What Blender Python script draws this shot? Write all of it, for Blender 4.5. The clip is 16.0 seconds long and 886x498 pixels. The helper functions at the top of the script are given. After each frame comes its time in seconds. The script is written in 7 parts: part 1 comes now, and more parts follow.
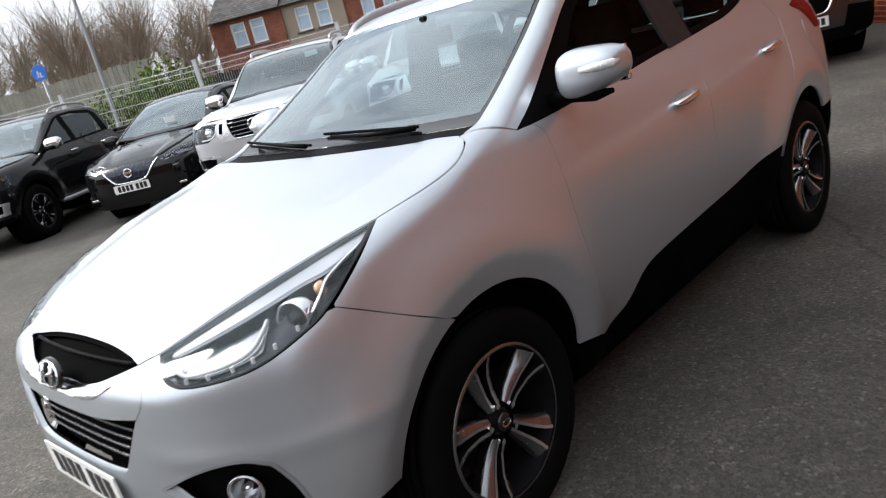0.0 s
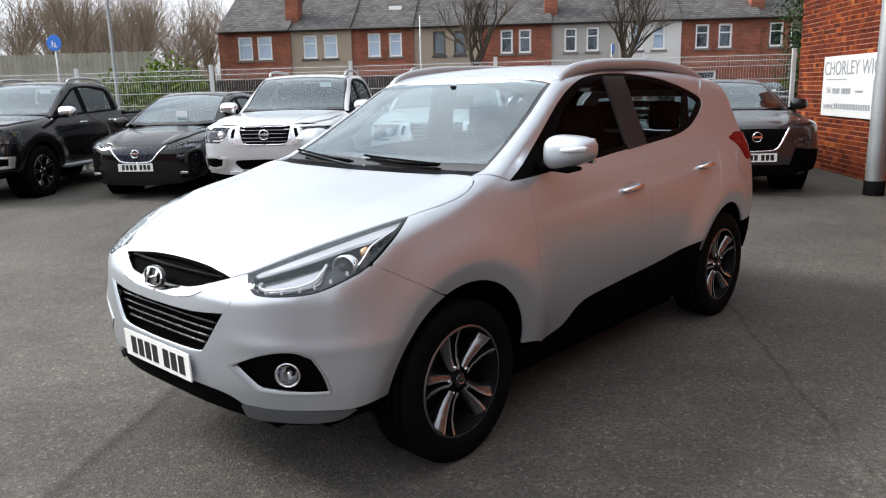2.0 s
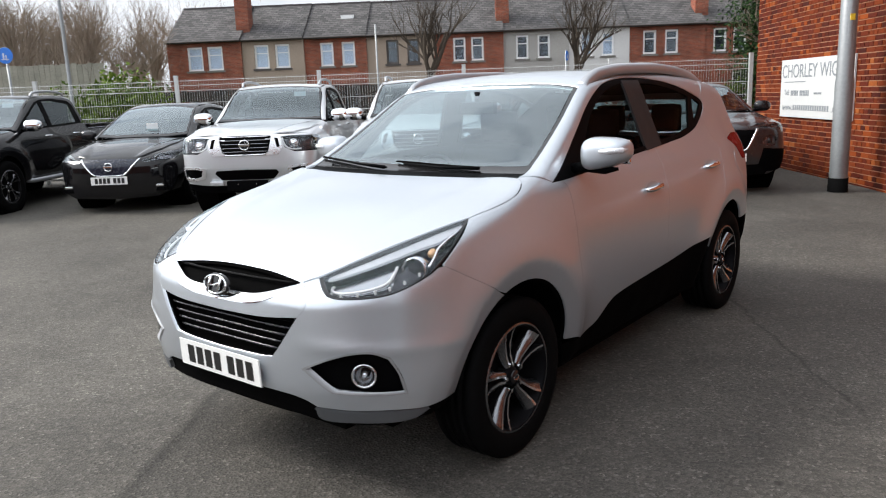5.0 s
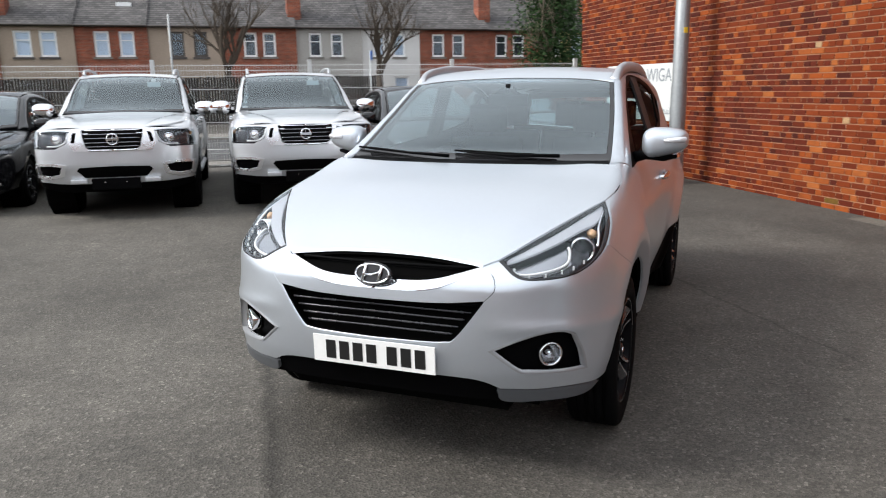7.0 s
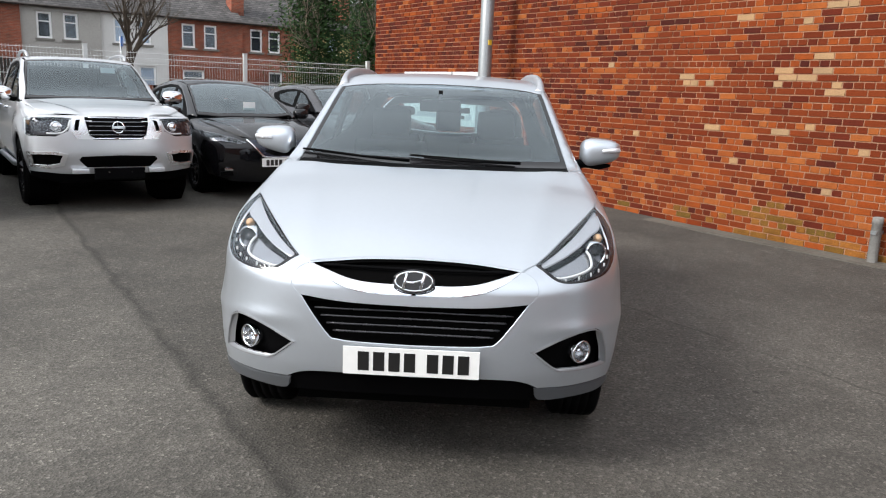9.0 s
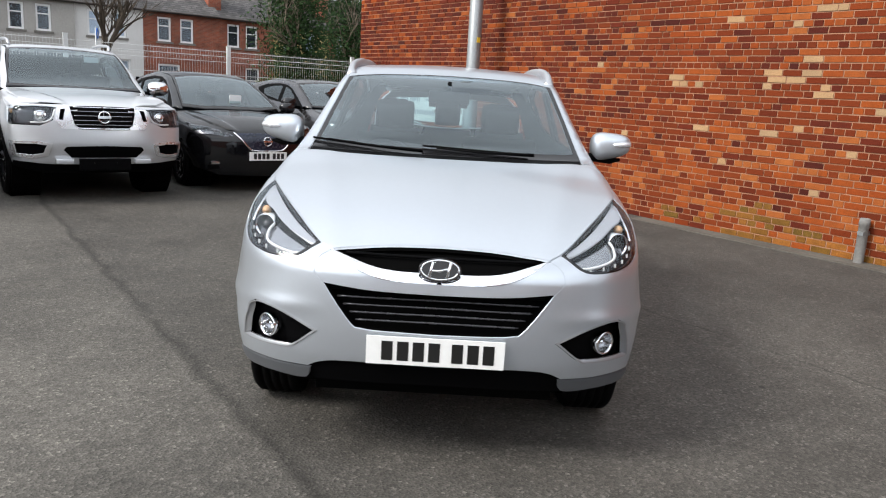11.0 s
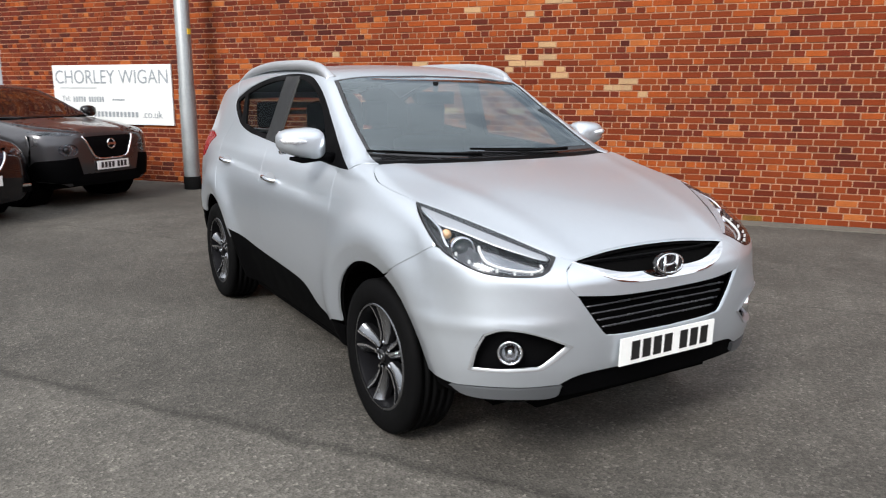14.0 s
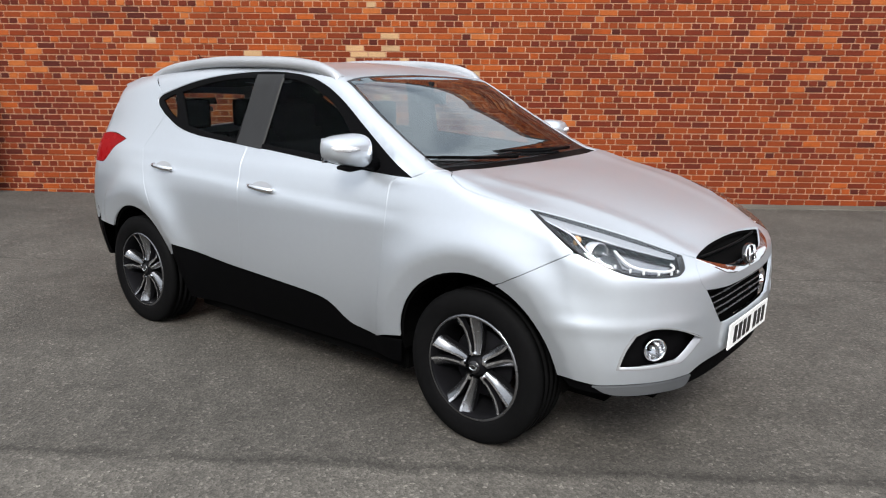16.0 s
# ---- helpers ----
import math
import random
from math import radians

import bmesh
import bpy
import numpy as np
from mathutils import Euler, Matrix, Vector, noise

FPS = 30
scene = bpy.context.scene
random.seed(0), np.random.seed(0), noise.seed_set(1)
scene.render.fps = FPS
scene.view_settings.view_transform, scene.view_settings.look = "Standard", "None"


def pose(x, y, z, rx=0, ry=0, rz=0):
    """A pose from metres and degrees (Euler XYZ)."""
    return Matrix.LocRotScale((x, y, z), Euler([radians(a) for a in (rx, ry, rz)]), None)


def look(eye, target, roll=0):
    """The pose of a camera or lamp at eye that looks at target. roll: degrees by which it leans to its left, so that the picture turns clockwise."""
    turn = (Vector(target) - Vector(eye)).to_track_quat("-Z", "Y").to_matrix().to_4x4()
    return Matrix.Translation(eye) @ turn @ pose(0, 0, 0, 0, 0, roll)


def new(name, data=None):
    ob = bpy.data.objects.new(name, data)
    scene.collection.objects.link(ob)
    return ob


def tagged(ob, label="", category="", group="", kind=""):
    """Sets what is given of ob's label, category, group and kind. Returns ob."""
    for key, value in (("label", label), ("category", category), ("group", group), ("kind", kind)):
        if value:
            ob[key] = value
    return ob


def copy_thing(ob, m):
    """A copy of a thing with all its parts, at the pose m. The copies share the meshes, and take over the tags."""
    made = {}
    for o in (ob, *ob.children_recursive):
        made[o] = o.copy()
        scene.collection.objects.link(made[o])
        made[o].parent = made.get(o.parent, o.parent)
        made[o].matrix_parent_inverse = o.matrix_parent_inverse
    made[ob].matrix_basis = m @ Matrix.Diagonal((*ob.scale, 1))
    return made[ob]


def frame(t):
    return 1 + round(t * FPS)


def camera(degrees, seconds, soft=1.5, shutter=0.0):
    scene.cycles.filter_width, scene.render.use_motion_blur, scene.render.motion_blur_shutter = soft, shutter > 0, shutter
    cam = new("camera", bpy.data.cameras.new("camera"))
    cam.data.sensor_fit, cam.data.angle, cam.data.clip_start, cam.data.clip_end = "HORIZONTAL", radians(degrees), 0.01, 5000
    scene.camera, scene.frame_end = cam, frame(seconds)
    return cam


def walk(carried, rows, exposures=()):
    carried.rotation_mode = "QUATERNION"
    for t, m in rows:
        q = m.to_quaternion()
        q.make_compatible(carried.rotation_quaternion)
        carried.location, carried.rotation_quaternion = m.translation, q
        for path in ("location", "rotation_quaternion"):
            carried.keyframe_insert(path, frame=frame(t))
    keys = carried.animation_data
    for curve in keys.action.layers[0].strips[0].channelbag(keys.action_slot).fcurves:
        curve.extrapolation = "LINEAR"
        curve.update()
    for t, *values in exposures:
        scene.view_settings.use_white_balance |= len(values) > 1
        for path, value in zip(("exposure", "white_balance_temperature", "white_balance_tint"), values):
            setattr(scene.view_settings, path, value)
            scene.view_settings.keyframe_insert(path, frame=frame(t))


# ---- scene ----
cam = camera(60.9, 16.0, soft=1.1, shutter=0.4)
PATH = [
    (0, (2.246, -1.42, 1.472), (0.847, -0.096, 0.934), -14.4),
    (0.5, (2.419, -1.772, 1.492), (1.07, -0.379, 1.003), -13.8),
    (1, (2.612, -2.018, 1.51), (1.285, -0.589, 1.063), -11.8),
    (1.5, (2.767, -2.147, 1.522), (1.437, -0.709, 1.119), -6.5),
    (2, (2.773, -2.222, 1.538), (1.452, -0.78, 1.121), -1.4),
    (2.5, (2.77, -2.238, 1.536), (1.432, -0.816, 1.103), -0.3),
    (3, (2.785, -2.239, 1.545), (1.452, -0.806, 1.133), -1.0),
    (3.5, (2.8, -2.24, 1.537), (1.472, -0.809, 1.104), -1.3),
    (3.7, (2.805, -2.241, 1.537), (1.477, -0.808, 1.107), -1.4),
    (5.8, (2.071, -2.892, 1.544), (1.001, -1.252, 1.14), 0.4),
    (6, (1.941, -2.974, 1.531), (0.923, -1.302, 1.124), 1.6),
    (6.5, (1.622, -3.222, 1.547), (0.752, -1.468, 1.139), 0.9),
    (7, (1.27, -3.365, 1.531), (0.553, -1.545, 1.114), -0.8),
    (7.5, (0.942, -3.487, 1.559), (0.427, -1.598, 1.152), 0.2),
    (8, (0.599, -3.582, 1.554), (0.331, -1.642, 1.145), 1.8),
    (8.5, (0.336, -3.56, 1.529), (0.165, -1.61, 1.117), 1.1),
    (9, (0.186, -3.603, 1.547), (0.127, -1.646, 1.137), 2.3),
    (9.2, (0.166, -3.621, 1.555), (0.127, -1.662, 1.15), 2.6),
    (11.3, (-0.108, -3.563, 1.484), (-0.087, -1.605, 1.078), 3.3),
    (11.5, (-0.242, -3.549, 1.484), (-0.178, -1.589, 1.093), 2.4),
    (12, (-0.585, -3.499, 1.504), (-0.335, -1.55, 1.131), 1.8),
    (12.5, (-1.013, -3.382, 1.513), (-0.53, -1.488, 1.089), 2.8),
    (13, (-1.404, -3.219, 1.482), (-0.756, -1.379, 1.039), -0.0),
    (13.5, (-1.818, -3.075, 1.504), (-0.942, -1.325, 1.094), 1.1),
    (14, (-2.228, -2.867, 1.5), (-1.218, -1.19, 1.089), 0.2),
    (14.5, (-2.539, -2.605, 1.527), (-1.361, -1.038, 1.131), 1.7),
    (15, (-2.901, -2.357, 1.56), (-1.577, -0.923, 1.126), 0.9),
    (15.5, (-3.12, -2.075, 1.529), (-1.689, -0.745, 1.1), -0.3),
    (16, (-3.326, -1.809, 1.577), (-1.798, -0.598, 1.132), 0.6),
]
EXPOSURES = [(0.0, 0.44), (1.0, 0.5), (3.5, 0.52), (6.5, 0.46), (9.0, 0.44), (12.0, 0.47), (16.0, 0.56)]
walk(cam, [(t, look(eye, target, roll)) for t, eye, target, roll in PATH], EXPOSURES)

# ---- sky and sun ----
SUN_ELEV, SUN_AZ = radians(39), radians(208)   # azimuth, counter-clockwise from +x, of where the sun stands
world = bpy.data.worlds.new("sky")
scene.world = world
world.use_nodes = True
wn, wl = world.node_tree.nodes, world.node_tree.links
wn.clear()
w_out = wn.new("ShaderNodeOutputWorld")
w_bg = wn.new("ShaderNodeBackground")
w_sky = wn.new("ShaderNodeTexSky")
w_sky.sky_type, w_sky.sun_disc = "NISHITA", False
w_sky.sun_elevation, w_sky.sun_rotation = SUN_ELEV, radians(90) - SUN_AZ
w_sky.air_density, w_sky.dust_density, w_sky.ozone_density = 1.0, 1.0, 1.0
w_co = wn.new("ShaderNodeTexCoord")
w_map = wn.new("ShaderNodeMapping")
w_map.inputs["Scale"].default_value = (1.0, 1.0, 2.2)
w_noise = wn.new("ShaderNodeTexNoise")
w_noise.inputs["Scale"].default_value, w_noise.inputs["Detail"].default_value = 2.2, 7.0
w_ramp = wn.new("ShaderNodeValToRGB")
w_ramp.color_ramp.elements[0].position, w_ramp.color_ramp.elements[1].position = 0.24, 0.46
w_mix = wn.new("ShaderNodeMix")
w_mix.data_type = "RGBA"
w_mix.inputs["B"].default_value = (10.7, 11.2, 12.0, 1)   # cloud, on the scale of the clear sky
wl.new(w_co.outputs["Generated"], w_map.inputs["Vector"])
wl.new(w_map.outputs["Vector"], w_noise.inputs["Vector"])
wl.new(w_noise.outputs["Fac"], w_ramp.inputs["Fac"])
wl.new(w_ramp.outputs["Color"], w_mix.inputs["Factor"])
wl.new(w_sky.outputs["Color"], w_mix.inputs["A"])
# an overcast sky is brightest overhead
w_xyz, w_up, w_over = wn.new("ShaderNodeSeparateXYZ"), wn.new("ShaderNodeMath"), wn.new("ShaderNodeMix")
w_up.operation, w_over.data_type, w_over.blend_type = "MULTIPLY_ADD", "RGBA", "MULTIPLY"
w_up.inputs[1].default_value, w_up.inputs[2].default_value = 0.7, 0.95
w_over.inputs["Factor"].default_value = 1.0
wl.new(w_co.outputs["Generated"], w_xyz.inputs[0])
wl.new(w_xyz.outputs[2], w_up.inputs[0])
wl.new(w_mix.outputs["Result"], w_over.inputs["A"])
wl.new(w_up.outputs[0], w_over.inputs["B"])
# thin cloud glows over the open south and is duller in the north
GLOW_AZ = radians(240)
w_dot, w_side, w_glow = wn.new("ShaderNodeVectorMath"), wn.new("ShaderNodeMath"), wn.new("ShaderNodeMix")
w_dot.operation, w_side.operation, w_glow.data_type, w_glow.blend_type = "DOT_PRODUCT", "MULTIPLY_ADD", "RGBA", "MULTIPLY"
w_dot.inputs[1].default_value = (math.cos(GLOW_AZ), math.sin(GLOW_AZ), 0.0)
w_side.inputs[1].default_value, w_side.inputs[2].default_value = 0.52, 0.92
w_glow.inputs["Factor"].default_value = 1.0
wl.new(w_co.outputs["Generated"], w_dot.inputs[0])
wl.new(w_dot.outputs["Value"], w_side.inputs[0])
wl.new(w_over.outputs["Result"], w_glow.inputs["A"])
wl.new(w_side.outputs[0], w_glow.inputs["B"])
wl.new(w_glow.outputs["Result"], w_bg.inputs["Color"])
w_bg.inputs["Strength"].default_value = 0.075
wl.new(w_bg.outputs["Background"], w_out.inputs["Surface"])

sun_data = bpy.data.lights.new("sun", "SUN")
sun_data.energy, sun_data.angle, sun_data.color = 2.9, radians(20), (1.0, 0.965, 0.91)
sun = new("sun", sun_data)
sun_way = Vector((math.cos(SUN_AZ) * math.cos(SUN_ELEV), math.sin(SUN_AZ) * math.cos(SUN_ELEV), math.sin(SUN_ELEV)))
sun.matrix_world = look(sun_way * 60, (0, 0, 0))

# ---- materials ----
MATS = {}


def nodes_of(name):
    m = bpy.data.materials.new(name)
    m.use_nodes = True
    return m, m.node_tree.nodes, m.node_tree.links, m.node_tree.nodes["Principled BSDF"]


def rgba(c):
    return (c[0], c[1], c[2], 1.0)


def surface(name, base, rough=0.5, metal=0.0, vary=0.12, big=1.5, fine=60.0, bump=0.0, rvary=0.08, coat=0.0, spread="", second=None, third=None):
    """A plain material with two scales of variation. spread: 'object' or 'island' shifts the tone from piece to piece,
    towards the colours second and third."""
    m, n, l, b = nodes_of(name)
    co = n.new("ShaderNodeTexCoord")
    n1, n2 = n.new("ShaderNodeTexNoise"), n.new("ShaderNodeTexNoise")
    n1.inputs["Scale"].default_value, n1.inputs["Detail"].default_value = big, 5.0
    n2.inputs["Scale"].default_value, n2.inputs["Detail"].default_value = fine, 3.0
    l.new(co.outputs["Object"], n1.inputs["Vector"])
    l.new(co.outputs["Object"], n2.inputs["Vector"])
    add = n.new("ShaderNodeMath")
    add.operation = "ADD"
    l.new(n1.outputs["Fac"], add.inputs[0])
    l.new(n2.outputs["Fac"], add.inputs[1])
    span = n.new("ShaderNodeMapRange")
    span.inputs["From Min"].default_value, span.inputs["From Max"].default_value = 0.6, 1.4
    span.inputs["To Min"].default_value, span.inputs["To Max"].default_value = 1 - vary, 1 + vary
    l.new(add.outputs[0], span.inputs["Value"])
    mul = n.new("ShaderNodeMix")
    mul.data_type, mul.blend_type = "RGBA", "MULTIPLY"
    mul.inputs["Factor"].default_value = 1.0
    l.new(span.outputs["Result"], mul.inputs["B"])
    if spread:
        src = n.new("ShaderNodeObjectInfo" if spread == "object" else "ShaderNodeNewGeometry")
        out = src.outputs["Random" if spread == "object" else "Random Per Island"]
        ramp = n.new("ShaderNodeValToRGB")
        e = ramp.color_ramp.elements
        e[0].color, e[1].color = rgba(base), rgba(third or second)
        mid = e.new(0.5)
        mid.color = rgba(second)
        l.new(out, ramp.inputs["Fac"])
        l.new(ramp.outputs["Color"], mul.inputs["A"])
    else:
        mul.inputs["A"].default_value = rgba(base)
    l.new(mul.outputs["Result"], b.inputs["Base Color"])
    rr = n.new("ShaderNodeMapRange")
    rr.inputs["From Min"].default_value, rr.inputs["From Max"].default_value = 0.3, 0.7
    rr.inputs["To Min"].default_value, rr.inputs["To Max"].default_value = max(0.02, rough - rvary), min(1.0, rough + rvary)
    l.new(n1.outputs["Fac"], rr.inputs["Value"])
    l.new(rr.outputs["Result"], b.inputs["Roughness"])
    b.inputs["Metallic"].default_value = metal
    b.inputs["Coat Weight"].default_value = coat
    b.inputs["Coat Roughness"].default_value = 0.04
    if rough >= 0.8:
        b.inputs["Specular IOR Level"].default_value = 0.12
    if bump:
        bp = n.new("ShaderNodeBump")
        bp.inputs["Strength"].default_value, bp.inputs["Distance"].default_value = 0.6, bump
        l.new(n2.outputs["Fac"], bp.inputs["Height"])
        l.new(bp.outputs["Normal"], b.inputs["Normal"])
    MATS[name] = m
    return m


def glass(name, tint, rough=0.0, clear=0.8, gloss=1.8, rise=5.0):
    """Thin window glass: what lies behind, seen through a tint, under a mirror gloss."""
    m, n, l, b = nodes_of(name)
    n.remove(b)
    out = n["Material Output"]
    tr, gl, mx = n.new("ShaderNodeBsdfTransparent"), n.new("ShaderNodeBsdfGlossy"), n.new("ShaderNodeMixShader")
    lw, pw, sc = n.new("ShaderNodeLayerWeight"), n.new("ShaderNodeMath"), n.new("ShaderNodeMath")
    tr.inputs["Color"].default_value = rgba([c * clear for c in tint])
    gl.inputs["Roughness"].default_value = rough
    gl.inputs["Color"].default_value = (0.86, 0.96, 1, 1)
    lw.inputs["Blend"].default_value = 0.5
    pw.operation, sc.operation = "POWER", "MULTIPLY_ADD"     # gloss rises towards a grazing view
    pw.inputs[1].default_value = rise
    sc.inputs[1].default_value, sc.inputs[2].default_value = 0.96 * min(1.0, gloss), 0.04 * gloss
    sc.use_clamp = True
    l.new(lw.outputs["Facing"], pw.inputs[0])
    l.new(pw.outputs[0], sc.inputs[0])
    l.new(sc.outputs[0], mx.inputs["Fac"])
    l.new(tr.outputs[0], mx.inputs[1])
    l.new(gl.outputs[0], mx.inputs[2])
    l.new(mx.outputs[0], out.inputs["Surface"])
    MATS[name] = m
    return m


def asphalt_material(name, base, joint=True):
    """Worn tarmac: aggregate, blotches, and the tarred joint between two lays."""
    m, n, l, b = nodes_of(name)
    co = n.new("ShaderNodeTexCoord")

    def noise_node(scale, detail, rough=0.5):
        t = n.new("ShaderNodeTexNoise")
        t.inputs["Scale"].default_value, t.inputs["Detail"].default_value, t.inputs["Roughness"].default_value = scale, detail, rough
        l.new(co.outputs["Object"], t.inputs["Vector"])
        return t.outputs["Fac"]

    def calc(op, a, c):
        t = n.new("ShaderNodeMath")
        t.operation = op
        for k, v in enumerate((a, c)):
            if isinstance(v, (int, float)):
                t.inputs[k].default_value = v
            else:
                l.new(v, t.inputs[k])
        return t.outputs[0]

    def span(v, a, c, d, e):
        t = n.new("ShaderNodeMapRange")
        for k, w in zip(("From Min", "From Max", "To Min", "To Max"), (a, c, d, e)):
            t.inputs[k].default_value = w
        l.new(v, t.inputs["Value"])
        return t.outputs["Result"]

    vor = n.new("ShaderNodeTexVoronoi")
    vor.inputs["Scale"].default_value = 78.0
    l.new(co.outputs["Object"], vor.inputs["Vector"])
    grain = noise_node(140, 2)
    blot = noise_node(0.55, 6, 0.6)
    mid = noise_node(5.0, 5, 0.65)
    tone = calc("MULTIPLY", span(blot, 0.3, 0.7, 0.68, 1.3), span(mid, 0.3, 0.7, 0.79, 1.21))
    tone = calc("MULTIPLY", tone, span(grain, 0.3, 0.7, 0.68, 1.32))
    sep = n.new("ShaderNodeSeparateColor")
    l.new(vor.outputs["Color"], sep.inputs["Color"])
    tone = calc("MULTIPLY", tone, calc("ADD", span(sep.outputs[0], 0, 1, 0.68, 1.22), span(sep.outputs[1], 0.88, 1.0, 0.0, 0.85)))
    if joint:
        xyz = n.new("ShaderNodeSeparateXYZ")
        l.new(co.outputs["Object"], xyz.inputs[0])
        # the joint runs along x * JX + y * JY = JC, wavering a little
        along = calc("ADD", calc("MULTIPLY", xyz.outputs[0], JOINT[0]), calc("MULTIPLY", xyz.outputs[1], JOINT[1]))
        waver = calc("ADD", along, span(noise_node(2.2, 5, 0.65), 0, 1, -0.09, 0.09))
        patchy = noise_node(1.3, 3)
        off = calc("SUBTRACT", waver, JOINTS[0])
        tone = calc("MULTIPLY", tone, calc("MAXIMUM", span(calc("ABSOLUTE", off, 0), 0.0, 0.055, 0.55, 1.0), span(patchy, 0.52, 0.66, 0.0, 1.0)))
        tone = calc("MULTIPLY", tone, span(off, -0.05, 0.05, 1.2, 0.95))
        off = calc("SUBTRACT", waver, JOINTS[1])
        tone = calc("MULTIPLY", tone, calc("MAXIMUM", span(calc("ABSOLUTE", off, 0), 0.0, 0.022, 0.6, 1.0), span(patchy, 0.48, 0.6, 0.0, 1.0)))
        # oil spots and odd dark stones
        spot = n.new("ShaderNodeTexVoronoi")
        spot.inputs["Scale"].default_value = 2.6
        l.new(co.outputs["Object"], spot.inputs["Vector"])
        tone = calc("MULTIPLY", tone, span(spot.outputs["Distance"], 0.025, 0.06, 0.55, 1.0))
    mul = n.new("ShaderNodeMix")
    mul.data_type, mul.blend_type = "RGBA", "MULTIPLY"
    mul.inputs["Factor"].default_value = 1.0
    mul.inputs["A"].default_value = rgba(base)
    l.new(tone, mul.inputs["B"])
    l.new(mul.outputs["Result"], b.inputs["Base Color"])
    l.new(span(mid, 0.3, 0.7, 0.75, 0.95), b.inputs["Roughness"])
    bp = n.new("ShaderNodeBump")
    bp.inputs["Strength"].default_value, bp.inputs["Distance"].default_value = 0.55, 0.006
    b.inputs["Specular IOR Level"].default_value = 0.25
    l.new(vor.outputs["Distance"], bp.inputs["Height"])
    l.new(bp.outputs["Normal"], b.inputs["Normal"])
    MATS[name] = m
    return m


def far_brick(name, c1, c2, mortar, wide=0.225, course=0.075, joint=0.008):
    """Brickwork seen from so far that its courses are below the eye's power."""
    m, n, l, b = nodes_of(name)
    co = n.new("ShaderNodeTexCoord")
    mp = n.new("ShaderNodeMapping")
    mp.inputs["Rotation"].default_value = (radians(90), 0, 0)
    br = n.new("ShaderNodeTexBrick")
    br.inputs["Color1"].default_value, br.inputs["Color2"].default_value, br.inputs["Mortar"].default_value = rgba(c1), rgba(c2), rgba(mortar)
    br.inputs["Scale"].default_value, br.inputs["Brick Width"].default_value, br.inputs["Row Height"].default_value = 1.0, wide, course
    br.inputs["Mortar Size"].default_value = joint
    l.new(co.outputs["Object"], mp.inputs["Vector"])
    l.new(mp.outputs["Vector"], br.inputs["Vector"])
    ns = n.new("ShaderNodeTexNoise")
    ns.inputs["Scale"].default_value, ns.inputs["Detail"].default_value = 0.9, 6.0
    l.new(co.outputs["Object"], ns.inputs["Vector"])
    mr = n.new("ShaderNodeMapRange")
    mr.inputs["From Min"].default_value, mr.inputs["From Max"].default_value = 0.3, 0.7
    mr.inputs["To Min"].default_value, mr.inputs["To Max"].default_value = 0.65, 1.3
    l.new(ns.outputs["Fac"], mr.inputs["Value"])
    mul = n.new("ShaderNodeMix")
    mul.data_type, mul.blend_type = "RGBA", "MULTIPLY"
    mul.inputs["Factor"].default_value = 1.0
    l.new(br.outputs["Color"], mul.inputs["A"])
    l.new(mr.outputs["Result"], mul.inputs["B"])
    l.new(mul.outputs["Result"], b.inputs["Base Color"])
    b.inputs["Roughness"].default_value = 0.9
    MATS[name] = m
    return m


JOINT = (0.9995, -0.03)     # the way across the joints, in the yard
JOINTS = (-0.92, 2.31)
asphalt_material("asphalt", (0.07, 0.0645, 0.0565))
asphalt_material("road_asphalt", (0.075, 0.075, 0.075), joint=False)
BRICK_REDS = dict(base=(0.135, 0.0225, 0.0065), second=(0.18, 0.035, 0.009), third=(0.09, 0.0145, 0.006))
surface("brick_piece", rough=0.85, vary=0.22, big=2.5, fine=70, bump=0.003, spread="object", **BRICK_REDS)
surface("brick_field", rough=0.85, vary=0.22, big=2.5, fine=70, bump=0.003, spread="island", **BRICK_REDS)
surface("brick_orange", (0.27, 0.061, 0.0125), 0.85, vary=0.28, big=9, fine=70, bump=0.003, spread="island", second=(0.225, 0.044, 0.0095), third=(0.31, 0.092, 0.024))
surface("brick_pale", (0.4, 0.235, 0.115), 0.85, vary=0.26, big=3, fine=70, bump=0.003, spread="island", second=(0.319, 0.209, 0.116), third=(0.383, 0.232, 0.116))
surface("brick_dark", (0.09, 0.015, 0.007), 0.8, vary=0.3, big=6, fine=70, bump=0.003, spread="island", second=(0.11, 0.018, 0.0075), third=(0.052, 0.0105, 0.007))
surface("brick_moss", (0.2, 0.078, 0.016), 0.9, vary=0.45, big=9, fine=60, bump=0.004, spread="island", second=(0.12, 0.068, 0.015), third=(0.27, 0.1, 0.022))
surface("mortar", (0.36, 0.2, 0.125), 0.95, vary=0.25, big=1.2, fine=50, bump=0.003)
surface("concrete", (0.186, 0.174, 0.157), 0.9, vary=0.2, big=1.2, fine=40, bump=0.004)
surface("dirty_concrete", (0.11, 0.1, 0.085), 0.9, vary=0.3, big=1.6, fine=30, bump=0.004)
surface("kerb_stone", (0.209, 0.203, 0.191), 0.9, vary=0.2, big=1.5, fine=40, bump=0.004)
surface("galvanised", (0.29, 0.302, 0.307), 0.45, 0.6, vary=0.12, big=3, fine=25)
surface("white_steel", (0.62, 0.63, 0.62), 0.4, 0.0, vary=0.1, big=3, fine=25)
surface("black_paint", (0.006, 0.006, 0.006), 0.8, vary=0.2)
surface("sign_white", (0.615, 0.622, 0.615), 0.4, vary=0.04, big=2, fine=8)
surface("sign_grey", (0.22, 0.24, 0.26), 0.5, vary=0.05)
surface("yellow_paint", (0.75, 0.5, 0.03), 0.5, vary=0.1)
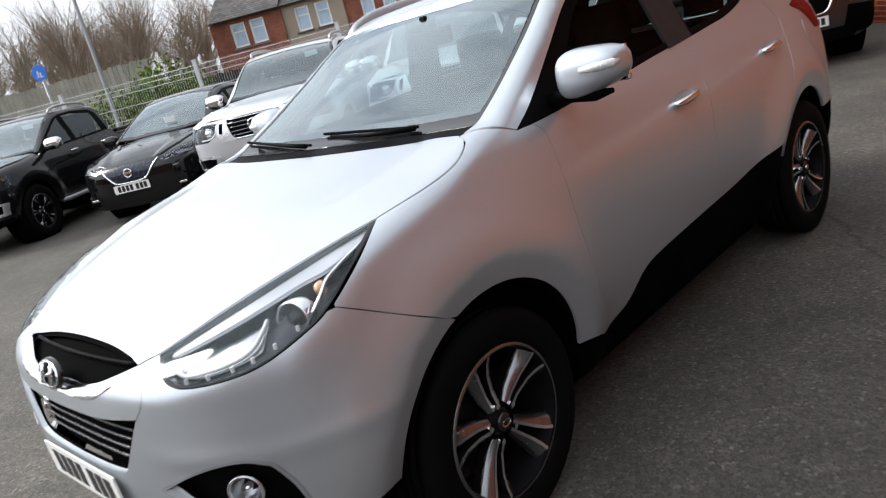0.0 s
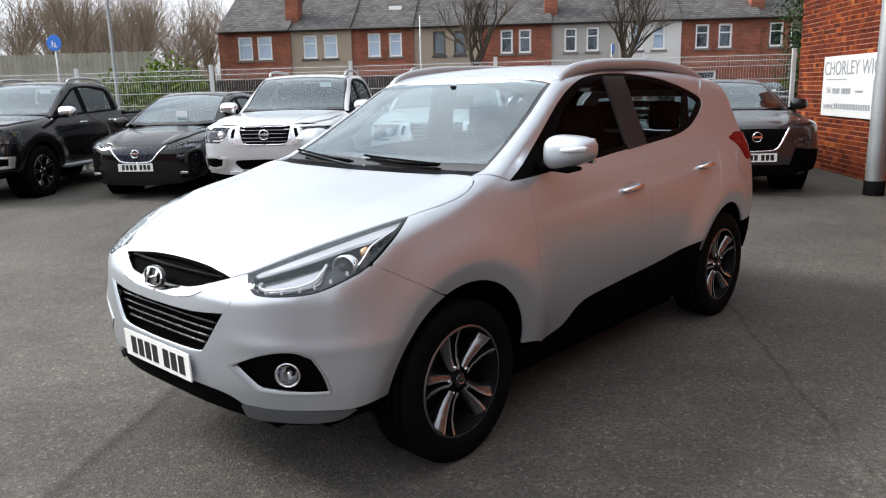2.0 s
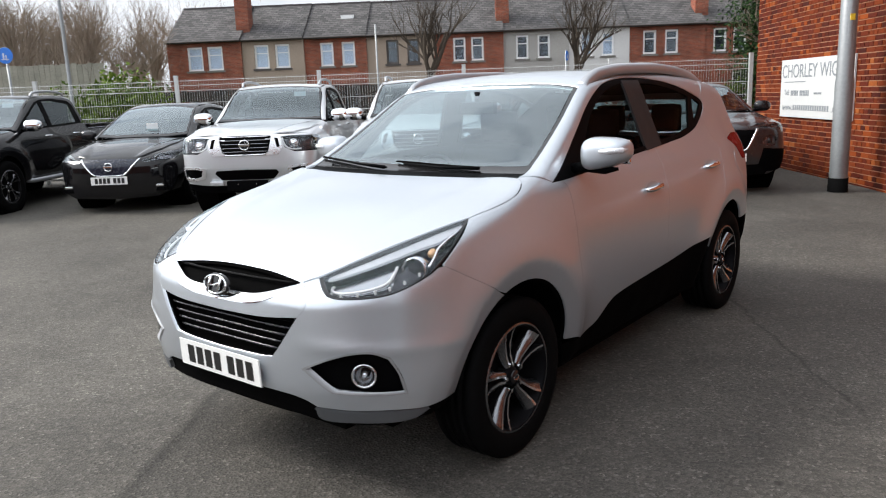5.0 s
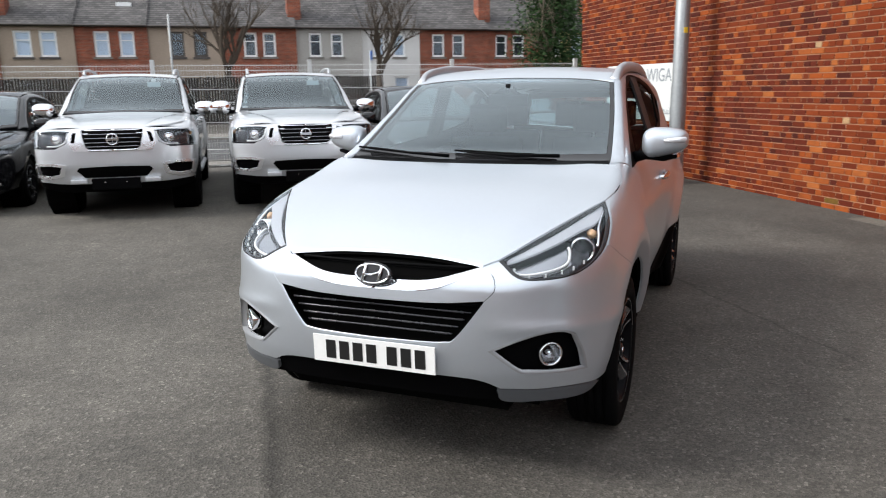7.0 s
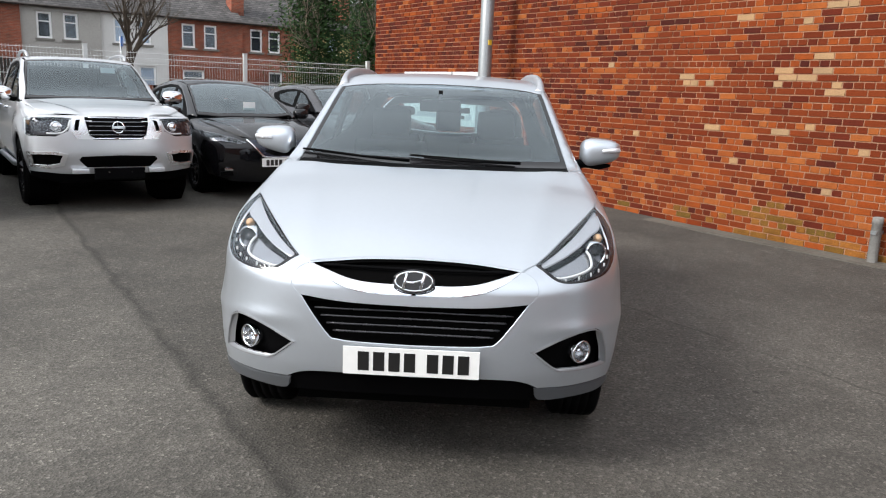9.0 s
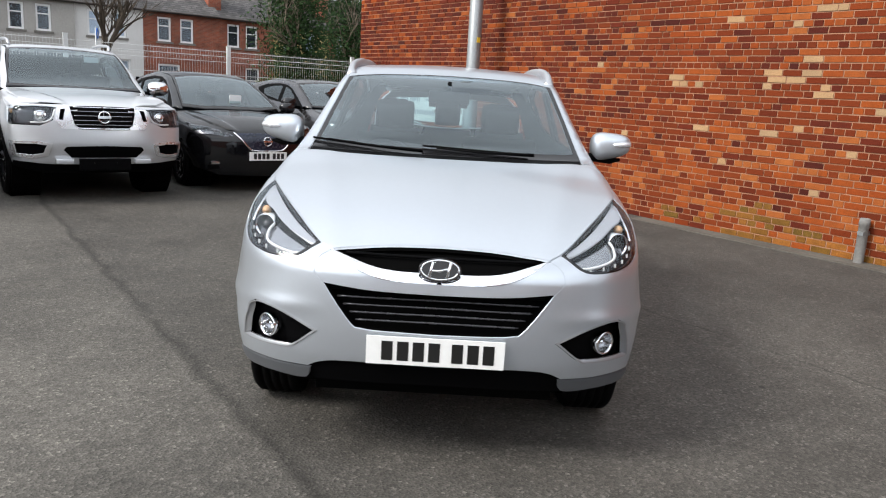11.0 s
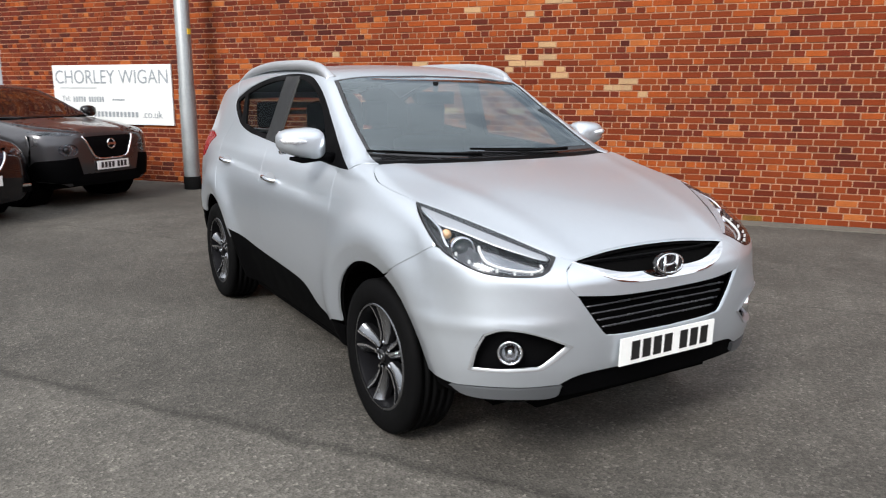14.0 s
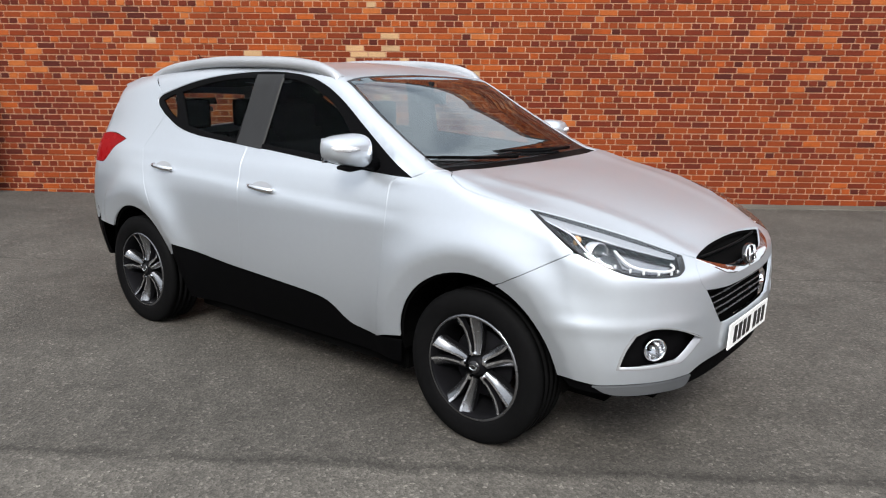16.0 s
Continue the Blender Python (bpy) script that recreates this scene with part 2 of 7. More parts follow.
surface("blue_sign", (0.02, 0.16, 0.6), 0.35, vary=0.06)
surface("slate", (0.055, 0.05, 0.051), 0.8, vary=0.35, big=0.9, fine=9)
surface("render_beige", (0.33, 0.265, 0.21), 0.95, vary=0.15, big=0.7, fine=12)
surface("render_grey", (0.36, 0.345, 0.32), 0.95, vary=0.14, big=0.7, fine=12)
surface("render_white", (0.6, 0.59, 0.57), 0.95, vary=0.1, big=0.7, fine=12)
surface("render_yellow", (0.42, 0.32, 0.15), 0.95, vary=0.12, big=0.7, fine=12)
far_brick("brick_far", (0.28, 0.07, 0.034), (0.17, 0.043, 0.024), (0.22, 0.14, 0.1))
far_brick("slate_courses", (0.105, 0.098, 0.096), (0.05, 0.047, 0.047), (0.025, 0.024, 0.024), 0.32, 0.13, 0.014)
surface("window_white", (0.8, 0.8, 0.79), 0.5, vary=0.05)
surface("window_dark", (0.06, 0.05, 0.045), 0.5, vary=0.1)
surface("curtain", (0.62, 0.68, 0.74), 0.9, vary=0.12, big=4, fine=20)
surface("room_dark", (0.06, 0.06, 0.065), 0.9, vary=0.2)
glass("house_glass", (0.93, 0.96, 1.0), clear=0.95, gloss=1.2)
surface("timber_fence", (0.036, 0.032, 0.028), 0.9, vary=0.3, big=1.5, fine=16, spread="island", second=(0.046, 0.04, 0.035), third=(0.024, 0.022, 0.021))
surface("timber_pale", (0.25, 0.24, 0.2), 0.9, vary=0.3, big=1.5, fine=16, spread="island", second=(0.28, 0.27, 0.225), third=(0.2, 0.195, 0.16))
surface("bark", (0.075, 0.06, 0.047), 0.95, vary=0.3, big=1.2, fine=18)
surface("twig", (0.24, 0.19, 0.15), 0.95, vary=0.3, big=1.2, fine=18)
surface("leaf_green", (0.125, 0.175, 0.024), 0.85, vary=0.3, spread="island", second=(0.085, 0.13, 0.02), third=(0.04, 0.07, 0.013))
surface("leaf_ivy", (0.02, 0.042, 0.013), 0.85, vary=0.3, spread="island", second=(0.03, 0.06, 0.018), third=(0.012, 0.026, 0.009))
surface("grass", (0.0522, 0.0696, 0.0203), 0.95, vary=0.3, big=1.0, fine=14)
surface("road_white", (0.525, 0.525, 0.51), 0.7, vary=0.15, fine=30)


# ---- helpers for meshes ----
def finish(bm, name, material):
    me = bpy.data.meshes.new(name)
    bm.to_mesh(me)
    bm.free()
    for mm in material if isinstance(material, (list, tuple)) else [material]:
        me.materials.append(MATS[mm])
    return me


def part(name, bm, material, parent=None, label="", smooth=False):
    """One bmesh as ONE mesh object, under a thing or a part."""
    me = finish(bm, name, material)
    if smooth:
        me.polygons.foreach_set("use_smooth", [True] * len(me.polygons))
    ob = new(name, me)
    ob.parent = parent
    if label:
        ob["label"] = label
    return ob


def box(bm, x0, x1, y0, y1, z0, z1, bevel=0.0):
    v = [bm.verts.new((x, y, z)) for z in (z0, z1) for x, y in ((x0, y0), (x1, y0), (x1, y1), (x0, y1))]
    faces = [bm.faces.new([v[i] for i in q]) for q in ((3, 2, 1, 0), (4, 5, 6, 7), (0, 1, 5, 4), (1, 2, 6, 5), (2, 3, 7, 6), (3, 0, 4, 7))]
    if bevel:
        edges = list({e for f in faces for e in f.edges})
        bmesh.ops.bevel(bm, geom=edges, offset=bevel, segments=2, affect="EDGES", profile=0.7)
    return bm


def boxes(*dims, bevel=0.0):
    bm = bmesh.new()
    for d in dims:
        box(bm, *d, bevel=bevel)
    return bm


def tube(bm, points, radii, sides=8, cap=True):
    """A tube through the points, with a radius at each."""
    pts = [Vector(p) for p in points]
    rings = []
    for i, p in enumerate(pts):
        way = (pts[min(i + 1, len(pts) - 1)] - pts[max(i - 1, 0)]).normalized()
        ref = Vector((0, 0, 1)) if abs(way.z) < 0.9 else Vector((1, 0, 0))
        e1 = way.cross(ref).normalized()
        e2 = way.cross(e1)
        r = radii[i] if isinstance(radii, (list, tuple)) else radii
        rings.append([bm.verts.new(p + r * (math.cos(2 * math.pi * k / sides) * e1 + math.sin(2 * math.pi * k / sides) * e2)) for k in range(sides)])
    for a, b in zip(rings, rings[1:]):
        for k in range(sides):
            bm.faces.new((a[k], b[k], b[(k + 1) % sides], a[(k + 1) % sides]))
    if cap:
        bm.faces.new(rings[0])
        bm.faces.new(rings[-1][::-1])
    return bm


def lathe(bm, profile, sides=32, axis="z", at=(0, 0, 0)):
    """Turns (radius, height) pairs round an axis."""
    rings = []
    for r, h in profile:
        ring = []
        for k in range(sides):
            c, s = r * math.cos(2 * math.pi * k / sides), r * math.sin(2 * math.pi * k / sides)
            p = {"z": (c, s, h), "x": (h, c, s), "y": (s, h, c)}[axis]
            ring.append(bm.verts.new((p[0] + at[0], p[1] + at[1], p[2] + at[2])))
        rings.append(ring)
    for a, b in zip(rings, rings[1:]):
        for k in range(sides):
            bm.faces.new((a[k], a[(k + 1) % sides], b[(k + 1) % sides], b[k]))
    return bm


def thing(name, m, label, category, group="", kind=""):
    """An Empty at the base of a thing, which parents its parts."""
    ob = new(name)
    ob.empty_display_size = 0.2
    ob.matrix_world = m
    return tagged(ob, label, category, group, kind)


# the yard lies at an angle to the silver car: x along the row of parked cars, y towards the fence
YARD = pose(0, 0, 0, 0, 0, 36.8)


def yard(a, b, z=0.0, turn=0.0):
    return YARD @ pose(a, b, z, 0, 0, turn)


# ---- the setting ----
WALL_A, WALL_END, WALL_START, WALL_TOP = 6.0, 11.15, -9.0, 4.8
FENCE_B = 11.5
GROUND_UP = 0.055


def ground():
    """One sheet to the horizon; the yard rises a little towards the fence."""
    bm = bmesh.new()
    rows = [[bm.verts.new((a, b, z)) for a in (-420, -40, 0, 40, 420)] for b, z in ((-420, 0), (0, 0), (2.6, 0.0), (4.5, 0.025), (7.0, GROUND_UP), (12.25, GROUND_UP), (12.3, -0.03), (60, -0.03), (420, -0.03))]
    for p, q in zip(rows, rows[1:]):
        for k in range(4):
            bm.faces.new((p[k], p[k + 1], q[k + 1], q[k]))
    ob = part("ground", bm, "asphalt")
    ob.matrix_world = YARD
    return tagged(ob, "worn grey tarmac of a car sales yard", "ground", kind="structure")


ground()


def slab(name, dims, material, label, category):
    bm = boxes(*dims)
    ob = part(name, bm, material)
    ob.matrix_world = YARD
    return tagged(ob, label, category, kind="structure")


slab("road", [(-70, 60, 13.6, 22.0, -0.2, 0.004)], "road_asphalt", "grey asphalt street behind the yard fence", "road")
slab("kerb", [(-70, 6.5, 12.2, 12.35, -0.2, 0.1), (-70, 60, 13.45, 13.6, -0.2, 0.09)], "kerb_stone", "pale concrete kerb along the street", "kerb")
slab("pavement", [(-70, 6.5, 12.35, 13.45, -0.2, 0.07), (-70, 60, 22.0, 24.0, -0.2, 0.1)], "concrete", "grey paved footway behind the fence", "pavement")
slab("road_line", [(-70, 60, 14.1, 14.2, 0.0, 0.009), (-70, 60, 17.75, 17.87, 0.0, 0.009)], "road_white", "white painted lines on the street", "road marking")
slab("grass_verge", [(-90, -9, 24.0, 60, -0.2, 0.12)], "grass", "rough winter grass beyond the street", "grass")


def brick_wall():
    """The gable wall of the workshop: every brick a piece, bedded on a mortar core."""
    rng = random.Random(5)
    core = part("wall_brick", boxes((WALL_A + 0.008, WALL_A + 0.34, WALL_START, WALL_END - 0.008, 0, WALL_TOP)), "mortar")
    core.matrix_world = YARD
    tagged(core, "tall red brick workshop wall with pale patched bricks", "wall", kind="structure")
    verts, faces, mats = [], [], []
    names = ["brick_field", "brick_orange", "brick_pale", "brick_dark", "brick_moss"]
    singles = []
    rows = int(WALL_TOP / 0.075)

    def tone(b, z):
        n1 = noise.noise(Vector((b * 0.55, z * 0.9, 3.1)))
        n2 = noise.noise(Vector((b * 0.9, z * 2.8, 8.4)))
        n3 = noise.noise(Vector((b * 0.8, z * 1.5, 15.2)))
        bright = math.exp(-((b - 1.7) / 2.2) ** 2)
        # dark bricks grow more frequent towards low b and higher up
        dark_share = max(0.0, min(1.0, (1.2 - b) / 2.5)) * max(0.0, min(1.0, (z - 0.3) / 1.0))
        if z < 0.16 + 0.5 * max(0.0, n3 + 0.2) and rng.random() < 0.75 * math.exp(-((b - 1.2) / 1.6) ** 2):
            return 4
        if 0.4 < z < 3.2 and rng.random() < (0.012 + 0.4 * max(0.0, n2 + 0.02)) * bright ** 1.4:
            return 2
        if rng.random() < 0.1 + 0.6 * max(0.0, n1 + 0.15) * (0.25 + bright) + (0.35 * bright if z < 0.9 else 0.08 * bright):
            return 1
        if rng.random() < 0.12 + 0.4 * max(0.0, n3 + 0.1) + 0.35 * dark_share + 0.3 * max(0.0, min(1.0, (b - 3.5) / 2.0)):
            return 3
        return 0

    for r in range(rows):
        z0 = 0.01 + r * 0.075
        header = r % 3 == 2
        size = 0.1125 if header else 0.225
        b = WALL_START - rng.random() * 0.02 - (0.06 if r % 2 else 0.0)
        while b < WALL_END - 0.02:
            ln = size - 0.01
            if not header and rng.random() < 0.14:
                ln = 0.1025
            b1 = min(b + ln, WALL_END)
            k = tone(b, z0)
            proud = rng.uniform(-0.002, 0.003)
            t = rng.uniform(-0.0015, 0.0015)
            if -1.75 < b < 1.5 and 0.95 < z0 < 2.45 and len(singles) < 300 and k == 0:
                singles.append((b, b1, z0, proud))
            else:
                j = len(verts)
                x0, x1 = WALL_A + proud * -1, WALL_A + 0.03
                verts += [(x1, b, z0), (x1, b1, z0 + t), (x1, b1, z0 + 0.065 + t), (x1, b, z0 + 0.065),
                          (x0, b + 0.002, z0 + 0.002), (x0, b1 - 0.002, z0 + 0.002 + t), (x0, b1 - 0.002, z0 + 0.063 + t), (x0, b + 0.002, z0 + 0.063)]
                for q in ((4, 5, 6, 7), (0, 1, 5, 4), (1, 2, 6, 5), (2, 3, 7, 6), (3, 0, 4, 7)):
                    faces.append([j + i for i in q][::-1])
                    mats.append(k)
            b += ln + 0.01
    me = bpy.data.meshes.new("brickwork")
    me.from_pydata(verts, [], faces)
    for nme in names:
        me.materials.append(MATS[nme])
    me.polygons.foreach_set("material_index", mats)
    ob = new("brickwork", me)
    ob.parent = core
    tagged(ob, kind="stuff")
    return core, singles


WALL, BRICK_PIECES = brick_wall()


def back_of_workshop():
    """The rest of the workshop, behind its brick wall."""
    bm = boxes((WALL_A + 0.35, WALL_A + 14, WALL_START, WALL_END - 0.3, 0, WALL_TOP - 0.1))
    ob = part("wall_workshop", bm, "brick_far")
    ob.matrix_world = YARD
    tagged(ob, "red brick body of the workshop", "wall", kind="structure")
    bm = boxes((WALL_A + 0.05, WALL_A + 14.1, WALL_START, WALL_END + 0.1, WALL_TOP, WALL_TOP + 0.25))
    ob = part("roof_workshop", bm, "slate")
    ob.matrix_world = YARD
    tagged(ob, "flat dark roof of the workshop", "roof", kind="structure")
    bm = boxes((WALL_A - 0.3, WALL_A - 0.005, WALL_START, WALL_END, -0.1, 0.012))
    ob = part("pavement_edge", bm, "dirty_concrete")
    ob.matrix_world = YARD
    tagged(ob, "narrow concrete strip along the foot of the brick wall", "pavement", kind="structure")


back_of_workshop()


def closing_walls():
    """Plain walls that close the yard where the camera never looks."""
    for nm, dims in (("wall_south", (-34, 6.3, -17.3, -17.0, 0, 4.6)), ("wall_west", (-34.3, -34.0, -17.3, -2, 0, 4.6))):
        ob = part(nm, boxes(dims), "brick_far")
        ob.matrix_world = YARD
        tagged(ob, "plain brick wall that closes the yard", "wall", kind="structure")


closing_walls()


def text_mesh(name, body, size, material, parent, m, depth=0.003, stretch=1.0):
    cu = bpy.data.curves.new(name, "FONT")
    cu.body, cu.size, cu.extrude, cu.align_x, cu.align_y = body, size, depth, "CENTER", "CENTER"
    tmp = bpy.data.objects.new("tmp_text", cu)
    scene.collection.objects.link(tmp)
    me = bpy.data.meshes.new_from_object(tmp.evaluated_get(bpy.context.evaluated_depsgraph_get()))
    bpy.data.objects.remove(tmp)
    me.transform(Matrix.Diagonal((stretch, 1, 1, 1)))
    me.materials.clear()
    me.materials.append(MATS[material])
    ob = new(name, me)
    ob.parent = parent
    ob.matrix_local = m
    return ob


def wall_sign():
    s = thing("wall_sign", yard(WALL_A - 0.012, 8.68, 1.42, -90), "white dealership name board with grey lettering on the brick wall", "sign")
    part("board", boxes((-1.24, 1.24, -0.02, 0.006, -0.47, 0.47), bevel=0.004), "sign_white", s)
    t = text_mesh("lettering", "CHORLEY WIGAN", 0.31, "sign_grey", s, pose(0, -0.021, 0.27, 90, 0, 0), stretch=0.94)
    part("rule", boxes((-1.1, -0.3, -0.024, -0.0205, 0.1, 0.112)), "sign_grey", s)
    text_mesh("lettering", "Tel:", 0.13, "sign_grey", s, pose(-0.98, -0.021, -0.07, 90, 0, 0))

    def bars(x, z, widths, h, gap):
        for w in widths:
            part("character_bar", boxes((x, x + w, -0.024, -0.0205, z - h / 2, z + h / 2)), "sign_grey", s)
            x += w + gap

    bars(-0.82, -0.075, [0.035] * 5, 0.085, 0.022)
    bars(-0.48, -0.075, [0.035] * 6, 0.085, 0.022)
    bars(0.02, -0.08, [0.03] * 6, 0.03, 0.014)
    text_mesh("lettering", "www.", 0.17, "sign_grey", s, pose(-0.94, -0.021, -0.31, 90, 0, 0))
    bars(-0.72, -0.31, [0.05] * 16, 0.085, 0.03)
    text_mesh("lettering", ".co.uk", 0.17, "sign_grey", s, pose(0.82, -0.021, -0.31, 90, 0, 0))


wall_sign()


def pole(a, b):
    s = thing("lamp_column", yard(a, b), "grey galvanised lamp column with a black painted foot", "lamp post")
    bm = bmesh.new()
    lathe(bm, [(0.115, 0.24), (0.115, 1.5), (0.105, 1.56), (0.1, 8.0), (0.0, 8.01)], 24)
    part("shaft", bm, "galvanised", s, smooth=True)
    bm = bmesh.new()
    lathe(bm, [(0.125, 0.0), (0.125, 0.235), (0.117, 0.24), (0.1, 0.241)], 24)
    part("foot", bm, "black_paint", s, "black painted foot", smooth=True)
    part("marker", boxes((-0.03, 0.03, -0.112, -0.098, 2.28, 2.36)), "yellow_paint", s, "small yellow sticker")


pole(5.5, 6.75)


def stub_pipe():
    s = thing("pipe_stub", yard(WALL_A - 0.09, 0.66), "short grey pipe stub at the foot of the brick wall", "pipe")
    bm = bmesh.new()
    lathe(bm, [(0.05, 0.0), (0.05, 0.4), (0.055, 0.405), (0.055, 0.44), (0.05, 0.47), (0.044, 0.475), (0.04, 0.44)], 16)
    part("pipe", bm, "kerb_stone", s, smooth=True)
    part("bracket", boxes((-0.06, 0.085, -0.03, 0.03, 0.3, 0.34)), "galvanised", s)


stub_pipe()


# ---- welded mesh fence ----
def fence():
    posts = [0.5 + 2.83 * k for k in range(-13, 3)]
    posts = [p for p in posts if p < 5.0] + [6.02]
    f = thing("mesh_fence", yard(0, FENCE_B, 0.03), "white welded mesh fence on steel posts", "fence")
    post_bm = boxes((-0.035, 0.035, -0.03, 0.03, 0, 2.06), (-0.04, 0.04, -0.035, 0.035, 2.06, 2.075))
    post_me = finish(post_bm, "post", "white_steel")
    made = {}
    for a, nxt in zip(posts, posts[1:] + [None]):
        ob = new("post", post_me)
        ob.parent, ob.matrix_local = f, pose(a, 0, 0)
        if nxt is None:
            continue
        w = round(nxt - a - 0.08, 3)
        if w not in made:
            bm = bmesh.new()
            n = int(w / 0.05)
            for i in range(n + 1):
                x = i * w / n
                bend = [(x, 0, 0.08), (x, 0, 0.55), (x, -0.03, 0.6), (x, 0, 0.65), (x, 0, 1.2), (x, -0.03, 1.25), (x, 0, 1.3), (x, 0, 1.78), (x, -0.03, 1.83), (x, 0, 1.88), (x, 0, 2.0)]
                tube(bm, bend, 0.0026, 3, cap=False)
            for z in (0.12, 0.35, 0.55, 0.65, 0.93, 1.2, 1.3, 1.54, 1.78, 1.88, 1.97):
                tube(bm, [(0, 0.006, z), (w, 0.006, z)], 0.0045, 4, cap=False)
            made[w] = finish(bm, "mesh_panel", "white_steel")
        ob = new("mesh_panel", made[w])
        ob.parent, ob.matrix_local = f, pose(a + 0.04, 0, 0)


fence()


# ---- the terrace across the street ----
def terraced_house(a0, a1, b, wall_mat, wins, frame_mat, chimney=False, inner="curtain", roof_light=False, ground="window"):
    w = a1 - a0
    h = thing("terraced_house", yard(a0, b), {"brick_far": "two-storey red brick terraced house under slate", "render_beige": "two-storey terraced house in beige render", "render_grey": "two-storey terraced house in grey pebbledash", "render_white": "two-storey terraced house in white render", "render_yellow": "two-storey terraced house in yellowish render"}[wall_mat], "house", "terraced houses")
    z0, z1, eave = 3.5, 4.9, 5.25
    holes = [(x, x + ww, z0, z1) for x, ww in wins]
    holes_low = [(wins[0][0], wins[0][0] + 1.3, 0.9, 2.2)] if ground == "window" else [(wins[-1][0], wins[-1][0] + 0.95, 0.15, 2.3)]
    bm = bmesh.new()

    def storey(bottom, top, hs):
        x = 0.0
        for hx0, hx1, hz0, hz1 in hs:
            box(bm, x, hx0, 0, 0.3, bottom, top)
            box(bm, hx0, hx1, 0, 0.3, bottom, hz0)
            box(bm, hx0, hx1, 0, 0.3, hz1, top)
            x = hx1
        box(bm, x, w, 0, 0.3, bottom, top)

    storey(0, 2.75, holes_low)
    storey(2.75, eave, holes)
    box(bm, 0, 0.25, 0.3, 7.2, 0, eave)
    box(bm, w - 0.25, w, 0.3, 7.2, 0, eave)
    box(bm, 0.25, w - 0.25, 6.95, 7.2, 0, eave)
    for x in (0.0, w - 0.25):     # gables
        v = [bm.verts.new(p) for p in ((x, 0, eave), (x, 7.2, eave), (x, 3.6, 7.35), (x + 0.25, 0, eave), (x + 0.25, 7.2, eave), (x + 0.25, 3.6, 7.35))]
        for q in ((0, 2, 1), (3, 4, 5), (0, 3, 5, 2), (1, 2, 5, 4), (0, 1, 4, 3)):
            bm.faces.new([v[i] for i in q])
    part("wall", bm, wall_mat, h)
    bm = bmesh.new()
    over, t = 0.25, 0.12
    for s0, s1 in (((-over, eave - 0.14), (3.6, 7.42)), ((7.2 + over, eave - 0.14), (3.6, 7.42))):
        v = [bm.verts.new((x, y, z + dz)) for dz in (0, t) for x, y, z in ((0, *s0), (w, *s0), (w, *s1), (0, *s1))]
        for q in ((3, 2, 1, 0), (4, 5, 6, 7), (0, 1, 5, 4), (1, 2, 6, 5), (2, 3, 7, 6), (3, 0, 4, 7)):
            bm.faces.new([v[i] for i in q])
    part("roof", bm, "slate_courses", h, "dark slate roof")
    bm = bmesh.new()
    tube(bm, [(0, 3.6, 7.5), (w, 3.6, 7.5)], 0.11, 8)
    part("ridge_tiles", bm, "slate", h)
    bm = bmesh.new()
    tube(bm, [(0, -0.3, eave - 0.06), (w, -0.3, eave - 0.06)], 0.06, 6)
    part("gutter", bm, "window_dark", h)
    if chimney:
        bm = boxes((-0.4, 0.4, 0.55, 1.55, 5.3, 8.5), (-0.47, 0.47, 0.48, 1.62, 8.5, 8.65), bevel=0.01)
        ch = part("chimney", bm, "brick_far", h)
        for x in (-0.22, 0.22):
            bm = bmesh.new()
            lathe(bm, [(0.13, 8.45), (0.1, 8.9), (0.08, 8.9), (0.08, 8.5)], 10, at=(x, 1.05, 0.12))
            part("chimney_pot", bm, "brick_far", ch)
    if roof_light:
        bm = boxes((w * 0.55, w * 0.55 + 0.8, 1.7, 2.4, 6.28, 6.62))
        part("roof_light", bm, "window_white", h)
    for hx0, hx1, hz0, hz1 in holes + holes_low:
        tall = hz0 < 0.3
        win = part("door" if tall else "window", boxes((hx0 + 0.002, hx0 + 0.11, 0.1, 0.17, hz0, hz1), (hx1 - 0.11, hx1 - 0.002, 0.1, 0.17, hz0, hz1), (hx0 + 0.11, hx1 - 0.11, 0.1, 0.17, hz0, hz0 + 0.11), (hx0 + 0.11, hx1 - 0.11, 0.1, 0.17, hz1 - 0.11, hz1), (hx0 + 0.11, hx1 - 0.11, 0.11, 0.16, hz0 + (hz1 - hz0) * 0.62, hz0 + (hz1 - hz0) * 0.62 + 0.06)), frame_mat, h)
        part("pane", boxes((hx0 + 0.05, hx1 - 0.05, 0.13, 0.14, hz0 + 0.05, hz1 - 0.05)), "house_glass", win)
        part("curtain", boxes((hx0 + 0.03, hx1 - 0.03, 0.22, 0.24, hz0 + 0.03, hz1 - 0.03)), inner, win)
        part("sill", boxes((hx0 - 0.1, hx1 + 0.1, -0.07, 0.1, hz0 - 0.12, hz0 - 0.005)), "window_dark" if wall_mat.startswith("render_b") else "concrete", win)
        part("lintel", boxes((hx0 - 0.1, hx1 + 0.1, -0.015, 0.0, hz1 + 0.005, hz1 + 0.18)), "brick_far" if wall_mat == "brick_far" else wall_mat, win)


def terrace_line(a):
    return 43.0 + (a + 17) * 0.05


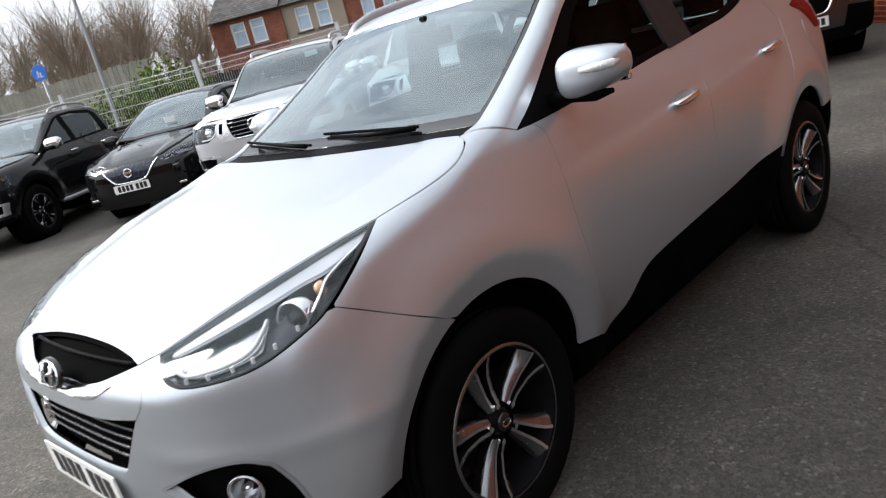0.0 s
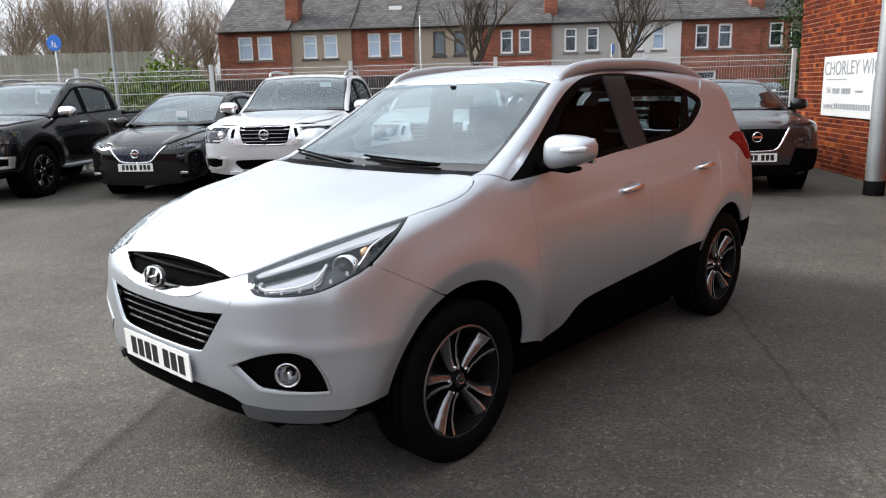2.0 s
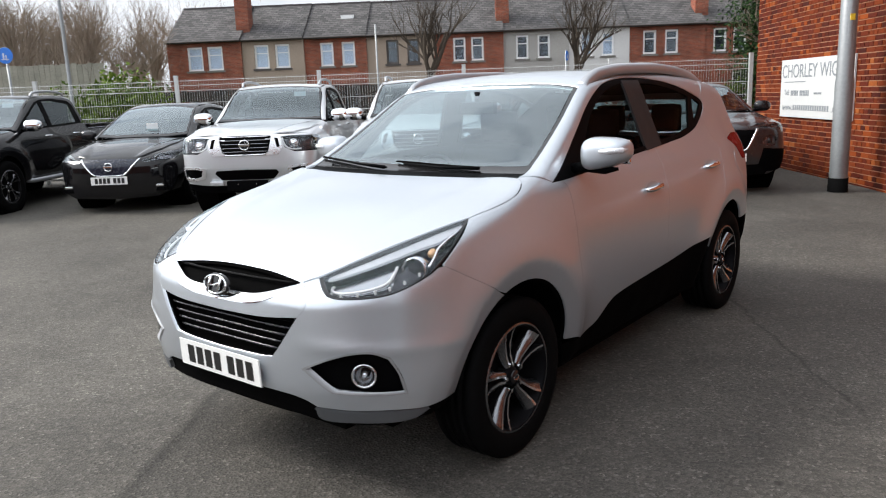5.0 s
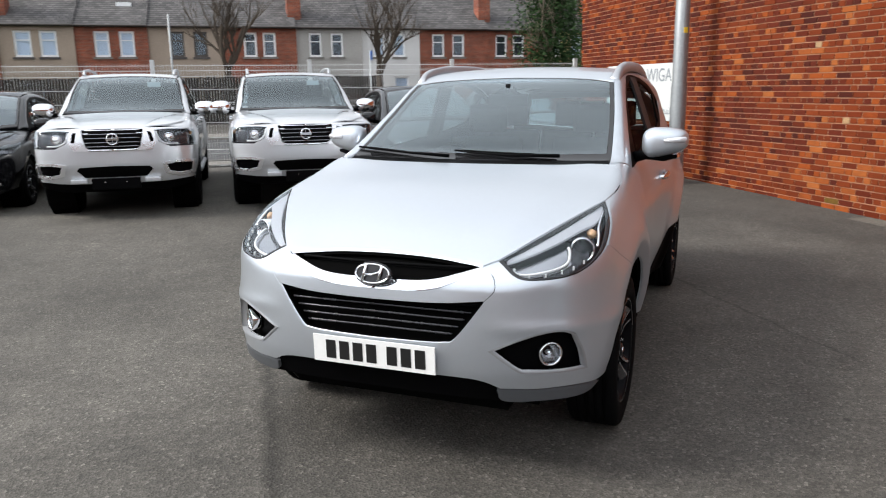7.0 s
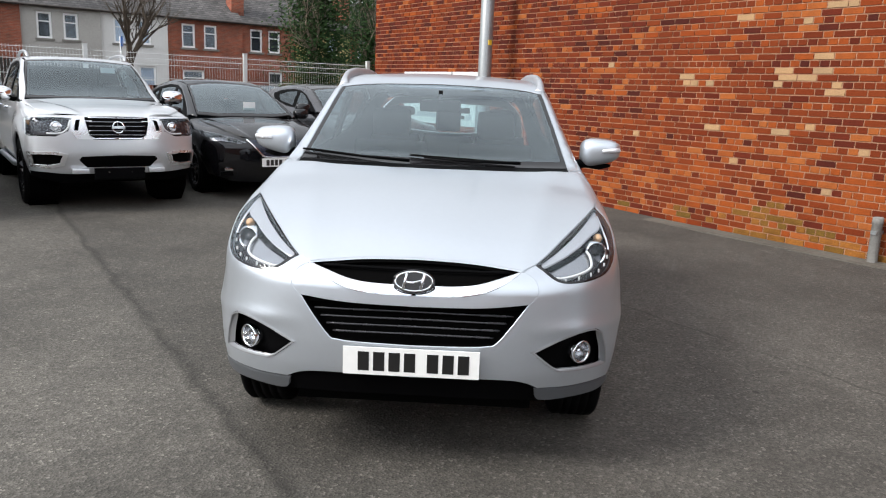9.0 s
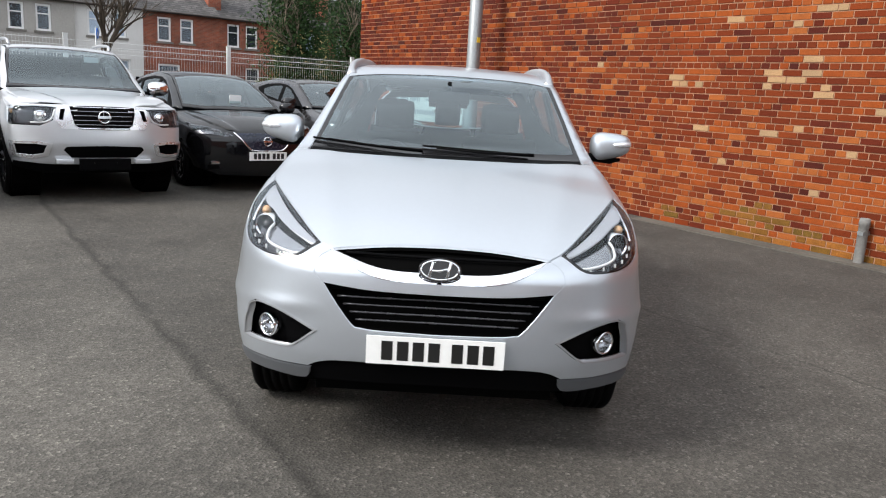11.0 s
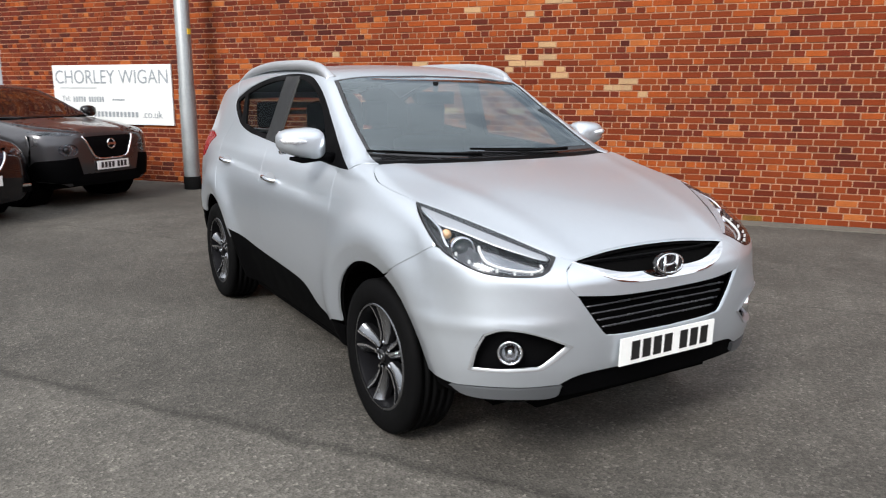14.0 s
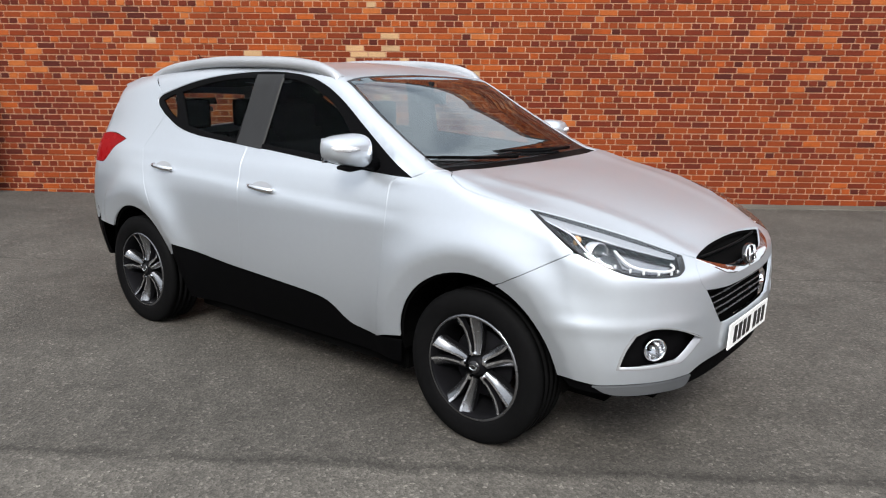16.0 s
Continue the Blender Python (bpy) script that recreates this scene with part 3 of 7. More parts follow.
TERRACE = [
    (-17.3, -12.8, "brick_far", (1.21, 2.43), 0.93, "window_white", "curtain"),
    (-12.8, -9.05, "render_beige", (0.73, 2.0), 0.88, "window_white", "curtain"),
    (-9.05, -5.27, "brick_far", (0.96, 2.27), 0.8, "window_white", "curtain"),
    (-5.27, -1.18, "render_beige", (1.18, 2.45), 0.75, "window_dark", "room_dark"),
    (-1.18, 3.03, "brick_far", (1.15, 2.25), 0.75, "window_white", "room_dark"),
    (3.03, 7.02, "render_grey", (0.77, 2.08), 0.75, "window_white", "room_dark"),
    (7.02, 10.7, "render_white", (0.7, 2.0), 0.75, "window_white", "curtain"),
    (10.7, 15.3, "brick_far", (0.87, 2.2), 0.8, "window_white", "room_dark"),
    (15.3, 19.0, "brick_far", (0.6, 1.8), 0.8, "window_white", "room_dark"),
    (19.0, 23.0, "render_yellow", (0.8, 2.3), 0.8, "window_white", "curtain"),
    (23.0, 27.0, "brick_far", (0.8, 2.3), 0.8, "window_white", "curtain"),
    (27.0, 31.5, "brick_far", (0.8, 2.3), 0.8, "window_white", "curtain"),
]
for k, (a0, a1, wm, xs, ww, fm, inner) in enumerate(TERRACE):
    terraced_house(a0, a1, terrace_line(a0), wm, [(x, ww) for x in xs], fm, chimney=k in (1, 5, 8, 10), inner=inner, roof_light=k == 2, ground="window" if k % 2 else "door")


def board_fence(a0, a1, b, h, material, label, step=0.14, z0=0.08):
    f = thing("board_fence", yard(a0, b), label, "fence")
    verts, faces = [], []
    n = int((a1 - a0) / step)
    rng = random.Random(int(b * 10))
    bm = bmesh.new()
    for i in range(n):
        dz = rng.uniform(-0.03, 0.03)
        box(bm, i * step, i * step + step - 0.012, 0, 0.02, z0, h + dz)
    tagged(part("boarding", bm, material, f), kind="stuff")
    part("rail", boxes((0, a1 - a0, 0.02, 0.07, 0.5, 0.6)), material, f)
    part("rail", boxes((0, a1 - a0, 0.02, 0.07, h - 0.4, h - 0.3)), material, f)


board_fence(-18.5, 6.0, 32.3, 2.15, "timber_fence", "dark weathered vertical board fence across the street")
board_fence(-60, -13.7, 27.0, 3.3, "timber_pale", "tall pale weathered board fence below the wood", 0.22)


def garden_walls():
    bm = boxes((4.3, 31, 34.0, 34.25, 0, 1.3))
    ob = part("garden_wall", bm, "brick_far")
    ob.matrix_world = YARD
    tagged(ob, "low red brick garden wall before the terrace", "wall", kind="structure")


garden_walls()


# ---- trees ----
def branch(bm, p, way, length, radius, depth, rng, spread=0.55, lift=0.15):
    """A limb of a few bent pieces, which forks into finer ones."""
    pts, rad = [p.copy()], [radius]
    q = p.copy()
    n = 3 if depth > 1 else 2
    for i in range(n):
        way = (way + Vector((rng.uniform(-1, 1), rng.uniform(-1, 1), rng.uniform(-0.6, 1))) * 0.17 + Vector((0, 0, lift * 0.3))).normalized()
        q = q + way * length / n
        pts.append(q.copy())
        rad.append(radius * (1 - 0.42 * (i + 1) / n))
    tube(bm, pts, rad, 5 if depth > 2 else 3, cap=False)
    if depth == 0:
        return
    for i in range(rng.choice((2, 3, 3)) + (1 if depth > 2 else 0)):
        k = rng.randint(1, n)
        w2 = (way + Vector((rng.uniform(-1, 1), rng.uniform(-1, 1), rng.uniform(-0.4, 0.8))) * spread * 1.4).normalized()
        branch(bm, pts[k], w2, length * rng.uniform(0.6, 0.85), rad[k] * 0.66, depth - 1, rng, spread, lift)


def bare_tree(m, height, seed, label, depth=5, ivy=0, stout=1.0):
    rng = random.Random(seed)
    t = thing("tree", m, label, "tree")
    bm = bmesh.new()
    trunk = height * 0.3
    lean = Vector((rng.uniform(-0.06, 0.06), rng.uniform(-0.06, 0.06), 1)).normalized()
    r = height * 0.016 * stout
    tube(bm, [Vector((0, 0, 0)), lean * trunk * 0.5, lean * trunk], [r * 1.5, r * 1.1, r], 8, cap=False)
    part("trunk", bm, "bark", t, smooth=True)
    bm = bmesh.new()
    for i in range(4):
        way = (lean + Vector((rng.uniform(-0.7, 0.7), rng.uniform(-0.7, 0.7), 0.15))).normalized()
        branch(bm, lean * trunk * rng.uniform(0.85, 1.0), way, height * 0.24, r * 0.75, depth - 1, rng)
    part("crown", bm, "bark" if stout > 1 else "twig", t, "bare winter twigs")
    if ivy:
        def along(g):
            z = g.uniform(0.1, 1)
            w = 0.055 + 0.24 * z * (1 - z)
            return Vector((g.gauss(0, w), g.gauss(0, w), z))

        part("ivy", leaf_cloud(ivy, along, height * 0.85, rng, 0.1), "leaf_ivy", t, "dark green ivy over trunk and limbs")
    return t


def leaf_cloud(n, where, size, rng, leaf):
    bm = bmesh.new()
    for i in range(n):
        c = where(rng) * size
        e1 = Vector((rng.gauss(0, 1), rng.gauss(0, 1), rng.gauss(0, 1))).normalized()
        e2 = e1.orthogonal().normalized()
        s = leaf * rng.uniform(0.6, 1.3)
        v = [bm.verts.new(c + e1 * s), bm.verts.new(c + e2 * s * 0.5 + e1 * s * 0.1), bm.verts.new(c - e1 * s * 0.8), bm.verts.new(c - e2 * s * 0.5 + e1 * s * 0.1)]
        bm.faces.new(v)
    return bm


def wood():
    """The bare wood behind the street, tree by tree; three kinds, each turned and copied."""
    kinds = [bare_tree(yard(-24 - 3 * k, 44 + 2 * k), 9.0 + k, 20 + k, "bare winter tree at the edge of a wood") for k in range(4)]
    rng = random.Random(77)
    for i in range(70):
        a, b = -20 - rng.uniform(0, 1) * 52, 36 + rng.uniform(0, 26)
        t = copy_thing(kinds[i % 4], yard(a, b, 0, rng.uniform(0, 360)) @ Matrix.Scale(rng.uniform(0.8, 1.15), 4))
        t["group"] = "wood"
    for t in kinds:
        t["group"] = "wood"


wood()


def clump(name, m, size, n, leaf, material, label, category="bush", flat=0.7):
    rng = random.Random(int(size[0] * 100) + n)
    lobes = [(Vector((rng.uniform(-1, 1), rng.uniform(-1, 1), rng.uniform(0.2, 1.0))) * 0.6, rng.uniform(0.35, 0.6)) for _ in range(9)]

    def where(g):
        c, r = g.choice(lobes)
        d = Vector((g.gauss(0, 1), g.gauss(0, 1), g.gauss(0, 1))).normalized() * r * g.uniform(0.6, 1.05)
        p = c + d
        return Vector((p.x * size[0], p.y * size[1], max(0.02, p.z) * size[2]))

    t = thing(name, m, label, category)
    part("foliage", leaf_cloud(n, where, 1.0, rng, leaf), material, t)
    bm = bmesh.new()
    for k in range(7):
        branch(bm, Vector((rng.uniform(-0.3, 0.3) * size[0], rng.uniform(-0.3, 0.3) * size[1], 0)), Vector((rng.uniform(-0.6, 0.6), rng.uniform(-0.6, 0.6), 1)).normalized(), size[2] * 0.5, 0.03, 2, rng)
    part("stems", bm, "bark", t)
    return t


def thicket(name, m, size, n, label, material="twig"):
    """Leafless brushwood: many thin forked stems that rise from the ground."""
    rng = random.Random(int(size[2] * 1000) + n)
    t = thing(name, m, label, "bush")
    bm = bmesh.new()
    for k in range(n):
        foot = Vector((rng.uniform(-1, 1) * size[0], rng.uniform(-1, 1) * size[1], 0))
        way = Vector((rng.uniform(-0.45, 0.45), rng.uniform(-0.45, 0.45), 1)).normalized()
        branch(bm, foot, way, size[2] * rng.uniform(0.35, 0.6), 0.022, 3, rng, 0.5)
    part("stems", bm, material, t)
    return t


clump("laurel_bush", yard(-10.4, 19.5), (2.6, 1.2, 2.7), 5200, 0.085, "leaf_green", "bright green laurel bush behind the fence")
clump("laurel_bush", yard(-13.6, 20.5), (1.9, 1.0, 2.2), 3000, 0.085, "leaf_green", "bright green laurel bush behind the fence")
clump("clipped_shrub", yard(12.6, 30.5), (1.1, 0.9, 2.0), 2600, 0.07, "leaf_green", "rounded yellow-green garden shrub")
for k, (a, b, s) in enumerate([(-17, 25.5, 2.2), (-21, 25.8, 2.6), (-25.5, 26, 2.4), (-30, 26, 2.8)]):
    thicket("scrub", yard(a, b), (2.6, 0.9, s), 26, "brown leafless scrub before the board fence")
for k in range(12):
    thicket("undergrowth", yard(-19.5 - 4.2 * k, 34 + (k % 3)), (3.4, 1.6, 4.6 + (k % 2)), 44, "brown winter undergrowth below the wood")

for k, (a, b, s) in enumerate([(-17.6, 47, 4.6), (-19.5, 45, 5.2), (-16.0, 34.5, 2.6), (-18.8, 38, 4.4)]):
    thicket("undergrowth", yard(a, b), (2.6, 1.4, s), 30, "brown winter undergrowth beside the terrace")
for k, (a, b) in enumerate([(-18.6, 41), (-19.8, 47), (-21.0, 39.5)]):
    bare_tree(yard(a, b), 8.6 + 0.5 * k, 90 + k, "bare winter tree at the edge of a wood")["group"] = "wood"

bare_tree(yard(-1.0, 33.0), 9.0, 41, "bare street tree before the terrace", 5, stout=1.05)
bare_tree(yard(5.6, 31.0), 8.2, 47, "bare street tree before the terrace", 5, stout=1.1)
bare_tree(yard(13.7, 30.0), 8.5, 51, "tree thickly grown with dark ivy", 5, ivy=15000)
bare_tree(yard(19.5, 36.0), 8.0, 53, "tree thickly grown with dark ivy", 5, ivy=10000)
bare_tree(yard(21.6, 37.0), 7.6, 59, "tree thickly grown with dark ivy", 5, ivy=9000)


def street_lamp(a, b, h):
    s = thing("street_lamp", yard(a, b), "slim grey street lamp with a short arm", "street lamp")
    bm = bmesh.new()
    lathe(bm, [(0.075, 0), (0.075, 1.2), (0.05, 1.3), (0.04, h)], 12)
    part("shaft", bm, "galvanised", s, smooth=True)
    bm = bmesh.new()
    tube(bm, [(0, 0, h - 0.02), (-0.1, 0, h + 0.08), (-0.35, 0, h + 0.12)], 0.03, 8)
    part("arm", bm, "galvanised", s)
    part("lantern", boxes((-0.75, -0.32, -0.09, 0.09, h + 0.07, h + 0.17), bevel=0.03), "galvanised", s)


street_lamp(-9.6, 16.0, 4.85)


def path_sign(a, b, turn=0):
    s = thing("path_sign", yard(a, b, 0, turn), "round blue shared-path sign on a grey post", "sign")
    bm = bmesh.new()
    lathe(bm, [(0.032, 0), (0.032, 3.15), (0, 3.16)], 12)
    part("post", bm, "galvanised", s, smooth=True)
    bm = bmesh.new()
    lathe(bm, [(0.0, -0.062), (0.2, -0.062), (0.205, -0.055), (0.2, -0.048), (0, -0.048)], 32, axis="y", at=(0, 0, 2.94))
    part("plate", bm, "blue_sign", s, "round blue plate")
    part("symbol", boxes((-0.055, -0.02, -0.068, -0.0625, 2.86, 3.0), (0.015, 0.045, -0.068, -0.0625, 2.82, 2.95), (-0.1, 0.1, -0.068, -0.0625, 2.835, 2.85)), "sign_white", s, "white symbol")


path_sign(-11.15, 16.0)
path_sign(4.81, 29.0, 66)


def telegraph_pole(a, b, h):
    s = thing("utility_pole", yard(a, b), "slim pale utility pole before the terrace", "pole")
    bm = bmesh.new()
    lathe(bm, [(0.05, 0), (0.035, h), (0, h + 0.02)], 10)
    part("shaft", bm, "galvanised", s, smooth=True)


telegraph_pole(-3.2, 30, 4.6)


def bollard(a, b):
    s = thing("bollard", yard(a, b), "yellow steel bollard beyond the fence", "bollard")
    bm = bmesh.new()
    lathe(bm, [(0.075, 0), (0.075, 1.0), (0.06, 1.06), (0, 1.08)], 16)
    part("post", bm, "yellow_paint", s, smooth=True)


bollard(2.0, 14.0)

# ---- car bodies: a smooth solid, and panels cut from its skin ----
from mathutils import geometry

surface("car_silver", (0.53, 0.567, 0.61), 0.35, 0.72, vary=0.015, big=2, fine=40, rvary=0.03, coat=0.55)
surface("car_black", (0.005, 0.005, 0.006), 0.3, 0.0, vary=0.1, big=2, fine=400, rvary=0.05, coat=0.9)
surface("car_white", (0.72, 0.73, 0.73), 0.3, 0.0, vary=0.03, big=2, fine=40, rvary=0.05, coat=0.8)
surface("car_grey", (0.06, 0.058, 0.062), 0.28, 0.75, vary=0.05, big=2, fine=600, rvary=0.04, coat=0.6)
surface("trim_black", (0.003, 0.003, 0.0033), 0.45, vary=0.15, big=6, fine=200, rvary=0.1)
surface("trim_gloss", (0.01, 0.01, 0.011), 0.12, vary=0.1)
surface("plastic_dark", (0.0018, 0.0018, 0.002), 0.7, vary=0.2, big=5, fine=300, bump=0.0006)
surface("plastic_silver", (0.42, 0.43, 0.45), 0.4, 0.6, vary=0.05, big=5, fine=300)
surface("lip_grey", (0.095, 0.1, 0.107), 0.5, 0.3, vary=0.05, big=5, fine=300)
surface("pillar_grey", (0.006, 0.0062, 0.0068), 0.6, vary=0.1, big=5, fine=300)
# near-black, its colour stands in for deep shade behind gaps, grilles and arches
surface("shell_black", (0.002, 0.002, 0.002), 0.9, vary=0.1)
surface("rubber", (0.0045, 0.0045, 0.0047), 0.6, vary=0.25, big=8, fine=60)
surface("alloy", (0.62, 0.63, 0.65), 0.2, 0.95, vary=0.05, big=6, fine=120)
surface("alloy_grey", (0.22, 0.225, 0.235), 0.24, 0.95, vary=0.1, big=6, fine=120)
surface("alloy_dark", (0.008, 0.008, 0.009), 0.45, 0.3, vary=0.1, big=6, fine=120)
surface("chrome", (0.82, 0.83, 0.85), 0.07, 1.0, vary=0.02, rvary=0.03)
surface("lamp_body", (0.36, 0.365, 0.375), 0.2, 0.95, vary=0.1, big=12, fine=60)
surface("lamp_dark", (0.045, 0.045, 0.05), 0.25, 0.4, vary=0.1, big=12, fine=60)
surface("seat_cloth", (0.007, 0.007, 0.008), 0.9, vary=0.2, big=6, fine=200)
surface("cabin_pale", (0.12, 0.115, 0.105), 0.8, vary=0.1, big=4, fine=80)
surface("dash", (0.014, 0.014, 0.015), 0.7, vary=0.15, big=5, fine=200)
surface("plate_white", (0.8, 0.8, 0.78), 0.35, vary=0.04, big=5, fine=50)
surface("plate_ink", (0.01, 0.01, 0.01), 0.4, vary=0.1)
surface("tail_red", (0.17, 0.003, 0.004), 0.25, vary=0.1, big=10, fine=60)
surface("amber", (0.5, 0.3, 0.15), 0.25, vary=0.1)
glass("car_glass", (0.7, 0.86, 0.88), rough=0.015, clear=0.9, gloss=1.5, rise=2.6)
glass("parked_glass", (0.6, 0.74, 0.77), rough=0.015, clear=0.9, gloss=1.1, rise=2.8)
glass("side_glass", (0.6, 0.65, 0.64), clear=0.85, gloss=0.12)
surface("repeater_clear", (0.7, 0.7, 0.72), 0.2, 0.3, vary=0.25, big=60, fine=120)
glass("lamp_glass", (0.97, 0.98, 1.0), clear=1.0, gloss=0.9)
glass("privacy_glass", (0.3, 0.32, 0.32))


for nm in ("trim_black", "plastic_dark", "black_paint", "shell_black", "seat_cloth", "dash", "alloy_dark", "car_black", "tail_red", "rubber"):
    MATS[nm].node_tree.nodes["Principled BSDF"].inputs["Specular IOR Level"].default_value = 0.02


def pchip(pairs):
    """A smooth curve through (x, y) pairs that does not overshoot."""
    xs, ys = np.array([p[0] for p in pairs], float), np.array([p[1] for p in pairs], float)
    h, d = np.diff(xs), np.diff(ys) / np.diff(xs)
    m = np.zeros_like(ys)
    m[0], m[-1] = d[0], d[-1]
    for i in range(1, len(xs) - 1):
        if d[i - 1] * d[i] > 0:
            w1, w2 = 2 * h[i] + h[i - 1], h[i] + 2 * h[i - 1]
            m[i] = (w1 + w2) / (w1 / d[i - 1] + w2 / d[i])

    def at(x):
        x = np.asarray(x, float)
        i = np.clip(np.searchsorted(xs, x) - 1, 0, len(h) - 1)
        t = np.clip((x - xs[i]) / h[i], 0, 1)
        return (1 + 2 * t) * (1 - t) ** 2 * ys[i] + t * (1 - t) ** 2 * h[i] * m[i] + t * t * (3 - 2 * t) * ys[i + 1] + t * t * (t - 1) * h[i] * m[i + 1]

    tx = np.linspace(xs[0], xs[-1], 1500)
    ty = at(tx)
    return lambda x: np.interp(x, tx, ty)


def smax(a, b, k):
    h = np.maximum(k - np.abs(a - b), 0) / k
    return np.maximum(a, b) + h * h * k * 0.25


def bow(x, half, depth, n):
    """How far a rounded front or tail falls back at x."""
    u = np.clip(np.abs(x) / half, 0, 0.9999)
    return depth * (1 - (1 - u ** n) ** (1 / n))


def body_of(top, section, nose, tail, crown, front_bow, tail_bow, taper, flare, arches, bottom, shoulder):
    """The solid of a car: a function of x, y, z below zero inside. top: height along y; section: half width by height;
    nose and tail: their y by height; crown: how much the top falls by x squared, along y; shoulder: the roundness between top and side, along y."""
    f_top, f_sec, f_nose, f_tail, f_crown, f_taper = map(pchip, (top, section, nose, tail, crown, taper))
    f_round = pchip(shoulder)
    slope = lambda y: (f_top(y + 0.01) - f_top(y - 0.01)) / 0.02

    def inside(p):
        x, y, z = np.abs(p[..., 0]), p[..., 1], p[..., 2]
        half = f_sec(z) + f_taper(y)
        plain = half
        for ay, az, r in arches:
            dist = np.hypot(y - ay, z - az)
            d = dist - r
            t = np.clip((0.088 - d) / 0.088, 0, 1.2)
            lip = 1.06 * t * t / (t + 0.06)
            half = half + flare * np.exp(-(np.clip(d - 0.09, 0, None) / 0.13) ** 2) * (1 - 0.5 * lip) * np.clip((1.25 - z) / 0.2, 0, 1)
        side = x - half
        up = (z - f_top(y) + f_crown(y) * x * x) / np.sqrt(1 + slope(y) ** 2)
        v = smax(side, up, f_round(y))
        v = smax(v, (f_nose(z) + bow(x - (half - plain), *front_bow) - y), 0.05)
        v = smax(v, (y - f_tail(z) + bow(x, *tail_bow)), 0.1)
        return np.maximum(v, bottom - z)

    return inside


def meet(inside, base, way, reach=0.5):
    """Slides points along a direction, from outside, on to the skin."""
    base, way = np.asarray(base, float), np.asarray(way, float)
    lam = np.full(len(base), reach)
    live = np.ones(len(base), bool)
    step = 0.04
    for _ in range(int(2.2 * reach / step)):
        idx = np.nonzero(live)[0]
        hit = inside(base[idx] + lam[idx, None] * way) <= 0
        live[idx[hit]] = False
        if not live.any():
            break
        lam[idx[~hit]] -= step
    lo, hi = lam.copy(), lam + step
    for _ in range(11):
        mid = (lo + hi) / 2
        v = inside(base + mid[:, None] * way)
        lo, hi = np.where(v > 0, lo, mid), np.where(v > 0, mid, hi)
    return base + ((lo + hi) / 2)[:, None] * way


def normals_of(inside, p, e=0.004):
    g = np.stack([inside(p + np.eye(3)[k] * e) - inside(p - np.eye(3)[k] * e) for k in range(3)], -1)
    return g / np.maximum(np.linalg.norm(g, axis=1, keepdims=True), 1e-9)


def curve(*pts, n=10):
    """A smooth open line through points (of two or three numbers); sharp only where two such lines meet."""
    P = np.array(pts, float)
    if len(P) < 3:
        return [P[0] + (P[-1] - P[0]) * t for t in np.linspace(0, 1, n)]
    P = np.vstack([2 * P[0] - P[1], P, 2 * P[-1] - P[-2]])
    out = []
    for i in range(1, len(P) - 2):
        p0, p1, p2, p3 = P[i - 1:i + 3]
        for t in np.linspace(0, 1, n, endpoint=i == len(P) - 3):
            out.append(0.5 * (2 * p1 + (p2 - p0) * t + (2 * p0 - 5 * p1 + 4 * p2 - p3) * t * t + (3 * p1 - p0 - 3 * p2 + p3) * t ** 3))
    return out


def evenly(loop, step):
    """A closed loop in the plane with points at even steps, corners kept."""
    out = []
    n = len(loop)
    for i in range(n):
        a, b = loop[i], loop[(i + 1) % n]
        k = max(1, int(round(np.linalg.norm(b - a) / step)))
        out += [a + (b - a) * j / k for j in range(k)]
    keep = [out[0]]
    for q in out[1:]:
        if np.linalg.norm(q - keep[-1]) > step * 0.25:
            keep.append(q)
    if len(keep) > 3 and np.linalg.norm(keep[-1] - keep[0]) < step * 0.25:
        keep.pop()
    return np.array(keep)


def within_loop(pts, loop):
    x, y = pts[:, 0], pts[:, 1]
    hit = np.zeros(len(pts), bool)
    a, b = loop, np.roll(loop, -1, 0)
    for (x0, y0), (x1, y1) in zip(a, b):
        if y0 == y1:
            continue
        hit ^= ((y0 > y) != (y1 > y)) & (x < (x1 - x0) * (y - y0) / (y1 - y0) + x0)
    return hit


def shrink(loop, by):
    """A loop drawn in (or out) by a small distance."""
    area = 0.5 * np.sum(loop[:, 0] * np.roll(loop[:, 1], -1) - np.roll(loop[:, 0], -1) * loop[:, 1])
    t = np.roll(loop, -1, 0) - np.roll(loop, 1, 0)
    t /= np.maximum(np.linalg.norm(t, axis=1, keepdims=True), 1e-9)
    nrm = np.stack([-t[:, 1], t[:, 0]], 1) * (1 if area > 0 else -1)
    return loop + nrm * by


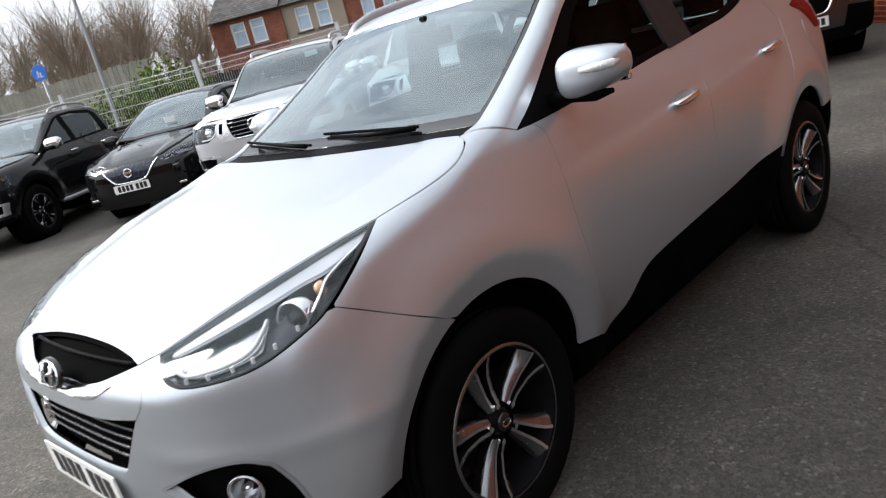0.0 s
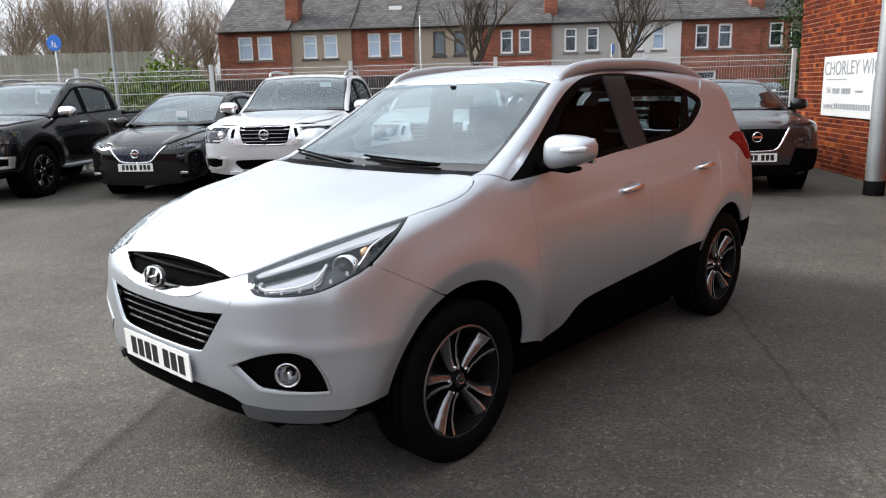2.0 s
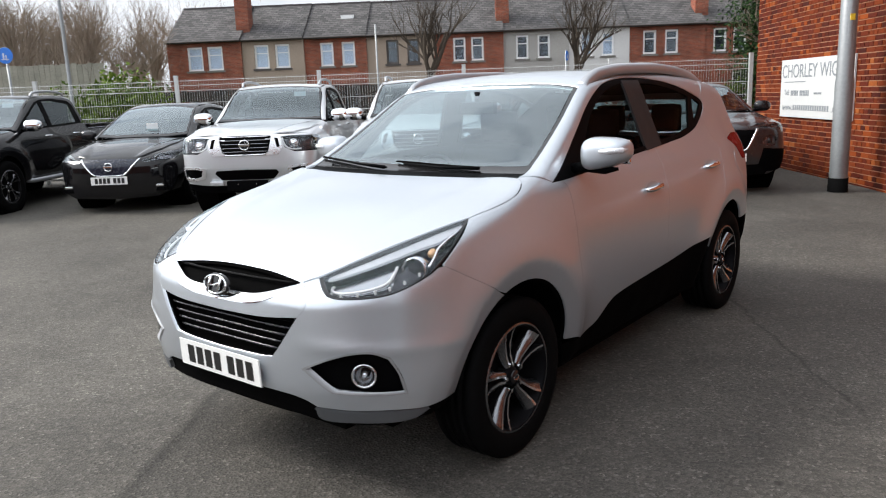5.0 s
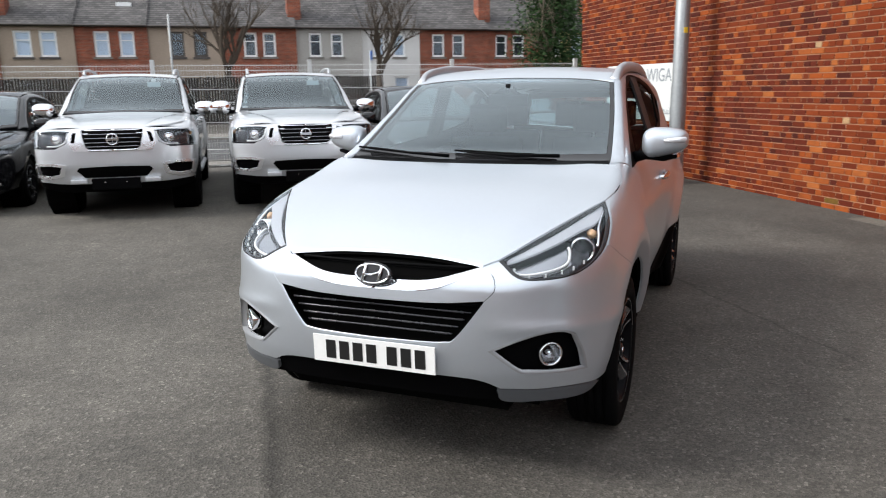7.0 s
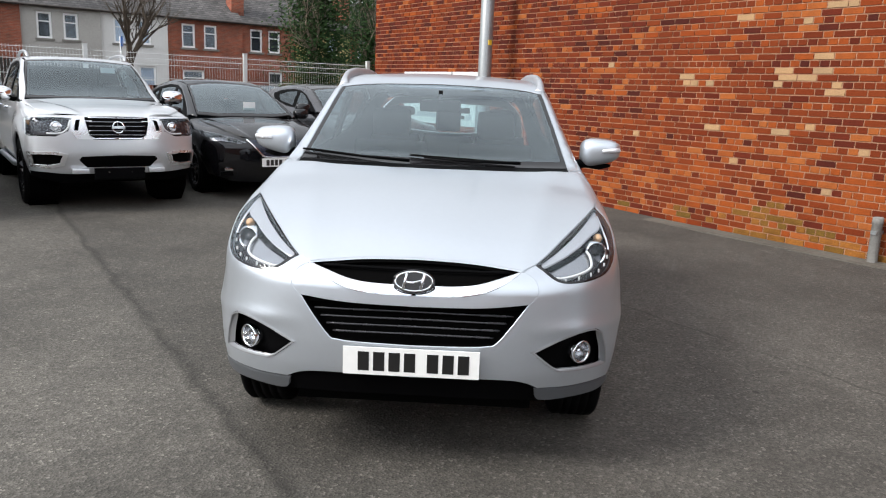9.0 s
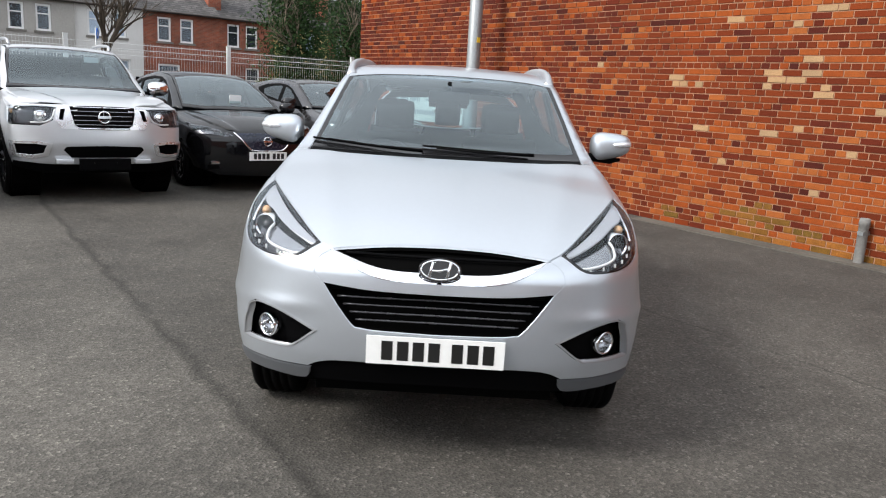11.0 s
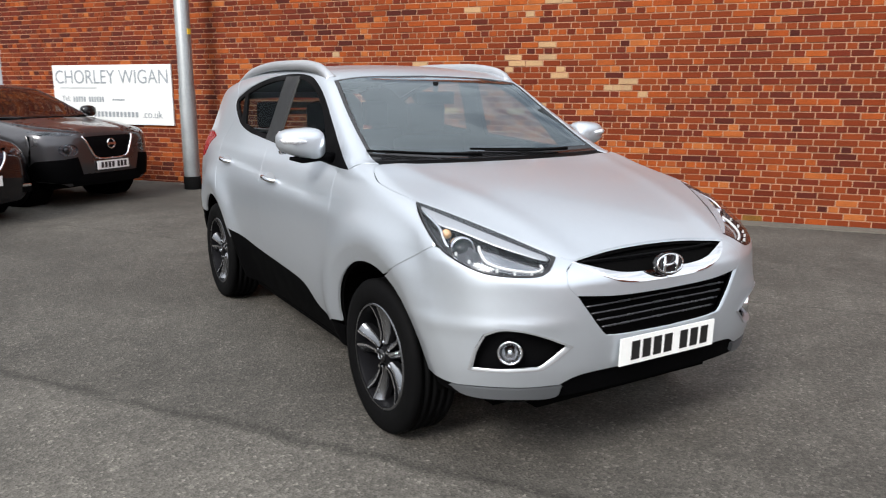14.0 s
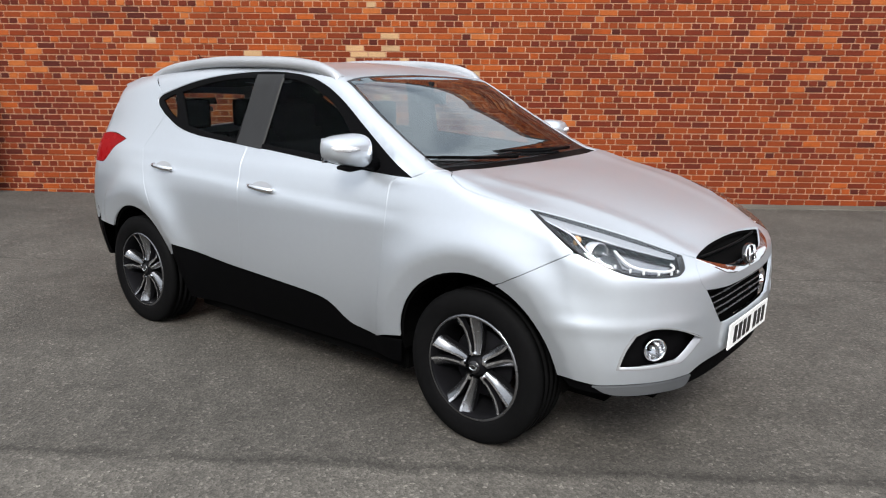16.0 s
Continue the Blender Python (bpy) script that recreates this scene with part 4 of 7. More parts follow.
def skin(inside, outline, way, holes=(), step=0.05, gap=0.0024, lift=0.0, depth=0.014, reach=0.35, bulge=None):
    """Vertices, faces and normals of a panel: the part of the skin inside an outline (and outside its holes), seen along way,
    raised by lift, with edges turned in by depth."""
    way = np.array(way, float) / np.linalg.norm(way)
    ref = np.array((0, 0, 1.0)) if abs(way[2]) < 0.9 else np.array((0, 1.0, 0))
    e1 = np.cross(ref, way)
    e1 /= np.linalg.norm(e1)
    e2 = np.cross(way, e1)
    O = np.array(outline, float)
    flat = lambda q: np.stack([q @ e1, q @ e2], 1)
    mid = np.mean(O @ way)
    loops = [shrink(evenly(flat(O), step), gap)] + [shrink(evenly(flat(np.array(h, float)), step), -gap) for h in holes]
    lo, hi = loops[0].min(0), loops[0].max(0)
    gx, gy = np.meshgrid(np.arange(lo[0], hi[0], step), np.arange(lo[1], hi[1], step * 0.87))
    gx = gx + (np.arange(gx.shape[0]) % 2)[:, None] * step * 0.5
    grid = np.stack([gx.ravel(), gy.ravel()], 1)
    edge_pts = np.vstack(loops)
    grid = grid[within_loop(grid, loops[0])]
    for hloop in loops[1:]:
        grid = grid[~within_loop(grid, hloop)]
    if len(grid):
        keep = np.ones(len(grid), bool)
        for q in edge_pts:
            keep &= (grid[:, 0] - q[0]) ** 2 + (grid[:, 1] - q[1]) ** 2 > (0.55 * step) ** 2
        grid = grid[keep]
    pts = np.vstack([edge_pts, grid]) if len(grid) else edge_pts
    edges, k = [], 0
    for lp in loops:
        edges += [(k + i, k + (i + 1) % len(lp)) for i in range(len(lp))]
        k += len(lp)
    v2, _, tris, *_ = geometry.delaunay_2d_cdt([Vector(p) for p in pts], edges, [], 0, 1e-6)
    v2 = np.array([(p[0], p[1]) for p in v2])
    tris = np.array([t for t in tris if len(t) == 3])
    c = v2[tris].mean(1)
    ok = within_loop(c, loops[0])
    for hloop in loops[1:]:
        ok &= ~within_loop(c, hloop)
    tris = tris[ok]
    a, b, d = v2[tris[:, 0]], v2[tris[:, 1]], v2[tris[:, 2]]
    cr = (b - a)[:, 0] * (d - a)[:, 1] - (b - a)[:, 1] * (d - a)[:, 0]
    tris[cr < 0] = tris[cr < 0][:, ::-1]
    base = v2[:, :1] * e1 + v2[:, 1:] * e2 + mid * way
    p3 = meet(inside, base, way, reach)
    nr = normals_of(inside, p3)
    if bulge is not None:
        lifted = bulge(p3)
        flat_nr, nr = nr, normals_of(lambda q: inside(q) - bulge(q), p3)
        p3 = p3 + flat_nr * (lifted + lift)[:, None]
    else:
        p3 = p3 + nr * lift
    verts, norms, faces = [tuple(p) for p in p3], [tuple(q) for q in nr], [tuple(t) for t in tris]
    if depth:
        count = {}
        for t in tris:
            for i in range(3):
                e = (int(t[i]), int(t[(i + 1) % 3]))
                count[e] = 1
        for (i, j) in list(count):
            if (j, i) in count:
                continue
            s = len(verts)
            pi, pj = p3[i], p3[j]
            side = np.cross(pj - pi, nr[i])
            side /= max(np.linalg.norm(side), 1e-9)
            verts += [tuple(pi), tuple(pj), tuple(pj - nr[j] * depth), tuple(pi - nr[i] * depth)]
            norms += [tuple(nr[i]), tuple(nr[j]), tuple((nr[j] + side) / 1.414), tuple((nr[i] + side) / 1.414)]
            faces.append((s + 1, s, s + 3, s + 2))
    return verts, faces, norms


def joined(*pieces):
    verts, faces, norms = [], [], []
    for v, f, n in pieces:
        k = len(verts)
        verts += v
        norms += n
        faces += [tuple(i + k for i in t) for t in f]
    return verts, faces, norms


def mirrored(piece):
    v, f, n = piece
    return [(-p[0], p[1], p[2]) for p in v], [t[::-1] for t in f], [(-q[0], q[1], q[2]) for q in n]


def panel(name, piece, material, parent, label="", shadow=True):
    v, f, n = piece
    me = bpy.data.meshes.new(name)
    me.from_pydata(v, [], f)
    me.materials.append(MATS[material])
    me.polygons.foreach_set("use_smooth", [True] * len(me.polygons))
    me.normals_split_custom_set_from_vertices(n)
    ob = new(name, me)
    ob.parent = parent
    if label:
        ob["label"] = label
    ob.visible_shadow = shadow
    return ob


def both(name, piece, material, parent, label="", shadow=True):
    return panel(name, piece, material, parent, label, shadow), panel(name, mirrored(piece), material, parent, label, shadow)


def arc(cy, cz, r, a0, a1, n=24, x=0.85):
    return [(x, cy + r * math.cos(radians(a)), cz + r * math.sin(radians(a))) for a in np.linspace(a0, a1, n)]


# ---- wheels ----
def wheel(parent, m, radius=0.345, width=0.225, rim=0.232, material="alloy", spokes=5, name="wheel"):
    """Tyre, rim, spokes in pairs, nuts, cap and brake disc; it faces its own +x."""
    w = new(name)
    w.empty_display_size = 0.1
    w.parent, w.matrix_local = parent, m
    h = width / 2
    bm = bmesh.new()
    lathe(bm, [(rim, -h * 0.85), (radius - 0.05, -h), (radius - 0.012, -h * 0.92), (radius, -h * 0.78), *[(radius - d, h * (z + e)) for z in (-0.5, -0.17, 0.17, 0.5) for d, e in ((0, -0.05), (0.007, -0.045), (0.007, 0.045), (0, 0.05))], (radius, h * 0.78), (radius - 0.012, h * 0.92), (radius - 0.05, h), (rim + 0.02, h * 0.95), (rim + 0.004, h * 0.88), (rim, h * 0.8)], 56, axis="x")
    part("tyre", bm, "rubber", w, smooth=True)
    bm = bmesh.new()
    lathe(bm, [(rim + 0.004, h * 0.87), (rim - 0.004, h * 0.9), (rim - 0.012, h * 0.8), (rim - 0.02, h * 0.3), (rim - 0.03, -h * 0.7)], 56, axis="x")
    part("rim", bm, "alloy_dark", w, smooth=True)
    bm = bmesh.new()
    lathe(bm, [(rim + 0.006, h * 0.86), (rim + 0.001, h * 0.915), (rim - 0.006, h * 0.905)], 56, axis="x")
    part("rim_edge", bm, "alloy_grey", w, smooth=True)
    bm = bmesh.new()
    lathe(bm, [(0.0, h * 0.12), (0.15, h * 0.12), (0.155, h * 0.05), (0.0, h * 0.05)], 40, axis="x")
    part("brake_disc", bm, "alloy_dark", w, smooth=True)
    bm = bmesh.new()
    lathe(bm, [(0.0, h * 0.7), (0.034, h * 0.69), (0.05, h * 0.5), (0.06, h * 0.2)], 32, axis="x")
    part("hub", bm, "alloy_dark", w, smooth=True)
    bm = bmesh.new()
    lathe(bm, [(0.0, h * 0.8), (0.026, h * 0.79), (0.03, h * 0.73)], 24, axis="x")
    part("cap", bm, "trim_gloss", w, "black centre cap", smooth=True)
    bm = bmesh.new()
    tube(bm, [(h * 0.81, 0.017 * math.cos(a), 0.011 * math.sin(a)) for a in np.linspace(0, 2 * math.pi, 21)], 0.0022, 5, cap=False)
    part("cap_mark", bm, "chrome", w)
    def spoke_mesh(sec, mats, nm):
        """A bar through sections (radius, half width, sideways, height of its face): bright face, darker flanks."""
        bm = bmesh.new()
        rings = [[bm.verts.new((xx + dx, c + dt * t, r)) for dx, dt in ((0, -0.75), (0, 0.75), (-0.028, 1.1), (-0.028, -1.1))] for r, t, c, xx in sec]
        for a, b in zip(rings, rings[1:]):
            for i in range(4):
                bm.faces.new((a[i], a[(i + 1) % 4], b[(i + 1) % 4], b[i])).material_index = 0 if i == 0 else 1
        bm.faces.new(rings[0]).material_index = 1
        bm.faces.new(rings[-1]).material_index = 1
        bmesh.ops.recalc_face_normals(bm, faces=bm.faces)
        return finish(bm, nm, mats)

    edges = [(0.052, 0.012, h * 0.66), (0.1, 0.0145, h * 0.6), (0.16, 0.019, h * 0.66), (0.2, 0.026, h * 0.77), (rim - 0.008, 0.036, h * 0.87)]
    thin = [spoke_mesh([(r, 0.0065 + 0.02 * max(0, r - 0.17), s * c, x) for r, c, x in edges], [material, "alloy_dark"], "spoke") for s in (-1, 1)]

    def flank_mesh(s):
        """The polished cheek of a spoke, which falls away from its bright edge."""
        bm = bmesh.new()
        rows = []
        for (r, c, x), w, d in zip(edges, (0.014, 0.022, 0.032, 0.042, 0.055), (0.012, 0.02, 0.026, 0.026, 0.022)):
            rows.append([bm.verts.new((x + dx, s * (c + 0.004 + dw), r)) for dw, dx in ((0, -0.001), (w * 0.55, -d * 0.35), (w, -d), (w * 0.9, -d - 0.03))])
        for p, q in zip(rows, rows[1:]):
            for i in range(3):
                bm.faces.new((p[i], p[i + 1], q[i + 1], q[i]) if s > 0 else (p[i + 1], p[i], q[i], q[i + 1])).material_index = 0 if i < 2 else 1
        me = finish(bm, "flank", ["alloy_grey", "alloy_dark"])
        me.polygons.foreach_set("use_smooth", [True] * len(me.polygons))
        return me

    flanks = [flank_mesh(s) for s in (-1, 1)]
    for k in range(spokes):
        for me in thin:
            ob = new("spoke", me)
            ob.parent, ob.matrix_local = w, pose(0, 0, 0, 360 / spokes * k + 12, 0, 0)
        for me in flanks:
            ob = new("spoke_cheek", me)
            ob.parent, ob.matrix_local = w, pose(0, 0, 0, 360 / spokes * k + 12, 0, 0)
        bm = bmesh.new()
        a = radians(360 / spokes * k + 12)
        lathe(bm, [(0.0, h * 0.76), (0.009, h * 0.75), (0.011, h * 0.5)], 8, axis="x", at=(0, -0.06 * math.sin(a), 0.06 * math.cos(a)))
        part("wheel_nut", bm, "chrome", w)
    return w


def plate(parent, m, text, size=(0.52, 0.111), chars=True):
    """A number plate; its characters are plain bars."""
    p = new("number_plate")
    p.parent, p.matrix_local = parent, m
    w, h = size
    part("plate", boxes((-w / 2, w / 2, -0.006, 0.0, -h / 2, h / 2), bevel=0.002), "plate_white", p, "white number plate")
    x = -w * 0.39
    for k in range(7):
        if k == 4:
            x += w * 0.055
        part("character_bar", boxes((x, x + w * 0.082, -0.0075, -0.0055, -h * 0.34, h * 0.34)), "plate_ink", p)
        x += w * 0.113
    return p

def thing_part(name, parent, m):
    """An Empty that gathers the pieces of a part."""
    ob = new(name)
    ob.empty_display_size = 0.05
    ob.parent, ob.matrix_local = parent, m
    return ob


def seat(parent, x, y, w=0.5, head=0.26):
    """Cushion, backrest and head restraint, rounded."""
    s = thing_part("seat", parent, pose(x, y, 0.5))
    part("cushion", boxes((-w / 2, w / 2, -0.3, 0.25, 0.0, 0.24), bevel=0.06), "seat_cloth", s, smooth=True)
    bm = boxes((-w / 2, w / 2, -0.06, 0.08, 0.2, 0.72), bevel=0.055)
    bmesh.ops.rotate(bm, cent=(0, 0, 0.2), matrix=Matrix.Rotation(radians(-14), 3, "X"), verts=bm.verts)
    bmesh.ops.translate(bm, vec=(0, 0.22, 0), verts=bm.verts)
    part("backrest", bm, "seat_cloth", s, smooth=True)
    bm = boxes((-head / 2, head / 2, -0.045, 0.045, 0.0, 0.19), bevel=0.04)
    bmesh.ops.translate(bm, vec=(0, 0.38, 0.73), verts=bm.verts)
    part("head_restraint", bm, "seat_cloth", s, smooth=True)
    return s


# ---- the silver car ----
HERO = body_of(
    top=[(-1.0, 0.84), (-0.84, 0.872), (-0.76, 0.912), (-0.6, 0.983), (-0.4, 1.048), (-0.2, 1.098), (0.0, 1.133), (0.2, 1.162), (0.31, 1.18),
         (0.4, 1.222), (0.7, 1.39), (1.05, 1.59), (1.2, 1.63), (1.5, 1.656), (1.9, 1.66), (2.4, 1.637), (2.9, 1.59), (3.3, 1.535)],
    section=[(0.2, 0.73), (0.35, 0.783), (0.5, 0.822), (0.65, 0.844), (0.8, 0.852), (0.9, 0.85), (1.0, 0.836), (1.1, 0.807), (1.16, 0.778), (1.22, 0.752), (1.36, 0.702), (1.5, 0.655), (1.6, 0.62), (1.75, 0.55)],
    nose=[(0.15, -0.78), (0.3, -0.83), (0.42, -0.865), (0.5, -0.882), (0.6, -0.887), (0.7, -0.884), (0.8, -0.874), (0.87, -0.852), (0.93, -0.79), (1.0, -0.7), (1.2, -0.4)],
    tail=[(0.2, 3.36), (0.4, 3.46), (0.55, 3.52), (0.7, 3.53), (0.9, 3.49), (1.1, 3.43), (1.3, 3.32), (1.5, 3.2), (1.65, 3.1)],
    crown=[(-0.9, 0.1), (-0.4, 0.06), (0.0, 0.04), (0.25, -0.01), (0.45, 0.0), (1.0, 0.025), (1.35, 0.07), (3.2, 0.1)],
    front_bow=(0.85, 0.62, 3.0), tail_bow=(0.83, 0.45, 3.2),
    taper=[(-0.9, -0.03), (-0.45, -0.02), (0.0, -0.006), (0.4, 0.0), (2.2, 0.0), (2.8, -0.02), (3.2, -0.06), (3.5, -0.1)],
    flare=0.045, arches=[(0.01, 0.355, 0.41), (2.64, 0.355, 0.4)], bottom=0.2,
    shoulder=[(-0.9, 0.07), (0.1, 0.06), (0.35, 0.045), (1.0, 0.05), (1.3, 0.075), (3.3, 0.09)])


def on_side(y, z):
    return tuple(meet(HERO, [(0.8, y, z)], (1, 0, 0))[0])


def on_top(x, y):
    return tuple(meet(HERO, [(x, y, 1.3)], (0, 0, 1), 0.6)[0])


def on_nose(x, z):
    return tuple(meet(HERO, [(x, -0.8, z)], (0, -1, 0), 0.5)[0])

def silver_car():
    car = thing("car", pose(0, 0, 0), "silver compact crossover car parked on the tarmac", "car")
    body, glassy = "car_silver", "car_glass"
    # lines that several panels share
    lamp_top = curve((0.463, -0.75, 0.903), (0.53, -0.655, 0.94), (0.615, -0.51, 0.988), (0.69, -0.37, 1.03), (0.762, -0.218, 1.066))
    lamp_low = curve((0.762, -0.218, 1.066), (0.8, -0.355, 0.99), (0.805, -0.46, 0.925), (0.793, -0.54, 0.893), (0.755, -0.645, 0.86), (0.69, -0.715, 0.845), (0.59, -0.778, 0.842), (0.53, -0.79, 0.86), (0.463, -0.75, 0.903))
    seam_at = 10 * 2     # where the seam of bumper and wing leaves the lamp
    cut = curve((0.762, -0.218, 1.066), (0.78, -0.05, 1.085), (0.778, 0.09, 1.11), (0.745, 0.18, 1.14), (0.7, 0.225, 1.175))
    snap = lambda line, w: [tuple(p) for p in meet(HERO, np.array(line, float), np.array(w) / np.linalg.norm(w), 0.3)]
    cut = snap(cut, (0.6, -0.1, 0.79))
    mid_at = lambda z: on_nose(-0.006, z)
    sill = curve(on_side(0.57, 0.362), on_side(0.72, 0.366), on_side(0.8, 0.39), on_side(0.9, 0.462), on_side(1.02, 0.49), on_side(1.36, 0.512), on_side(1.76, 0.535), on_side(2.22, 0.588))
    belt = curve(on_side(0.385, 1.138), on_side(0.56, 1.142), on_side(1.08, 1.172), on_side(1.39, 1.193), on_side(1.64, 1.205), on_side(1.9, 1.222), on_side(2.1, 1.237), on_side(2.3, 1.272), on_side(2.47, 1.335))
    dlo_back = curve(on_side(2.47, 1.335), on_side(2.56, 1.385), on_side(2.585, 1.425), on_side(2.55, 1.455))
    dlo_top = curve(on_side(2.55, 1.455), on_side(2.25, 1.532), on_side(1.95, 1.58), on_side(1.6, 1.602), on_side(1.3, 1.587), on_side(1.11, 1.542), on_side(0.94, 1.462), on_side(0.74, 1.335), on_side(0.52, 1.2), on_side(0.385, 1.138))
    door_front = curve(on_side(0.47, 1.135), on_side(0.5, 1.09), on_side(0.495, 0.9), on_side(0.51, 0.65), on_side(0.57, 0.362))
    door_mid = curve(on_side(1.6, 1.2), on_side(1.605, 1.1), on_side(1.575, 0.9), on_side(1.575, 0.7), on_side(1.59, 0.525))
    door_back = curve(on_side(2.47, 1.33), on_side(2.6, 1.15), on_side(2.595, 1.1), on_side(2.5, 0.95), on_side(2.38, 0.79))
    seam = [on_side(-0.135 + (-0.455 + 0.135) * t, 0.745 + (0.925 - 0.745) * t) for t in np.linspace(0, 1, 10)]
    split = lambda line, y: min(range(len(line)), key=lambda i: abs(line[i][1] - y))
    arch_f = lambda a0, a1: [on_side(p[1], p[2]) for p in arc(0.01, 0.355, 0.417, a0, a1)]
    arch_r = lambda a0, a1: [on_side(p[1], p[2]) for p in arc(2.64, 0.355, 0.408, a0, a1)]
    ws_side = [on_top(x, y) for x, y in curve((0.7, 0.245), (0.685, 0.4), (0.648, 0.68), (0.595, 0.985))]
    ws_head = [on_top(x, y) for x, y in curve((0.595, 0.985), (0.4, 1.03), (0.0, 1.05))]
    roof_edge = [on_top(x, y) for x, y in curve((0.595, 0.985), (0.6, 1.1), (0.59, 1.6), (0.575, 2.2), (0.545, 2.75), (0.5, 3.12))]
    mir = lambda line: [(-p[0], p[1], p[2]) for p in line][::-1]

    def swage(p):      # the pressed line through the door handles
        z_line = 0.995 + 0.042 * (p[:, 1] - 1.385)
        return 0.006 * np.tanh((z_line - p[:, 2]) / 0.022) * np.clip((p[:, 1] - 0.35) / 0.5, 0, 1) * np.clip((2.75 - p[:, 1]) / 0.4, 0, 1)

    # wing, doors, quarter
    wing = cut + curve(cut[-1], on_side(0.385, 1.138), n=4)[1:] + belt[:split(belt, 0.47)] + door_front + curve(door_front[-1], arch_f(5, 5)[0], n=4)[1:] + arch_f(5, 109) + seam[1:] + lamp_low[:seam_at][::-1]
    both("wing", skin(HERO, wing, (0.85, -0.1, 0.45), step=0.019, bulge=swage), body, car)
    i0, i1 = split(belt, 0.47), split(belt, 1.6)
    front_door = belt[i0:i1] + door_mid + sill[:split(sill, 1.59)][::-1] + door_front[::-1]
    fd = both("front_door", skin(HERO, front_door, (1, 0, 0.12), step=0.025, bulge=swage), body, car)
    rear_door = belt[i1:] + door_back + arch_r(128, 158) + sill[split(sill, 1.59):][::-1] + door_mid[::-1]
    rd = both("rear_door", skin(HERO, rear_door, (1, 0, 0.12), step=0.025, bulge=swage), body, car)
    tail_lamp = curve((0.745, 2.86, 1.165), (0.76, 2.98, 1.11), (0.775, 3.1, 1.01), (0.74, 3.22, 0.99)) + curve((0.74, 3.22, 0.99), (0.66, 3.28, 1.1), (0.66, 3.24, 1.17)) + curve((0.66, 3.24, 1.17), (0.7, 3.05, 1.19), (0.745, 2.86, 1.165))
    quarter = dlo_back + [roof_edge[i] for i in range(split(roof_edge, 2.75), len(roof_edge))] + curve(roof_edge[-1], (0.62, 3.12, 1.36), (0.68, 3.18, 1.18), (0.74, 3.28, 1.0), (0.74, 3.35, 0.8), (0.76, 3.3, 0.6))[1:] + curve((0.76, 3.3, 0.6), arch_r(35, 35)[0], n=6)[1:-1] + arch_r(35, 128) + door_back[::-1]
    both("rear_quarter", skin(HERO, quarter, (0.88, 0.25, 0.3), holes=[tail_lamp], step=0.022, bulge=swage), body, car)
    both("tail_light", skin(HERO, tail_lamp, (0.88, 0.35, 0.25), step=0.03, lift=0.004), "tail_red", car, "red tail light")
    flap = [on_side(2.95 + 0.085 * math.cos(a), 1.0 + 0.085 * math.sin(a)) for a in np.linspace(0, 2 * math.pi, 28, endpoint=False)]
    panel("fuel_flap", skin(HERO, flap, (0.95, 0.2, 0.2), step=0.025, lift=0.004, depth=0.006, bulge=swage), body, car, "round fuel filler flap")
    # pillar and cantrail
    k = split(roof_edge, 2.75)
    cant = ws_side + roof_edge[1:k + 1] + curve(roof_edge[k], dlo_top[0], n=5)[1:-1] + dlo_top + curve(dlo_top[-1], ws_side[0], n=4)[1:-1]
    both("roof_side", skin(HERO, cant, (0.72, -0.25, 0.6), step=0.03, gap=0.0008), body, car)
    # sill and arch cladding
    clad = sill + curve(arch_r(158, 158)[0], arch_r(185, 185)[0], n=5) + curve(on_side(2.2, 0.24), on_side(1.2, 0.235), on_side(0.46, 0.24)) + curve(on_side(0.46, 0.24), on_side(0.43, 0.36), n=4)
    both("sill_cladding", skin(HERO, clad, (1, 0, 0.1), step=0.05, lift=-0.004), "plastic_dark", car, "black plastic sill cladding")
    # bonnet and glass
    bonnet_half = [on_top(x, y) for x, y in curve((0.0, -0.758), (0.2, -0.762), (0.34, -0.775), (0.412, -0.785))] + [on_top(p[0] - 0.002, p[1] + 0.002) for p in lamp_top] + cut[1:]
    rear_edge = [on_top(x, y) for x, y in curve((0.7, 0.225), (0.4, 0.21), (0.0, 0.2))]
    bonnet = bonnet_half + rear_edge[1:] + mir(rear_edge)[1:] + mir(bonnet_half)[1:-1]
    crease = lambda p: 0.005 * np.exp(-((np.abs(p[:, 0]) - (0.42 + 0.2 * (p[:, 1] + 0.75))) / 0.07) ** 2)
    panel("bonnet", skin(HERO, bonnet, (0, -0.3, 1), step=0.022, bulge=crease), body, car)
    cowl_f = [on_top(x, y) for x, y in curve((0.69, 0.25), (0.4, 0.22), (0.0, 0.212))]
    cowl_b = [on_top(x, y) for x, y in curve((0.0, 0.37), (0.4, 0.38), (0.68, 0.42))]
    cowl = cowl_b + cowl_f + mir(cowl_f)[1:] + mir(cowl_b)[:-1]
    panel("cowl", skin(HERO, cowl, (0, -0.3, 1), step=0.04, lift=-0.006), "trim_black", car, "black scuttle panel below the windscreen")
    ws_low = [on_top(x, y) for x, y in curve((0.695, 0.31), (0.4, 0.3), (0.0, 0.295))]
    j = split(ws_side, 0.31)
    ws = ws_side[j:] + ws_head[1:] + mir(ws_head)[1:] + mir(ws_side[j:])[1:] + mir(ws_low)[1:] + ws_low[::-1][1:-1]
    ws_in = [on_top(p[0] * 0.955, 0.365 + (p[1] - 0.3) * 0.895) for p in ws]
    seal = panel("windscreen_seal", skin(HERO, ws, (0, -0.6, 0.8), holes=[ws_in], step=0.03, lift=-0.004, gap=0.002), "trim_gloss", car, "black windscreen surround")
